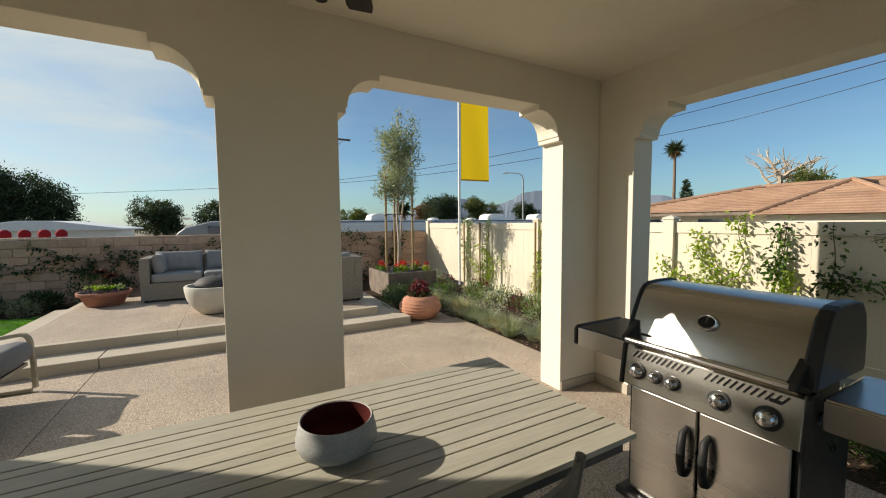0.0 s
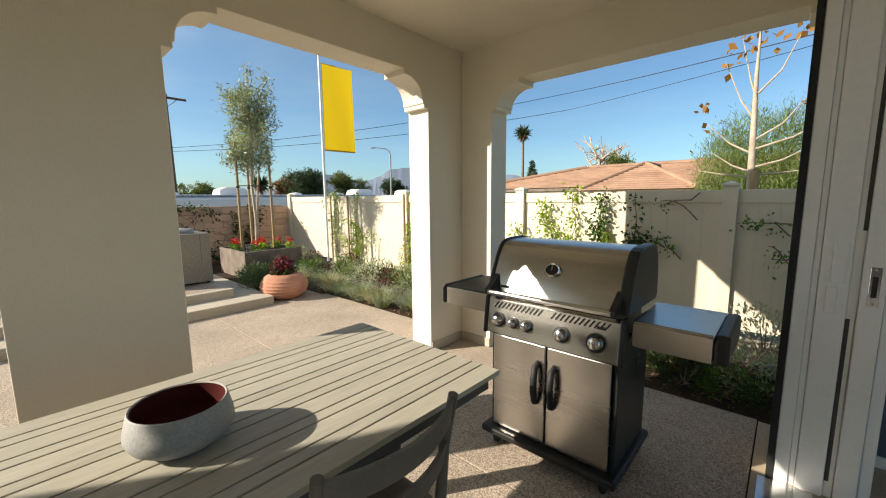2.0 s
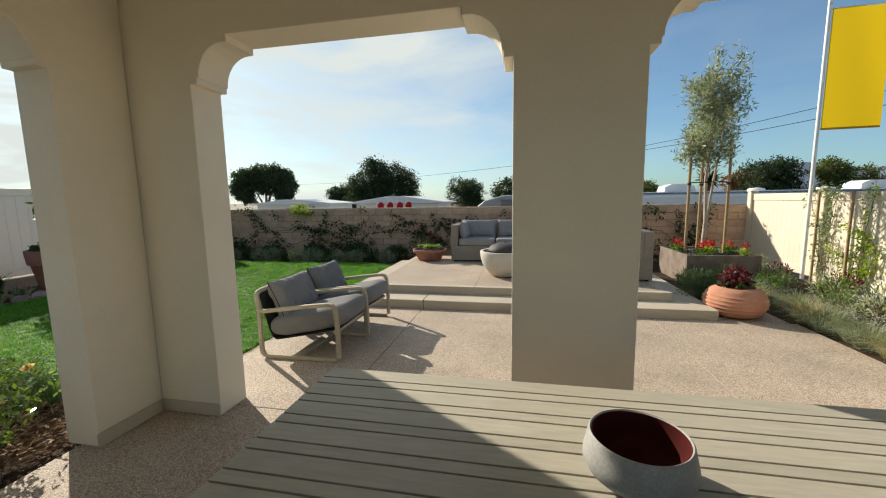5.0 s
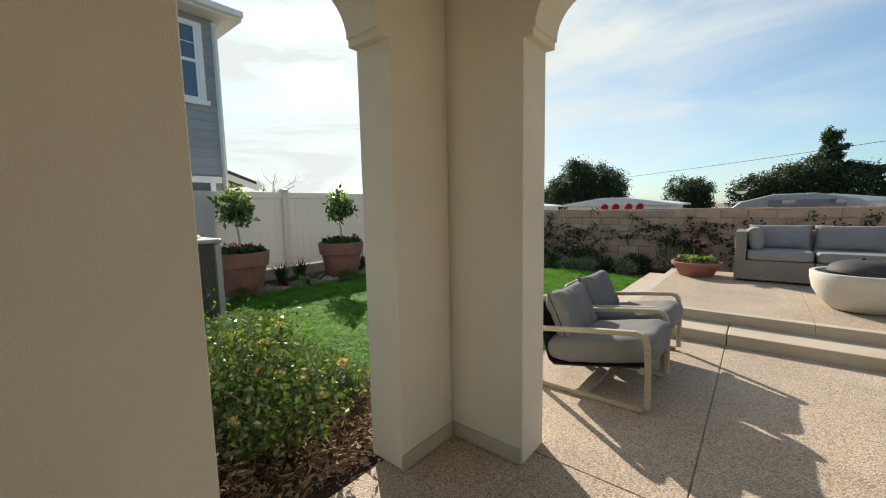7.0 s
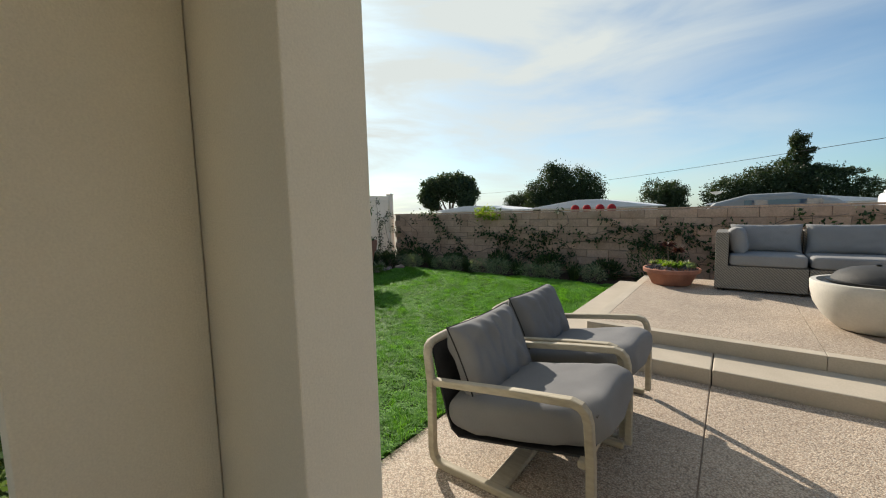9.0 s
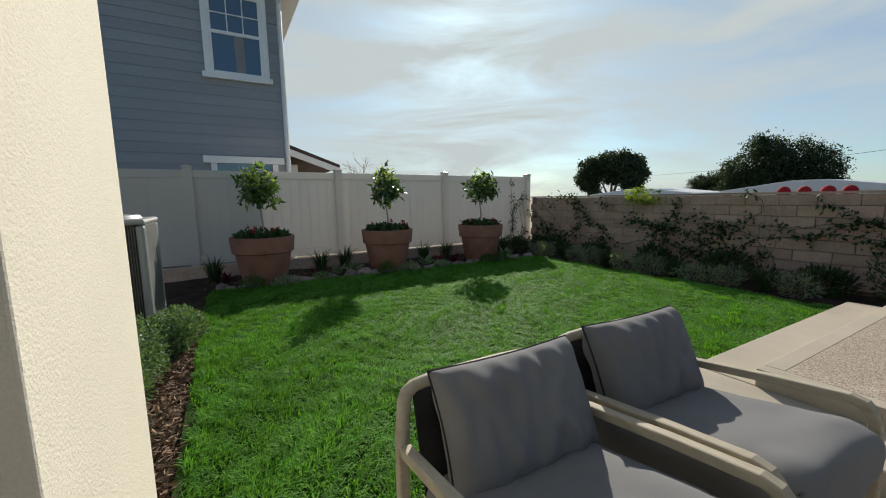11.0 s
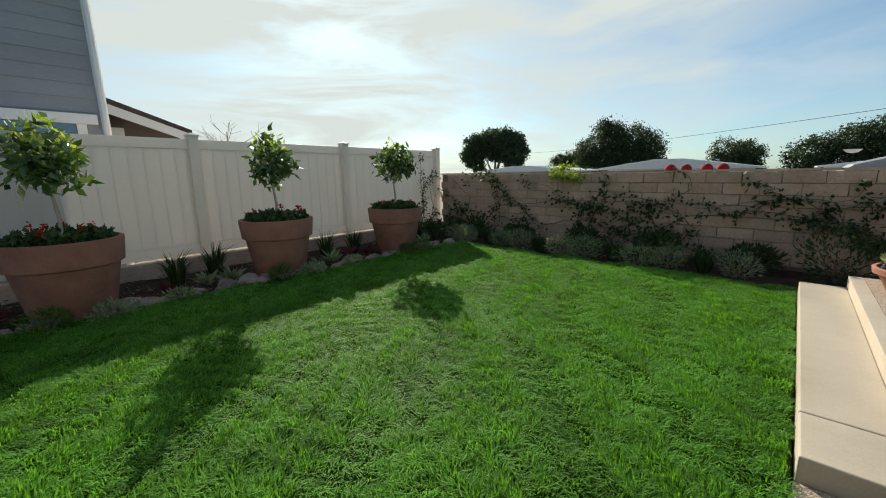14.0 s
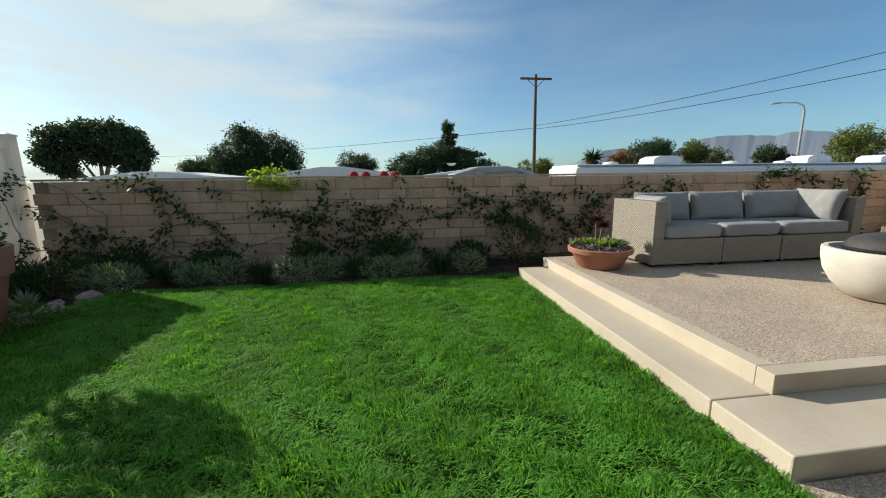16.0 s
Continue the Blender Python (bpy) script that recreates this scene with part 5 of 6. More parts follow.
def mound(rng, x, y, r, h, leaf, label="soft grey-green mounding plant", name="shrub", n=500, length=0.07, width=0.02, group="mounds in the planting beds", stray=0.45):
    t = plant(name, x, y, -0.02, label, "shrub", group)
    pts = ball(rng, n, (0, 0, h * 0.45), (r, r, h * 0.55), 0.35, 6, 0.35)
    pts[:, 2] = np.maximum(pts[:, 2], 0.01)
    out = pts - np.array([0, 0, h * 0.2])
    out /= np.linalg.norm(out, axis=1)[:, None] + 1e-6
    part("foliage", quads("foliage", leaves(rng, pts, length, width, 0.35, stray, out), leaf), None, t)
    stems = Shape()
    for k in range(5):
        a = rng.uniform(0, 6.28)
        stems.tube([(0, 0, 0), (r * 0.5 * math.cos(a), r * 0.5 * math.sin(a), h * 0.6)], [0.008, 0.003], 5)
    part("stem", stems, M_BARK, t)
    return t


def tuft(rng, x, y, r, h, leaf, label="arching blue fescue grass tuft", n=260, width=0.006, lean=0.9, name="grass_tuft", group="grass tufts in the beds", z=-0.02):
    t = plant(name, x, y, z, label, "grass", group)
    a = rng.uniform(0, 6.28, n)
    q = r * 0.35 * np.sqrt(rng.uniform(0, 1, n))
    pts = np.stack([q * np.cos(a), q * np.sin(a), np.zeros(n)], axis=1)
    part("foliage", quads("blades", blades(rng, pts, h, width, lean, a), leaf), None, t)
    return t


def flower_spikes(rng, x, y, n, h, leaf, label="tall thin flower spikes over low leaves"):
    t = plant("spike_plant", x, y, -0.02, label, "plant", "flower spikes by the fence")
    for k in range(n):
        a, q = rng.uniform(0, 6.28), rng.uniform(0, 0.1)
        p0 = np.array([q * math.cos(a), q * math.sin(a), 0])
        top = p0 + np.array([0.08 * math.cos(a), 0.08 * math.sin(a), h * rng.uniform(0.7, 1.1)])
        part("stalk", Shape().tube([p0, top], [0.004, 0.002], 5), M_STAKE, t)
        f = rng.uniform(0.25, 1, 60)[:, None]
        pts = p0 * (1 - f) + top * f + rng.normal(size=(60, 3)) * 0.008
        part("flower_spike", quads("florets", leaves(rng, pts, 0.025, 0.012, 0.5), leaf), None, t)
    return t


def agave(rng, x, y, r, leaf, label="small spiky succulent by the rocks"):
    t = plant("succulent", x, y, -0.01, label, "succulent", "succulents along the fence")
    n = 34
    a = rng.uniform(0, 6.28, n)
    d = np.stack([np.cos(a), np.sin(a), rng.uniform(0.25, 1.8, n)], axis=1)
    part("rosette", quads("rosette", leaves(rng, np.zeros((n, 3)) + np.array([0, 0, 0.02]), r, r * 0.26, 0, 0.08, d), leaf), None, t)


def rock(rng, x, y, s, label="rounded reddish garden rock"):
    b = bmesh.new()
    bmesh.ops.create_icosphere(b, subdivisions=2, radius=1)
    off = rng.uniform(0, 50)
    for v in b.verts:
        d = 1 + 0.35 * noise.noise(v.co * 1.3 + Vector((off, 0, 0)))
        v.co = Vector((v.co.x * d * s * 1.25, v.co.y * d * s, max(-0.3, v.co.z) * d * s * 0.75))
    me = bpy.data.meshes.new("rock")
    b.to_mesh(me)
    b.free()
    me.materials.append(M_ROCK)
    ob = new("rock", me)
    ob.matrix_basis = pose(x, y, 0.0, 0, 0, rng.uniform(0, 360))
    tagged(ob, label, "rock", "rocks edging the beds")


def vine(rng, name, origin, along, n_runs, length, leaf, label, size=0.055, fill=26, sideways=0.9, drift=0.0, lo=0.1, hi=1.25, span=9.0, clump=0.5):
    """A climber on an upright face: wandering stems with leaves. along: the unit direction of the face."""
    t = plant(name, origin[0], origin[1], 0.0, label, "climbing plant")
    nrm = np.array([-along[1], along[0], 0.0])
    if nrm @ np.array([-2.0 - origin[0], 5.0 - origin[1], 0]) < 0:
        nrm = -nrm
    al = np.array([along[0], along[1], 0.0])
    stems, pts = Shape(), []
    for k in range(n_runs):
        u, w = rng.normal() * 0.12, rng.uniform(lo, lo + 0.25) if origin[2] == 0 else origin[2] + rng.normal() * 0.08
        a = rng.uniform(0.2, 2.9) if drift == 0 else rng.normal() * 0.35 + drift
        run = []
        for j in range(int(length / 0.08)):
            run.append(al * u + nrm * (0.02 + 0.015 * rng.uniform()) + np.array([0, 0, w]))
            a += rng.normal() * 0.38
            u = max(-span, min(span, u + 0.08 * math.cos(a) * sideways))
            w = min(hi, max(lo, w + 0.08 * math.sin(a)))
        stems.tube(run, [0.007 * (1 - 0.7 * j / len(run)) + 0.001 for j in range(len(run))], 5)
        pts += run[1:]
    part("stem", stems, M_BARK, t)
    pts = np.array(pts)
    keep = np.repeat(rng.uniform(size=len(pts) // 4 + 1) < clump, 4)[:len(pts)] | (rng.uniform(size=len(pts)) < 0.12)
    pts = np.repeat(pts[keep], fill, axis=0)
    pts = pts + al * (rng.normal(size=(len(pts), 1)) * 0.05) + nrm * np.abs(rng.normal(size=(len(pts), 1)) * 0.035) + np.array([0, 0, 1]) * (rng.normal(size=(len(pts), 1)) * 0.05)
    d = np.tile(nrm * 0.7 + np.array([0, 0, -0.35]), (len(pts), 1))
    part("foliage", quads("leaves", leaves(rng, pts, size, size * 0.55, 0.0, 0.6, d), leaf), None, t)


g = np.random.default_rng(77)

# along the block wall: low mounds and tufts, climbers on the blocks
x = -7.6
k = 0
while x < -2.75:
    if k % 3 == 2:
        tuft(g, x, 9.15 + g.uniform(-0.1, 0.2), 0.25, 0.34, L_DARK, "dark strappy tuft against the block wall", 140, 0.012, 0.7)
    else:
        mound(g, x, 9.1 + g.uniform(-0.12, 0.12), g.uniform(0.2, 0.28), g.uniform(0.24, 0.34), (L_BLUE, L_SAGE)[k % 2], n=700, length=0.06, width=0.01)
    if k % 3 == 0:
        mound(g, x + 0.1, 9.6, 0.28, g.uniform(0.28, 0.42), L_DARK, "dark leafy shrub below the block wall", n=520, length=0.09, width=0.035)
    x += g.uniform(0.3, 0.42)
    k += 1
for vx, runs, ln, leaf in ((-8.2, 5, 1.8, L_DARK), (-7.2, 4, 1.7, L_DARK), (-6.3, 3, 1.6, L_DARK), (-5.0, 4, 1.9, L_DARK), (-4.1, 4, 1.9, L_DARK), (-1.85, 7, 1.5, L_DARK), (-0.9, 3, 1.4, L_DARK), (1.1, 5, 1.6, L_DARK), (2.3, 6, 1.6, L_DARK), (3.6, 6, 1.6, L_DARK)):
    vine(g, "climbing_vine", (vx, 9.975, 0), (1, 0), runs, ln, leaf, "dark green climbing vine on the block wall", 0.08, 9, 1.7)
vine(g, "climbing_vine", (-6.1, 9.97, 1.2), (1, 0), 3, 0.8, L_LIME, "bright green vine shoots along the wall top", 0.06, 20, 1.0, 0.05, 1.15, 1.32)
vine(g, "climbing_vine", (-8.84, 9.3, 0), (0, 1), 4, 1.6, L_DARK, "dark vine climbing the fence corner", 0.06, 9, 0.5, 0, 0.1, 1.6)
mound(g, -2.3, 9.45, 0.38, 0.62, L_DARK, "dark dense shrub beside the terrace", n=900, length=0.06, width=0.02)

# along the fence: rocks, agaves, tufts between the pots
for k in range(46):
    rock(g, -7.5 + g.uniform(-0.12, 0.16), 3.0 + k * 0.125 + g.uniform(-0.05, 0.05), g.uniform(0.05, 0.13))
for y in (3.1, 4.35, 4.75, 5.0, 6.35, 6.7, 7.05, 8.3):
    agave(g, -7.75 + g.uniform(-0.25, 0.2), y, g.uniform(0.14, 0.22), (L_SAGE, L_PLUM, L_BLUE)[int(y * 10) % 3])
for y, leaf in ((2.95, L_DARK), (4.55, L_DARK), (5.0, L_DARK), (6.55, L_DARK), (7.0, L_DARK), (8.2, L_DARK), (8.6, L_DARK), (9.0, L_DARK)):
    tuft(g, -8.15 + g.uniform(-0.15, 0.2), y, 0.2, 0.42, leaf, "dark spiky tuft in front of the fence", 70, 0.022, 0.6)
for k in range(10):
    mound(g, -8.1 + g.uniform(-0.3, 0.3), 8.4 + k * 0.14, 0.2, 0.35, L_DARK, "dark low shrub in the garden corner", n=260, length=0.07, width=0.02)

for x, y, r, h in ((-7.24, 3.42, 0.16, 0.2), (-7.22, 3.85, 0.18, 0.16), (-7.28, 5.45, 0.16, 0.2), (-7.26, 5.85, 0.15, 0.17), (-7.26, 7.5, 0.15, 0.18), (-7.25, 7.85, 0.16, 0.2), (-7.3, 4.4, 0.13, 0.15), (-7.3, 6.5, 0.13, 0.15)):
    mound(g, x, y, r, h, L_GREEN if h > 0.17 else L_SAGE, "low green cushion plant at the foot of a pot", n=420, length=0.05, width=0.014)

# bed between the air conditioner and the patio: sage, lavender, roses, bark chips
for x, y, r, h in ((-5.4, 2.68, 0.2, 0.3), (-4.9, 2.42, 0.3, 0.4), (-4.45, 2.4, 0.32, 0.4), (-4.05, 2.36, 0.28, 0.34), (-3.6, 2.45, 0.24, 0.3), (-5.05, 2.66, 0.2, 0.32)):
    mound(g, x, y, r * 1.12, h * 1.05, L_SOFT, "pale sage-green bush beside the lawn", n=4200, length=0.034, width=0.014, stray=1.1)
for x, y in ((-5.55, 2.72), (-3.4, 2.62), (-3.05, 2.66)):
    tuft(g, x, y, 0.18, 0.27, L_SOFT, "narrow green lavender tuft by the lawn", 110, 0.008, 0.5)


def rose_bush(x, y, r, h, seed):
    rng = np.random.default_rng(seed)
    t = plant("rose_bush", x, y, -0.03, "leafy rose bush with a few cream blooms", "rose bush", "rose bushes beside the patio")
    canes, tips = Shape(), []
    for k in range(16):
        a, q = rng.uniform(0, 6.28), r * rng.uniform(0.4, 1.0)
        top = np.array([q * math.cos(a), q * math.sin(a), h * rng.uniform(0.55, 1.05)])
        canes.tube([(0, 0, 0), top * 0.5 + np.array([0, 0, 0.08]), top], [0.009, 0.006, 0.003], 5)
        tips += [top * f + np.array([0, 0, 0.08 * (1 - f)]) for f in (0.45, 0.65, 0.85, 1.0)]
    part("stem", canes, M_BARK, t)
    tips = np.array(tips)
    pts = np.repeat(tips, 46, axis=0) + rng.normal(size=(len(tips) * 46, 3)) * 0.068
    pts[:, 2] = np.maximum(pts[:, 2], 0.03)
    part("foliage", quads("leaves", leaves(rng, pts[::2], 0.045, 0.026, 0.1), L_GLOSSY), None, t)
    part("new_growth", quads("young_leaves", leaves(rng, pts[1::7], 0.04, 0.024, 0.2), L_NEW), None, t, "yellow-green young leaves")
    for k in range(7):
        c = tips[rng.integers(len(tips))] + np.array([0, 0, 0.05])
        n = 34
        d = rng.normal(size=(n, 3))
        d[:, 2] = np.abs(d[:, 2])
        part("bloom", quads("bloom", leaves(rng, np.tile(c, (n, 1)), 0.036, 0.036, 0, 0.1, d), L_ROSE), None, t, "cream rose bloom")


for x, y, r, h, sd in ((-3.6, 1.75, 0.42, 0.68, 31), (-4.15, 1.62, 0.38, 0.68, 32), (-3.15, 1.95, 0.34, 0.5, 33), (-3.3, 1.4, 0.38, 0.58, 34), (-3.9, 2.1, 0.34, 0.52, 36)):
    rose_bush(x, y, r, h, sd)


def litter(name, n, x0, y0, x1, y1, label, size=0.05):
    pts = np.stack([g.uniform(x0, x1, n), g.uniform(y0, y1, n), g.uniform(-0.015, 0.02, n)], axis=1)
    d = g.normal(size=(n, 3)) * np.array([1, 1, 0.18])
    me = quads(name, leaves(g, pts, size, size * 0.28, 0.0, 0.05, d), M_CHIPS)
    tagged(new(name, me), label, "bark mulch", "", "stuff")


litter("bark_mulch", 5200, -5.9, 2.55, -2.66, 2.84, "brown shredded bark mulch along the lawn")
litter("bark_mulch", 6000, -4.2, 0.6, -2.72, 2.55, "brown shredded bark mulch under the roses", 0.06)
litter("bark_mulch", 2600, 3.06, -0.5, 4.7, 6.5, "dark bark mulch in the sunny bed", 0.045)
litter("bark_mulch", 2400, -8.7, 2.8, -7.35, 9.7, "dark bark mulch among the rocks", 0.045)

# sunny bed between patio and fence
for k in range(15):
    y = 3.25 + k * 0.24
    tuft(g, 3.2 + g.uniform(-0.06, 0.16), y + g.uniform(-0.06, 0.06), 0.24, g.uniform(0.2, 0.34), L_BLUE if k % 4 != 1 else L_STRAW, "round tuft of blue fescue beside the patio", 360, 0.0045, 1.2)
for k in range(26):
    mound(g, g.uniform(3.5, 4.3), 3.0 + k * 0.22, g.uniform(0.16, 0.3), g.uniform(0.22, 0.42), (L_GREEN, L_SAGE, L_SAGE, L_GREEN, L_PLUM, L_SILVER)[k % 6], "low mixed perennial in the sunny bed", n=330, length=0.06, width=0.018)
for x, y, n in ((4.35, 5.95, 4), (4.4, 5.1, 3), (4.4, 4.3, 3), (4.3, 6.7, 3)):
    flower_spikes(g, x, y, n, 0.85, L_SILVER)
for k in range(16):
    mound(g, 2.42 + g.uniform(-0.12, 0.4) + k * 0.03, 6.1 + k * 0.1, g.uniform(0.22, 0.3), g.uniform(0.26, 0.4), L_ROSEMARY, "dark green rosemary beside the terrace", n=760, length=0.05, width=0.008)
for y in (0.1, 0.45, 0.9, 1.3, 1.7, 2.1, 2.5, 2.9):
    mound(g, 3.5 + g.uniform(-0.15, 0.5), y, g.uniform(0.2, 0.3), g.uniform(0.2, 0.34), (L_DARK, L_SILVER, L_GREEN)[int(y * 10) % 3], "low shrub in the shaded bed behind the grill", n=480, length=0.06, width=0.02)
for k in range(9):
    mound(g, 3.25 + g.uniform(0, 0.3), 0.0 + k * 0.26, 0.2, g.uniform(0.16, 0.26), (L_GREEN, L_DARK)[k % 2], "low green groundcover at the slab edge", n=520, length=0.06, width=0.009)
mound(g, 4.2, 0.35, 0.34, 0.5, L_SILVER, "silvery white-flecked shrub against the fence", n=800, length=0.045, width=0.02)
agave(g, 3.55, 0.75, 0.26, L_PLUM, "broad reddish succulent behind the grill")
agave(g, 3.75, 1.0, 0.24, L_SAGE, "broad green succulent behind the grill")
for y, runs in ((7.75, 5), (7.0, 6), (5.5, 5)):
    vine(g, "fence_vine", (4.79, y, 0), (0, 1), runs, 1.9, L_LIME if y < 7.4 else L_SAGE, "yellow-green climber on the sunny fence", 0.05, 8, 0.45, 1.45, 0.05, 1.5, 9.0, 0.75)
for y, runs, leaf in ((2.75, 5, L_LIME), (2.35, 5, L_LIME), (1.95, 2, L_GREEN), (1.75, 3, L_DARK)):
    vine(g, "fence_vine", (4.79, y, 0.8 if leaf is not L_LIME else 0), (0, 1), runs, 1.3 if leaf is L_LIME else 0.75, leaf, "leafy climber spread over the fence boards", 0.06, 12, 0.8, 0, 0.3 if leaf is L_LIME else 0.9, 1.5, 0.42 if leaf is L_LIME else 0.24, 0.85)
for y, z in ((1.15, 1.3), (1.1, 0.87), (0.3, 1.08), (0.32, 0.86)):
    vine(g, "fence_vine", (4.79, y, z), (0, 1), 2, 0.55, L_GREEN, "small leafy shoot lying on the fence", 0.05, 10, 1.0, 0.1, z - 0.06, z + 0.06)


def trellis_post(x, y, h):
    t = thing("trellis_stake", x, y, -0.03, "thin wooden stake for the fence climbers", "stake", 0, "climber stakes at the fence")
    part("pole", Shape().tube([(0, 0, 0), (0, 0, h)], 0.02, 8), M_STAKE, t, smooth=True)
    part("tip", Shape().lathe([(0, h), (0.021, h), (0.015, h + 0.01), (0, h + 0.012)], 8), M_STAKE, t)


for y in (7.85, 7.2, 5.45):
    trellis_post(4.7, y, 1.5)

# ---- lawn ----
n = 360000
px = g.uniform(-7.33, -2.63, n)
py = g.uniform(2.86, 8.78, n)
edge = 2.86 + 0.05 * np.sin(px * 3.1) + 0.03 * np.sin(px * 7.7)
keep = py > edge
px, py = px[keep], py[keep]
patch = 0.5 + 0.5 * np.sin(px * 2.1 + 1.3 * np.sin(py * 1.7)) * np.sin(py * 2.6 + 1.1 * np.sin(px * 1.3))
clump = np.sin(px * 17 + 3 * np.sin(py * 5.3)) * np.sin(py * 19 + 3 * np.sin(px * 4.1)) + 0.8 * np.sin(px * 7.3 + py * 5.1 + 2 * np.sin(py * 2.2))
turn = g.uniform(0, 2 * np.pi, len(px)) * 0.4 + 0.8 * np.sin(px * 2.3 + py * 1.1) + 2.2 * clump
b = blades(g, np.stack([px, py, np.full(len(px), -0.01)], axis=1), 0.058, 0.006, 1.0, turn)
hgt = np.repeat(0.75 + 0.3 * patch + 0.22 * clump, 2)
b[:, :, 2] = -0.01 + (b[:, :, 2] + 0.01) * hgt[:, None]
tagged(new("grass", quads("grass", b, M_GRASS)), "thick mown green grass of the lawn", "grass", "", "stuff")


# ---- beyond the garden ----
def far_tree(x, y, h, lumps, leaf, label, leafsize=0.35, n=2600, seed=1, trunk=0.18, name="tree", full=True, rise=0.0, slim=0.5):
    """lumps: (dx, dy, z, rx, ry, rz) masses of the crown."""
    rng = np.random.default_rng(seed)
    t = thing(name, x, y, -0.09, label, "tree")
    tr = Shape()
    tr.tube([(0, 0, 0), (0.05 * h * 0.1, 0, h * 0.3), (0, 0.02, h * 0.62)], [trunk, trunk * 0.7, trunk * 0.25], 9)
    for dx, dy, z, rx, ry, rz in lumps:
        tr.tube([(0, 0, h * 0.22), (dx * 0.5, dy * 0.5, (h * 0.25 + z) / 2), (dx, dy, z)], [trunk * 0.5, trunk * 0.3, trunk * 0.1], 6)
    part("trunk", tr, M_BARK, t, smooth=True)
    if full:
        lumps = lumps + [(dx, dy, max(0.9, z * 0.5), rx * 0.95, ry, rz * 1.05) for dx, dy, z, rx, ry, rz in lumps]
    tot = sum(l[3] * l[5] for l in lumps)
    pts = []
    for dx, dy, z, rx, ry, rz in lumps:
        k = int(6.0 * n * rx * rz / tot)
        clumps = ball(rng, max(10, k // 26), (dx, dy, z), (rx, ry, rz), 0.25, 7, 0.35)
        pts.append(np.repeat(clumps, 26, axis=0) + rng.normal(size=(len(clumps) * 26, 3)) * min(rx, rz) * 0.15)
    pts = np.concatenate(pts)
    part("crown", quads("crown", leaves(rng, pts, leafsize * 0.62, leafsize * 0.62 * slim, rise), leaf), None, t)
    return t


R = random.Random(3)


def crowd(n, w, z, r, hgt):
    return [(R.uniform(-w, w), R.uniform(-w, w) * 0.5, z + R.uniform(-hgt, hgt), r * R.uniform(0.7, 1.2), r * R.uniform(0.7, 1.1), r * R.uniform(0.55, 0.85)) for _ in range(n)]


far_tree(-18.0, 25.4, 4.2, [(-1.3, 0, 3.2, 1.0, 1.0, 0.75), (-0.2, 0.3, 3.5, 1.2, 1.0, 0.7), (0.9, 0, 3.3, 1.1, 1.0, 0.75), (1.8, 0, 2.6, 0.75, 0.7, 0.8), (-2.0, 0, 2.6, 0.7, 0.7, 0.7), (1.5, 0, 1.9, 0.6, 0.7, 0.6), (-1.6, 0, 2.0, 0.6, 0.7, 0.6), (0.3, 0.2, 2.5, 0.8, 0.7, 0.45)], L_FAR, "dark spreading pine with a bare forked trunk", 0.3, 4200, 2, 0.16, "tree", False)
far_tree(-21.3, 55.9, 8.0, [(0, 0, 5.6, 2.6, 2.2, 2.2), (2.6, 0, 5.0, 2.6, 2, 2.0), (4.8, 0, 4.2, 2.0, 2, 2.1), (-2.6, 0, 4.0, 2.0, 2, 1.8), (-0.6, 0, 6.6, 1.2, 1.2, 1.2)], L_FAR, "broad dark drooping tree beyond the wall", 0.45, 6000, 3, 0.4)
far_tree(-27.5, 58, 4.6, crowd(4, 2.0, 3.0, 1.6, 0.4), L_FAR, "low dark tree beyond the wall", 0.4, 2200, 4)
far_tree(-8.6, 60, 4.8, crowd(5, 2.4, 3.2, 1.7, 0.4), L_FAR, "rounded green tree beyond the wall", 0.4, 2600, 5)
far_tree(3.0, 59, 6.2, [(-5, 0, 3.0, 2.3, 2, 1.5), (-2.6, 0, 4.0, 2.5, 2, 1.7), (0, 0, 4.4, 2.4, 2, 1.7), (3, 0, 3.8, 2.6, 2, 1.5), (6, 0, 2.8, 2.2, 2, 1.2)], L_FAR, "wide dark tree mass beyond the wall", 0.45, 5200, 6)
far_tree(4.5, 60.4, 9.2, [(0, 0, 8.2, 0.8, 0.8, 0.9), (0.2, 0, 7.0, 1.3, 1.2, 0.5), (-0.4, 0, 6.0, 1.6, 1.4, 0.5), (0.6, 0, 5.0, 2.2, 1.6, 0.6), (2.6, 0, 4.5, 2.6, 1.4, 0.5), (0, 0, 3.6, 2.2, 1.8, 1.2)], L_FAR, "tall layered cedar with flat branches", 0.4, 3600, 7, 0.3, "tree", False)
far_tree(13.4, 50, 3.5, crowd(4, 2.2, 2.3, 1.3, 0.3), L_FAR_PALE, "low pale shrub tree by the vehicles", 0.35, 1500, 8)
far_tree(21.3, 45, 4.1, crowd(4, 1.4, 2.9, 1.2, 0.3), L_RUST, "rust-coloured round tree beyond the wall", 0.35, 1700, 9)
far_tree(22.2, 40, 4.8, crowd(5, 1.8, 3.2, 1.6, 0.5), L_FAR, "dark green round tree beyond the wall", 0.35, 2600, 10)
far_tree(30.6, 36, 4.2, crowd(4, 1.3, 2.7, 1.3, 0.4), L_FAR, "green tree by the street lamp", 0.35, 1800, 11)
far_tree(27.0, 40, 4.6, crowd(4, 1.6, 3.2, 1.4, 0.5), L_FAR_PALE, "yellow-green tree by the street lamp", 0.35, 1800, 12)
far_tree(34.0, 32, 5.0, crowd(5, 2.4, 3.4, 1.7, 0.5), L_FAR_PALE, "yellow-green leafy tree down the street", 0.35, 2400, 13)
far_tree(22.5, 6.9, 4.0, crowd(5, 1.3, 3.0, 0.85, 0.3), L_FAR_PALE, "yellow-green shrub behind the tiled house", 0.2, 1600, 14)
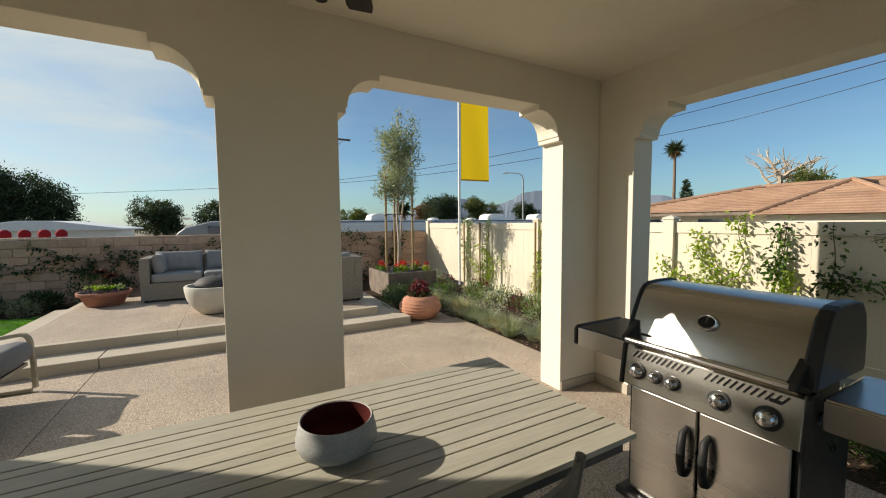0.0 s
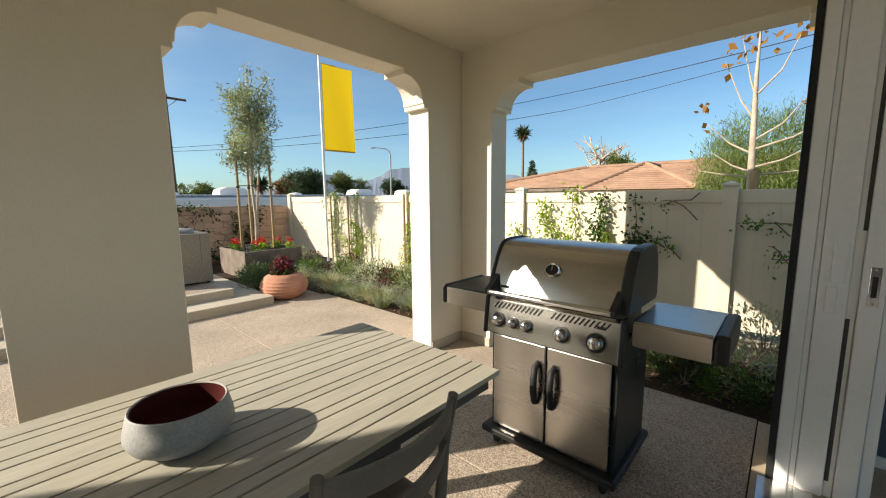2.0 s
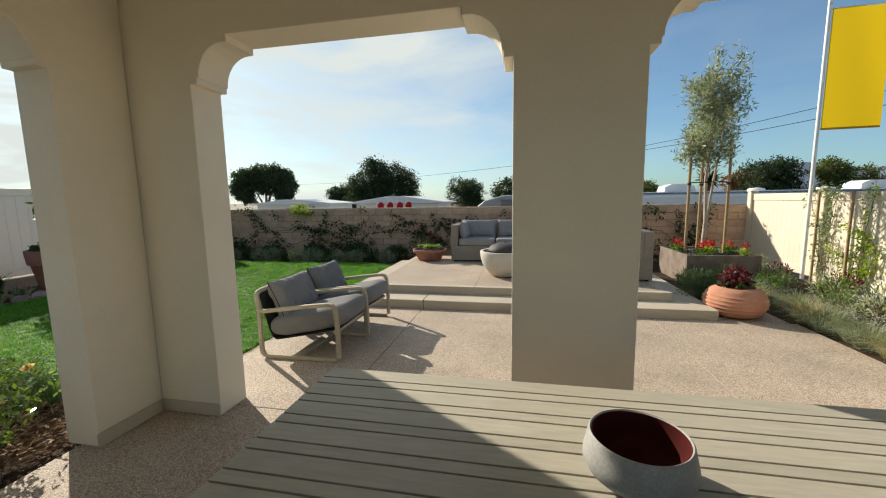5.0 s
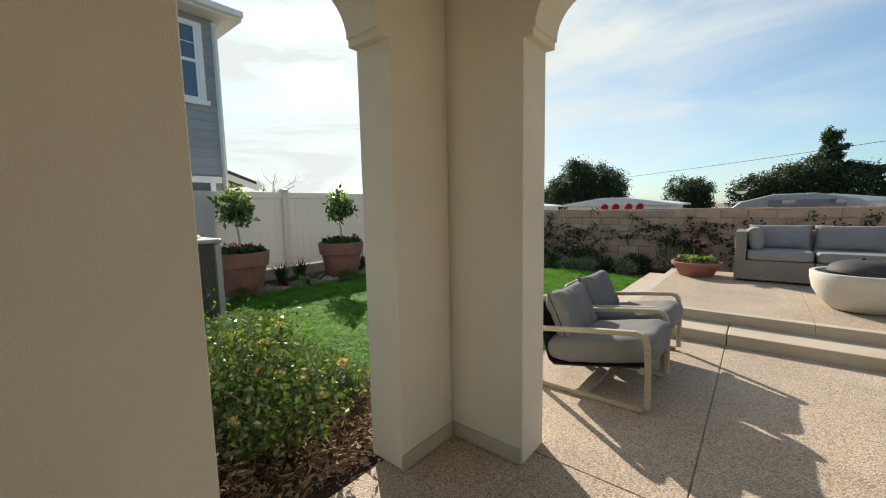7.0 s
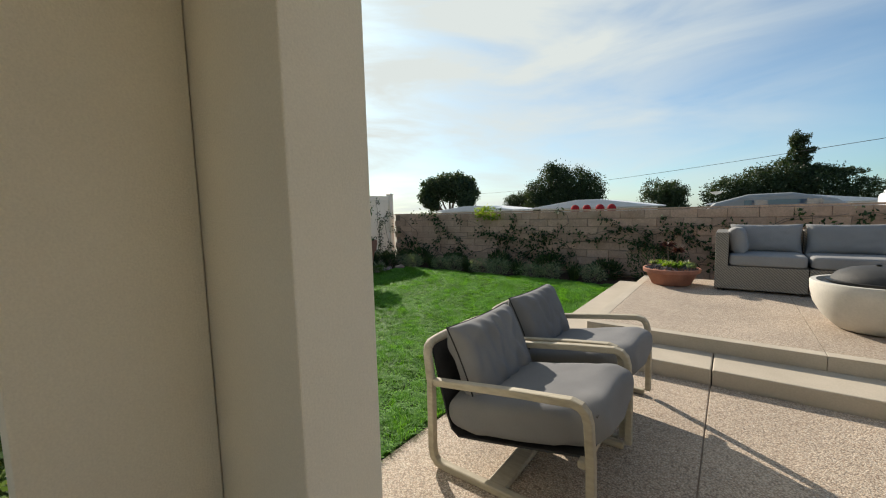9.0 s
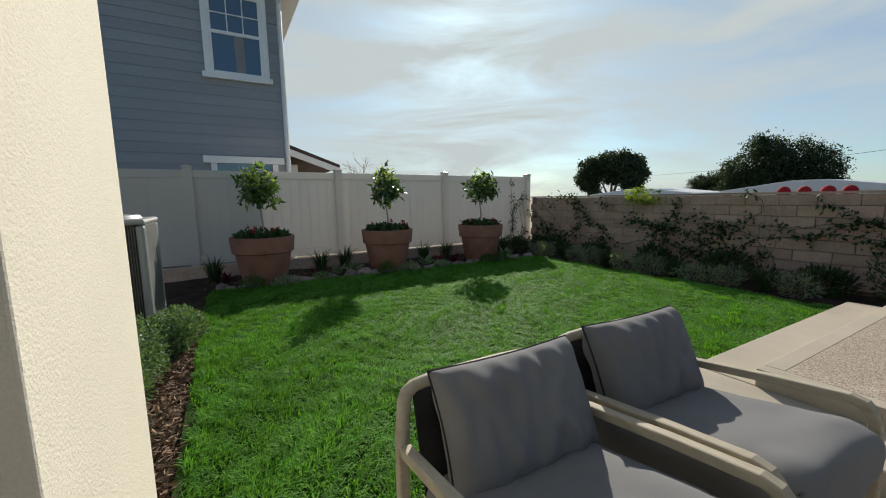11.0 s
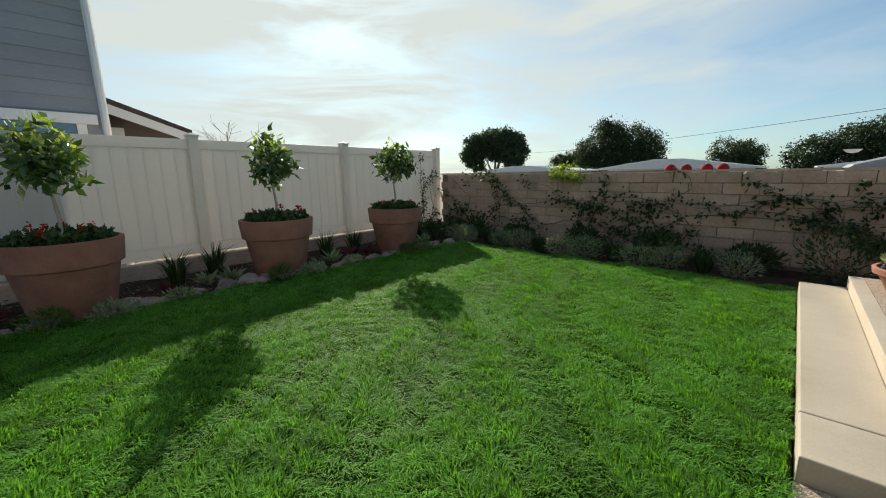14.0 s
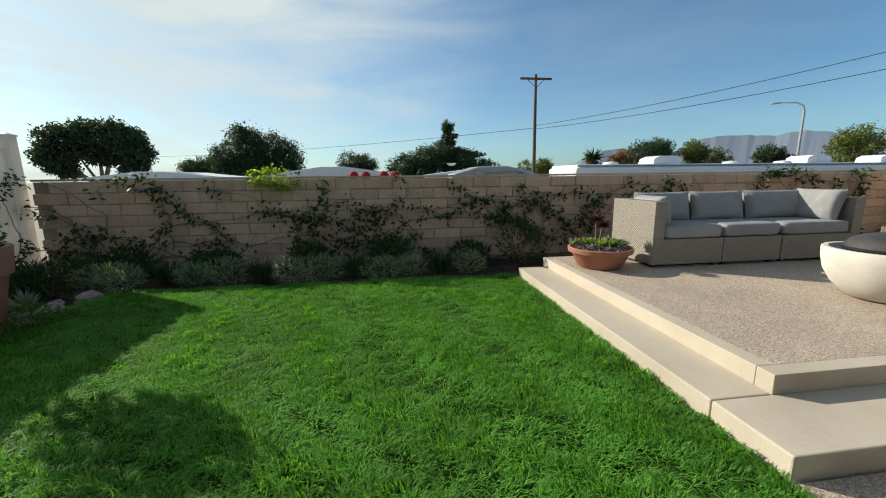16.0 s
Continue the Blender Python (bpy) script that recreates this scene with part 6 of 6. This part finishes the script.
far_tree(8.9, 0.9, 3.0, [(0, -0.1, 1.9, 0.7, 0.8, 0.9), (0.1, 0.3, 1.7, 0.6, 0.5, 0.75), (0, -0.7, 2.0, 0.7, 0.9, 1.0), (0, -1.6, 1.8, 0.7, 0.9, 0.9)], L_FEATHER, "dense feathery green shrub behind the fence", 0.17, 13000, 15, 0.06, "tree", True, 1.8, 0.1)
far_tree(35, 19.8, 5.2, [(0, 0, 4.6, 0.3, 0.3, 0.5), (0, 0, 3.8, 0.55, 0.5, 0.5), (0, 0, 3.0, 0.75, 0.7, 0.6)], L_FAR, "small dark conifer beside the palm", 0.25, 1200, 16, 0.1)


def palm(x, y, h, seed, crown=1.1):
    rng = np.random.default_rng(seed)
    t = thing("palm_tree", x, y, -0.09, "tall thin fan palm far down the street", "palm tree")
    part("trunk", Shape().tube([(0, 0, 0), (0.1, 0, h * 0.5), (0, 0, h - crown * 0.7)], [0.24, 0.17, 0.15], 9), M_BARK, t, smooth=True)
    n = 240
    d = rng.normal(size=(n, 3))
    d[:, 2] = d[:, 2] * 0.6 + 0.25
    part("frond_crown", quads("fronds", leaves(rng, np.zeros((n, 3)) + np.array([0, 0, h - crown * 0.75]), crown, 0.16, 0.1, 0.1, d), L_FAR), None, t)
    d = rng.normal(size=(120, 3)) * np.array([0.5, 0.5, 0.2]) + np.array([0, 0, -1])
    part("dry_skirt", quads("dead_fronds", leaves(rng, np.zeros((120, 3)) + np.array([0, 0, h - crown * 0.8]), crown * 0.9, 0.12, 0, 0.1, d), L_RUST), None, t, "dry hanging fronds")


palm(45, 26.8, 10.6, 1, 1.15)
palm(21.0, 50, 4.4, 2, 1.3)


def bare_tree(name, x, y, z, h, spread, seed, label, trunk, levels=4, material=None):
    rng = np.random.default_rng(seed)
    t = thing(name, x, y, z, label, "tree")
    s, ends = Shape(), []

    def grow(p, d, L, r, k):
        q = p + d * L
        mid = p + d * L * 0.5 + rng.normal(size=3) * L * 0.05
        s.tube([p, mid, q], [r, r * 0.8, r * 0.6], 6 if k < 2 else 4)
        if k == levels:
            ends.append(q)
            return
        for _ in range(3 if k else 5):
            e = d + rng.normal(size=3) * spread
            e[2] = abs(e[2]) * 0.8 + 0.12
            grow(p + d * L * rng.uniform(0.5, 1.0), e / np.linalg.norm(e), L * rng.uniform(0.55, 0.8), r * 0.55, k + 1)

    grow(np.zeros(3), np.array([0.02, 0, 1.0]), h * 0.38, trunk, 0)
    part("branch_work", s, material or M_PALEBARK, t)
    return t, np.array(ends), rng


bare_tree("bare_tree", 23, 8.9, -0.09, 6.2, 0.6, 41, "leafless pale tree behind the tiled house", 0.26)
bare_tree("bare_tree", -13.5, 7.0, -0.09, 3.6, 0.55, 42, "thin leafless tree beyond the tall fence", 0.05)
# the young sycamore just behind the fence, with its last leaves
syc, ends, rng = thing("sycamore_sapling", 5.6, 0.62, -0.09, "young bare sycamore with a few orange leaves", "tree"), [], np.random.default_rng(43)
part("trunk", Shape().tube([(0, 0, 0), (0.0, 0.02, 1.5), (0.01, 0.04, 2.1), (0.0, 0.06, 2.8), (0.02, 0.06, 3.3)], [0.045, 0.04, 0.032, 0.02, 0.009], 8), M_PALEBARK, syc, smooth=True)
part("tree_guard", Shape().lathe([(0.047, 0.3), (0.054, 0.3), (0.05, 1.75), (0.045, 1.75)], 10), M_STAKE, syc, "orange-brown trunk wrap")
for z, dy, dz, dx in ((1.75, 0.42, 0.25, 0.05), (1.8, -0.45, 0.2, 0), (1.95, 0.5, 0.4, 0.1), (2.1, -0.4, 0.45, 0.05), (2.3, 0.35, 0.7, 0), (2.5, 0.22, 0.75, 0.1), (2.6, -0.3, 0.6, 0), (1.7, 0.55, 0.1, 0.1), (2.0, -0.6, 0.3, 0), (1.72, -0.5, 0.05, 0.1)):
    p = [(0, 0.03, z), (dx * 0.5, dy * 0.5, z + dz * 0.35), (dx, dy, z + dz)]
    part("branch", Shape().tube(p, [0.013, 0.009, 0.003], 6), M_PALEBARK, syc)
    ends.append(p[2])
ends += [(0.02, 0.05, 3.28), (0.0, 0.12, 3.1), (0, -0.1, 3.15), (0.05, 0.55, 2.6), (0.02, 0.65, 2.1)]
for e in ends:
    n = int(rng.integers(1, 5)) if e[2] < 2.5 else int(rng.integers(4, 10))
    if e[2] < 2.05:
        continue
    for q in np.array(e) + rng.normal(size=(n, 3)) * 0.06:
        part("leaf", quads("leaf", leaves(rng, q[None, :], 0.095, 0.068, -0.2), L_AUTUMN), None, syc, "curled orange leaf")

# neighbour's house with lap siding
house = thing("neighbour_house", -12.5, 1.2, -0.09, "two-storey blue-grey sided house with white trim", "house")
HX, HY = 2.55, 3.2
part("wall", Shape().box(-2.4, -6.0, 0, HX - 0.03, HY - 0.03, 5.35), M_SIDING, house)
board = Shape().prism([(0, 0), (0.022, 0), (0.008, 0.19), (0, 0.19)], -6.0, HY, "y").mesh("siding_board", M_SIDING)
for k in range(29):
    piece("siding_board", board, house, pose(HX - 0.03, 0, 0.02 + k * 0.183))
part("corner_trim", Shape().box(HX - 0.13, HY - 0.06, 0, HX + 0.015, HY + 0.03, 5.3), M_WHITE, house, "white corner board", bevel=0.006)
part("downspout", Shape().tube([(HX + 0.06, HY - 0.02, 0), (HX + 0.06, HY - 0.02, 5.15), (HX + 0.18, HY + 0.05, 5.3)], 0.035, 10), M_WHITE, house, "white downspout")
part("eave", Shape().box(-2.9, -6.4, 5.35, HX + 0.36, HY + 0.4, 5.5), M_WHITE, house, "white boxed eave", bevel=0.01)
part("gutter", Shape().box(HX + 0.3605, -6.4, 5.4, HX + 0.46, HY + 0.4, 5.52), M_WHITE, house, "white gutter", bevel=0.015)
roof = Shape().prism([(-2.95, 5.5), (HX + 0.4, 5.5), (-0.2, 6.9)], -6.4, HY + 0.4, "y")
part("roof", roof, M_DARKROOF, house, "dark tiled roof")
for y0, y1, z0, z1, name in ((1.84, 2.94, 3.61, 5.2, "window"),):
    win = part(name, Shape().box(HX + 0.002, y0, z0 + 0.1, HX + 0.03, y0 + 0.1, z1).box(HX + 0.002, y1 - 0.1, z0 + 0.1, HX + 0.03, y1, z1).box(HX + 0.002, y0 + 0.1005, z1 - 0.1, HX + 0.03, y1 - 0.1005, z1), M_WHITE, house, "white sash window", bevel=0.004)
    part("sill", Shape().box(HX + 0.002, y0 - 0.05, z0, HX + 0.07, y1 + 0.05, z0 + 0.0995), M_WHITE, win, "white sill", bevel=0.006)
    part("glass", Shape().box(HX - 0.005, y0 + 0.1, z0 + 0.1, HX + 0.004, y1 - 0.1, z1 - 0.1), M_GLASS, win, "dark reflecting glass")
    part("curtain", Shape().box(HX + 0.0042, y0 + 0.52, z0 + 0.15, HX + 0.0044, y0 + 0.68, 4.42), M_CUSHION2, win, "pale curtain edge behind the glass")
    part("sash", Shape().box(HX + 0.0045, y0 + 0.1005, 4.42, HX + 0.026, y1 - 0.1005, 4.48).box(HX + 0.0045, y0 + 0.1005, z0 + 0.1, HX + 0.022, y0 + 0.15, z1 - 0.1).box(HX + 0.0045, y1 - 0.15, z0 + 0.1, HX + 0.022, y1 - 0.1005, z1 - 0.1)
         .box(HX + 0.0045, y0 + 0.151, z0 + 0.1, HX + 0.022, y1 - 0.151, z0 + 0.15), M_WHITE, win, "white meeting rail and stiles")
    for u in (1, 2):
        yy = y0 + 0.15 + (y1 - y0 - 0.3) * u / 3
        part("glazing_bar", Shape().box(HX + 0.0046, yy - 0.009, 4.481, HX + 0.018, yy + 0.009, z1 - 0.1), M_WHITE, win)
    part("glazing_bar", Shape().box(HX + 0.0046, y0 + 0.151, 4.78, HX + 0.0175, y1 - 0.151, 4.798), M_WHITE, win)
low = part("window", Shape().box(HX + 0.002, 1.68, 2.06, HX + 0.06, 3.1, 2.19).box(HX + 0.002, 1.8, 1.0, HX + 0.03, 1.9, 2.0595).box(HX + 0.002, 2.88, 1.0, HX + 0.03, 2.98, 2.0595), M_WHITE, house, "white trimmed lower window", bevel=0.004)
part("glass", Shape().box(HX - 0.005, 1.9005, 1.0, HX + 0.004, 2.8795, 2.0595), M_GLASS, low, "dark reflecting glass")
part("wall_vent", Shape().prism([(HX - 0.005, 2.6), (HX + 0.09, 2.6), (HX + 0.1, 2.68), (HX - 0.005, 2.73)], -0.3, -0.12), M_AC, house, "small grey dryer vent", bevel=0.006)
low2 = part("window", Shape().box(HX + 0.002, -2.1, 2.06, HX + 0.06, -0.48, 2.19).box(HX + 0.002, -1.98, 1.0, HX + 0.03, -1.88, 2.0595).box(HX + 0.002, -0.7, 1.0, HX + 0.03, -0.6, 2.0595), M_WHITE, house, "white trimmed lower window", bevel=0.004)
part("glass", Shape().box(HX - 0.005, -1.8795, 1.0, HX + 0.004, -0.7005, 2.0595), M_GLASS, low2, "dark reflecting glass")
far_house = thing("far_house", -15.0, 3.0, -0.09, "white gabled house with dark roof edge", "house")
part("wall", Shape().box(-4, -6, 0, 2.4, 2.0, 2.3), M_WHITE, far_house)
part("roof", Shape().prism([(-6, 3.6), (-1.0, 3.75), (3.0, 2.28), (3.0, 2.18), (-1.0, 3.6), (-6, 3.45)], -4.0, 3.0, "x"), M_DARKROOF, far_house, "dark tile roof edge")
part("fascia", Shape().prism([(-1.0, 3.6), (3.02, 2.18), (3.02, 2.02), (-1.0, 3.42)], 3.001, 3.04, "x"), M_WHITE, far_house, "white fascia board")

# tiled house behind the sunny fence
tile = thing("tiled_house", 17.0, 4.2, -0.09, "low stucco house with a tan tiled hip roof", "house")
part("wall", Shape().box(-2.7, -7.5, 0, 4.5, 6.6, 1.8), M_STUCCO, tile)
part("fascia", Shape().box(-3.2, -8.0, 1.72, 5.0, 7.0, 1.84), M_BOX, tile, "brown eave board")
for x in (-2.4,):
    for y in (4.2, 2.4, 0.2):
        part("window", Shape().box(-2.72, y, 0.9, -2.69, y + 1.2, 1.6), M_GLASS, tile, "dark window")
rows = Shape()
x0, x1, y0, y1 = -3.25, 5.05, -8.05, 7.05
for k in range(15):
    a, b_ = k / 15, (k + 1) / 15
    z0, z1 = 1.85 + 0.93 * a + 0.03, 1.85 + 0.93 * b_
    q = 3.9
    ring0 = [(x0 + q * a, y0 + q * a), (x1 - q * a, y0 + q * a), (x1 - q * a, y1 - q * a), (x0 + q * a, y1 - q * a)]
    ring1 = [(x0 + q * b_, y0 + q * b_), (x1 - q * b_, y0 + q * b_), (x1 - q * b_, y1 - q * b_), (x0 + q * b_, y1 - q * b_)]
    for i in range(4):
        j = (i + 1) % 4
        rows.add([(*ring0[i], z0 - 0.03), (*ring0[j], z0 - 0.03), (*ring0[j], z0), (*ring0[i], z0), (*ring1[j], z1), (*ring1[i], z1)], [(0, 1, 2, 3), (3, 2, 4, 5)])
roof_ob = tagged(part("roof", rows, M_ROOF, tile, "tan clay tile courses"), "", "", "", "stuff")
ridge = Shape()
for (ax, ay), (bx, by) in (((x0, y0), (x0 + 3.9, y0 + 3.9)), ((x0, y1), (x0 + 3.9, y1 - 3.9)), ((x1, y0), (x1 - 3.9, y0 + 3.9)), ((x1, y1), (x1 - 3.9, y1 - 3.9))):
    ridge.tube([(ax, ay, 1.88), (bx, by, 2.81)], 0.09, 8)
ridge.tube([(x0 + 4.1, y0 + 3.9, 2.81), (x0 + 4.1, y1 - 3.9, 2.81)], 0.1, 8)
part("ridge_cap", ridge, M_ROOF, roof_ob, "rounded ridge tiles")

# its hipped wing towards the garden
part("wall", Shape().box(-3.7, -1.6, 0, -2.71, 1.25, 1.7), M_STUCCO, tile)
wing, n = Shape(), 13
for k in range(n):
    a, b_ = k / n, (k + 1) / n
    z0, z1 = 1.72 + 0.95 * a + 0.025, 1.72 + 0.95 * b_
    e0, e1 = [(-4.0 + 2.5 * f, -1.9 + 2.03 * f, 1.5 - 1.37 * f) for f in (a, b_)]
    for p0, p1, q0, q1 in (((e0[0], e0[1]), (e0[0], e0[2]), (e1[0], e1[1]), (e1[0], e1[2])), ((e0[0], e0[2]), (1.0, e0[2]), (e1[0], e1[2]), (1.0, e1[2])), ((1.0, e0[1]), (e0[0], e0[1]), (1.0, e1[1]), (e1[0], e1[1]))):
        wing.add([(*p0, z0 - 0.028), (*p1, z0 - 0.028), (*p1, z0), (*p0, z0), (*q1, z1), (*q0, z1)], [(0, 1, 2, 3), (3, 2, 4, 5)])
wing_ob = tagged(part("roof", wing, M_ROOF, tile, "tan tiled hip of the wing"), "", "", "", "stuff")
part("ridge_cap", Shape().tube([(-4.0, -1.9, 1.75), (-1.5, 0.13, 2.7)], 0.07, 8).tube([(-4.0, 1.5, 1.75), (-1.5, 0.13, 2.7)], 0.07, 8).tube([(-1.5, 0.13, 2.7), (1.0, 0.13, 2.7)], 0.07, 8), M_ROOF, wing_ob, "rounded ridge tiles")

# vehicles and roofs beyond the block wall
rv = thing("motorhome", 10.5, 17.8, -0.09, "long white motorhome with roof vents", "vehicle")
part("body", Shape().box(-8.2, -0.7, 0.45, 8.5, 1.7, 1.62), M_RV, rv, "white side panels", bevel=0.12)
part("roof", Shape().box(-8.1, -0.6, 1.6205, 8.4, 1.6, 1.7), M_RV, rv, "white ribbed roof", bevel=0.04)
part("roof_rail", Shape().tube([(-8.1, -0.62, 1.66), (8.4, -0.62, 1.66)], 0.03, 8), M_CHROME, rv)
part("stripe", Shape().box(-8.0, -0.706, 1.1, 8.4, -0.701, 1.2), M_AC, rv, "grey side stripe")
for x in (-4.2, 2.5, 6.0):
    part("roof_vent", Shape().prism([(-0.6, 1.7), (0.6, 1.7), (0.5, 1.95), (0.3, 2.02), (-0.3, 2.02), (-0.52, 1.93)], 0.0, 0.9).box(-0.58, -0.02, 1.72, 0.0, 0.0, 1.9), M_RV, rv, "white air conditioner cover", bevel=0.03).location.x = x
for x in (-6.5, -1.5, 0.8):
    part("roof_hatch", Shape().lathe([(0, 1.7), (0.3, 1.7), (0.26, 1.78), (0, 1.82)], 16), M_RV, rv, smooth=True).location.x = x
for x in (-6.0, 5.0, 6.1):
    w = part("wheel", Shape().lathe([(0, -0.12), (0.36, -0.12), (0.42, -0.08), (0.42, 0.08), (0.36, 0.12), (0, 0.12)], 24), M_RUBBER, rv, "black tyre", smooth=True)
    w.matrix_basis = pose(x, -0.62, 0.42, 90, 0, 0)
camper = thing("camper_van", -0.3, 19.5, -0.09, "silver camper with a rounded roof and dish", "vehicle")
part("body", Shape().prism([(-1.7, 0.4), (2.0, 0.4), (2.0, 1.25), (1.6, 1.5), (0.6, 1.72), (-0.5, 1.7), (-1.4, 1.45), (-1.7, 1.2)], -0.9, 0.9), M_AC, camper, "silver grey body", bevel=0.1)
part("windscreen", Shape().box(-0.6, -0.93, 1.2, 1.3, -0.905, 1.5), M_GLASS, camper, "dark side window")
part("dish", Shape().lathe([(0, 1.75), (0.12, 1.78), (0.2, 1.86), (0.19, 1.86), (0, 1.8)], 16), M_WHITE, camper, "white dish", smooth=True).location.x = -1.4
for x in (-1.0, 1.3):
    part("wheel", Shape().lathe([(0, -0.1), (0.33, -0.1), (0.38, 0), (0.33, 0.1), (0, 0.1)], 20), M_RUBBER, camper, "black tyre", smooth=True).matrix_basis = pose(x, -0.85, 0.38, 90, 0, 0)
for x, y, w, rise, lab in ((-6.2, 21, 4.4, 0.3, "pale low-pitched carport roof beyond the wall"), (-14.0, 24, 5.0, 0.25, "long pale mobile-home roof beyond the wall"), (0.8, 27, 5.5, 0.3, "grey-white mobile-home roof beyond the wall")):
    hs = thing("mobile_home", x, y, -0.09, lab, "house")
    part("wall", Shape().box(-w / 2, -1.6, 0, w / 2, 1.6, 1.38), M_WHITE, hs)
    part("roof", Shape().prism([(-w / 2 - 0.3, 1.385), (w / 2 + 0.3, 1.385), (w / 2 + 0.3, 1.45), (w * 0.1, 1.45 + rise), (-w * 0.1, 1.45 + rise), (-w / 2 - 0.3, 1.45)], -1.9, 1.9), M_RV, hs, "pale metal roof", bevel=0.02)
    part("window", Shape().box(-0.5, -1.625, 0.7, 0.5, -1.602, 1.15), M_GLASS, hs, "dark window")
for dx, dy in ((0.0, 0.0), (0.27, 0.25), (0.72, 0.0), (0.99, 0.2)):
    u = thing("garden_umbrella", -5.0 + dx, 13.85 + dy, -0.09, "small round red parasol behind the wall", "parasol", 0, "red parasols beyond the wall")
    part("canopy", Shape().lathe([(0.11, 1.28), (0.125, 1.34), (0.12, 1.4), (0.085, 1.455), (0.035, 1.48), (0, 1.485)], 14), M_REDCLOTH, u, "red canopy", smooth=True)
    part("pole", Shape().tube([(0, 0, 0), (0, 0, 1.47)], 0.015, 8), M_WHITE, u)

# poles and cables
up = thing("utility_pole", 9.35, 39.4, -0.09, "brown wooden utility pole with one crossarm", "utility pole")
part("pole", Shape().tube([(0, 0, 0), (-0.1, 0, 10.3)], [0.17, 0.12], 10), M_POLE, up, smooth=True)
arm = part("crossarm", Shape().box(-1.55, -0.07, 9.85, 1.4, 0.07, 10.02), M_POLE, up, "brown crossarm")
for x in (-1.45, -0.9, -0.4, 0.35, 0.85, 1.3):
    part("insulator", Shape().lathe([(0, 10.02), (0.05, 10.02), (0.06, 10.12), (0.03, 10.2), (0, 10.21)], 10), M_BLACK, arm)
part("brace", Shape().tube([(-0.8, 0.08, 9.85), (0, 0.1, 9.2), (0.7, 0.08, 9.85)], 0.03, 6), M_POLE, up)


def cable(p0, p1, sag, r=0.02):
    pts = [Vector(p0).lerp(Vector(p1), k / 24) - Vector((0, 0, sag * 4 * (k / 24) * (1 - k / 24))) for k in range(25)]
    t = thing("cable", p0[0], p0[1], p0[2], "thin black overhead cable", "cable", 0, "overhead cables")
    part("wire", Shape().tube([p - Vector(p0) for p in pts], r, 5), M_WIRE, t)


cable((9.35, 39.4, 5.8), (29.0, 14.0, 9.2), 0.6)
cable((9.35, 39.4, 5.5), (30.0, 14.0, 8.2), 0.6)
cable((29.0, 14.0, 9.2), (13.0, -14.0, 6.4), 0.35, 0.022)
cable((30.0, 14.0, 8.2), (13.0, -15.0, 7.0), 0.35, 0.016)
cable((9.35, 39.4, 5.6), (-60, 90, 6.0), 0.8)
lp = thing("street_lamp", 22.4, 26.6, -0.09, "grey street lamp on a curved arm", "street lamp")
part("pole", Shape().tube([(0, 0, 0), (0, 0, 5.2), (-0.06, 0.05, 5.55), (-0.3, 0.25, 5.78), (-0.9, 0.8, 5.86)], [0.085, 0.065, 0.05, 0.04, 0.035], 10), M_AC, lp, smooth=True)
part("head", Shape().pillow(pose(-1.1, 0.98, 5.86, 0, 0, -42), 0.55, 0.18, 0.12, 0.6, 10, 0), M_AC, lp, "grey lamp head", smooth=True)


def ridge_line(name, dist, a0, a1, h, seed, material, label):
    s = Shape()
    n = 90
    vs = []
    for k in range(n + 1):
        a = radians(a0 + (a1 - a0) * k / n)
        x, y = math.sin(a) * dist, math.cos(a) * dist
        f = math.sin(math.pi * k / n) ** 1.1
        top = h * f * (0.62 + 0.4 * noise.noise((k * 0.08 + seed, seed, 0)) + 0.05 * noise.noise((k * 0.5, seed, 2)))
        vs += [(x, y, -2), (x * 1.05, y * 1.05, max(0.5, top)), (x * 1.5, y * 1.5, -2)]
    s.add(vs, [f for k in range(n) for f in ((3 * k, 3 * k + 3, 3 * k + 4, 3 * k + 1), (3 * k + 1, 3 * k + 4, 3 * k + 5, 3 * k + 2))])
    tagged(part(name, s, material, None), label, "hills", "", "structure")


ridge_line("backdrop_hills", 640, 18, 72, 84, 3.0, M_HILL, "hazy blue mountain range on the horizon")
ridge_line("backdrop_hills", 300, 62, 104, 36, 8.0, M_HILL_NEAR, "dry brown hill beyond the rooftops")


# ---- wall blocks, last ----
def block_mesh(length):
    return Shape().box(-length / 2, -0.06, 0, length / 2, 0.06, 0.147)


rng = random.Random(5)
bmesh_full = block_mesh(0.4)
variants = []
for k in range(5):
    b = bmesh.new()
    me = bmesh_full.mesh("block", M_BLOCK)
    b.from_mesh(me)
    bmesh.ops.bevel(b, geom=list(b.edges), offset=0.006, segments=1, affect="EDGES")
    for v in b.verts:
        v.co += Vector((rng.uniform(-1, 1), rng.uniform(-1, 1), rng.uniform(-1, 1))) * 0.003
    b.to_mesh(me)
    b.free()
    variants.append(me)
for row in range(8):
    x = -8.78 + (0.203 if row % 2 else 0.0)
    while x < 4.8:
        piece("block", variants[rng.randrange(5)], block_wall, pose(x + 0.2, 10.045 + rng.uniform(-0.004, 0.004), 0.005 + row * 0.1525))
        x += 0.406
for k in range(9):
    cap = Shape().box(-0.74, -0.075, 0, 0.74, 0.075, 0.03).mesh("cap", M_BLOCK)
    piece("cap", cap, block_wall, pose(-8.04 + k * 1.487, 10.07, 1.226))
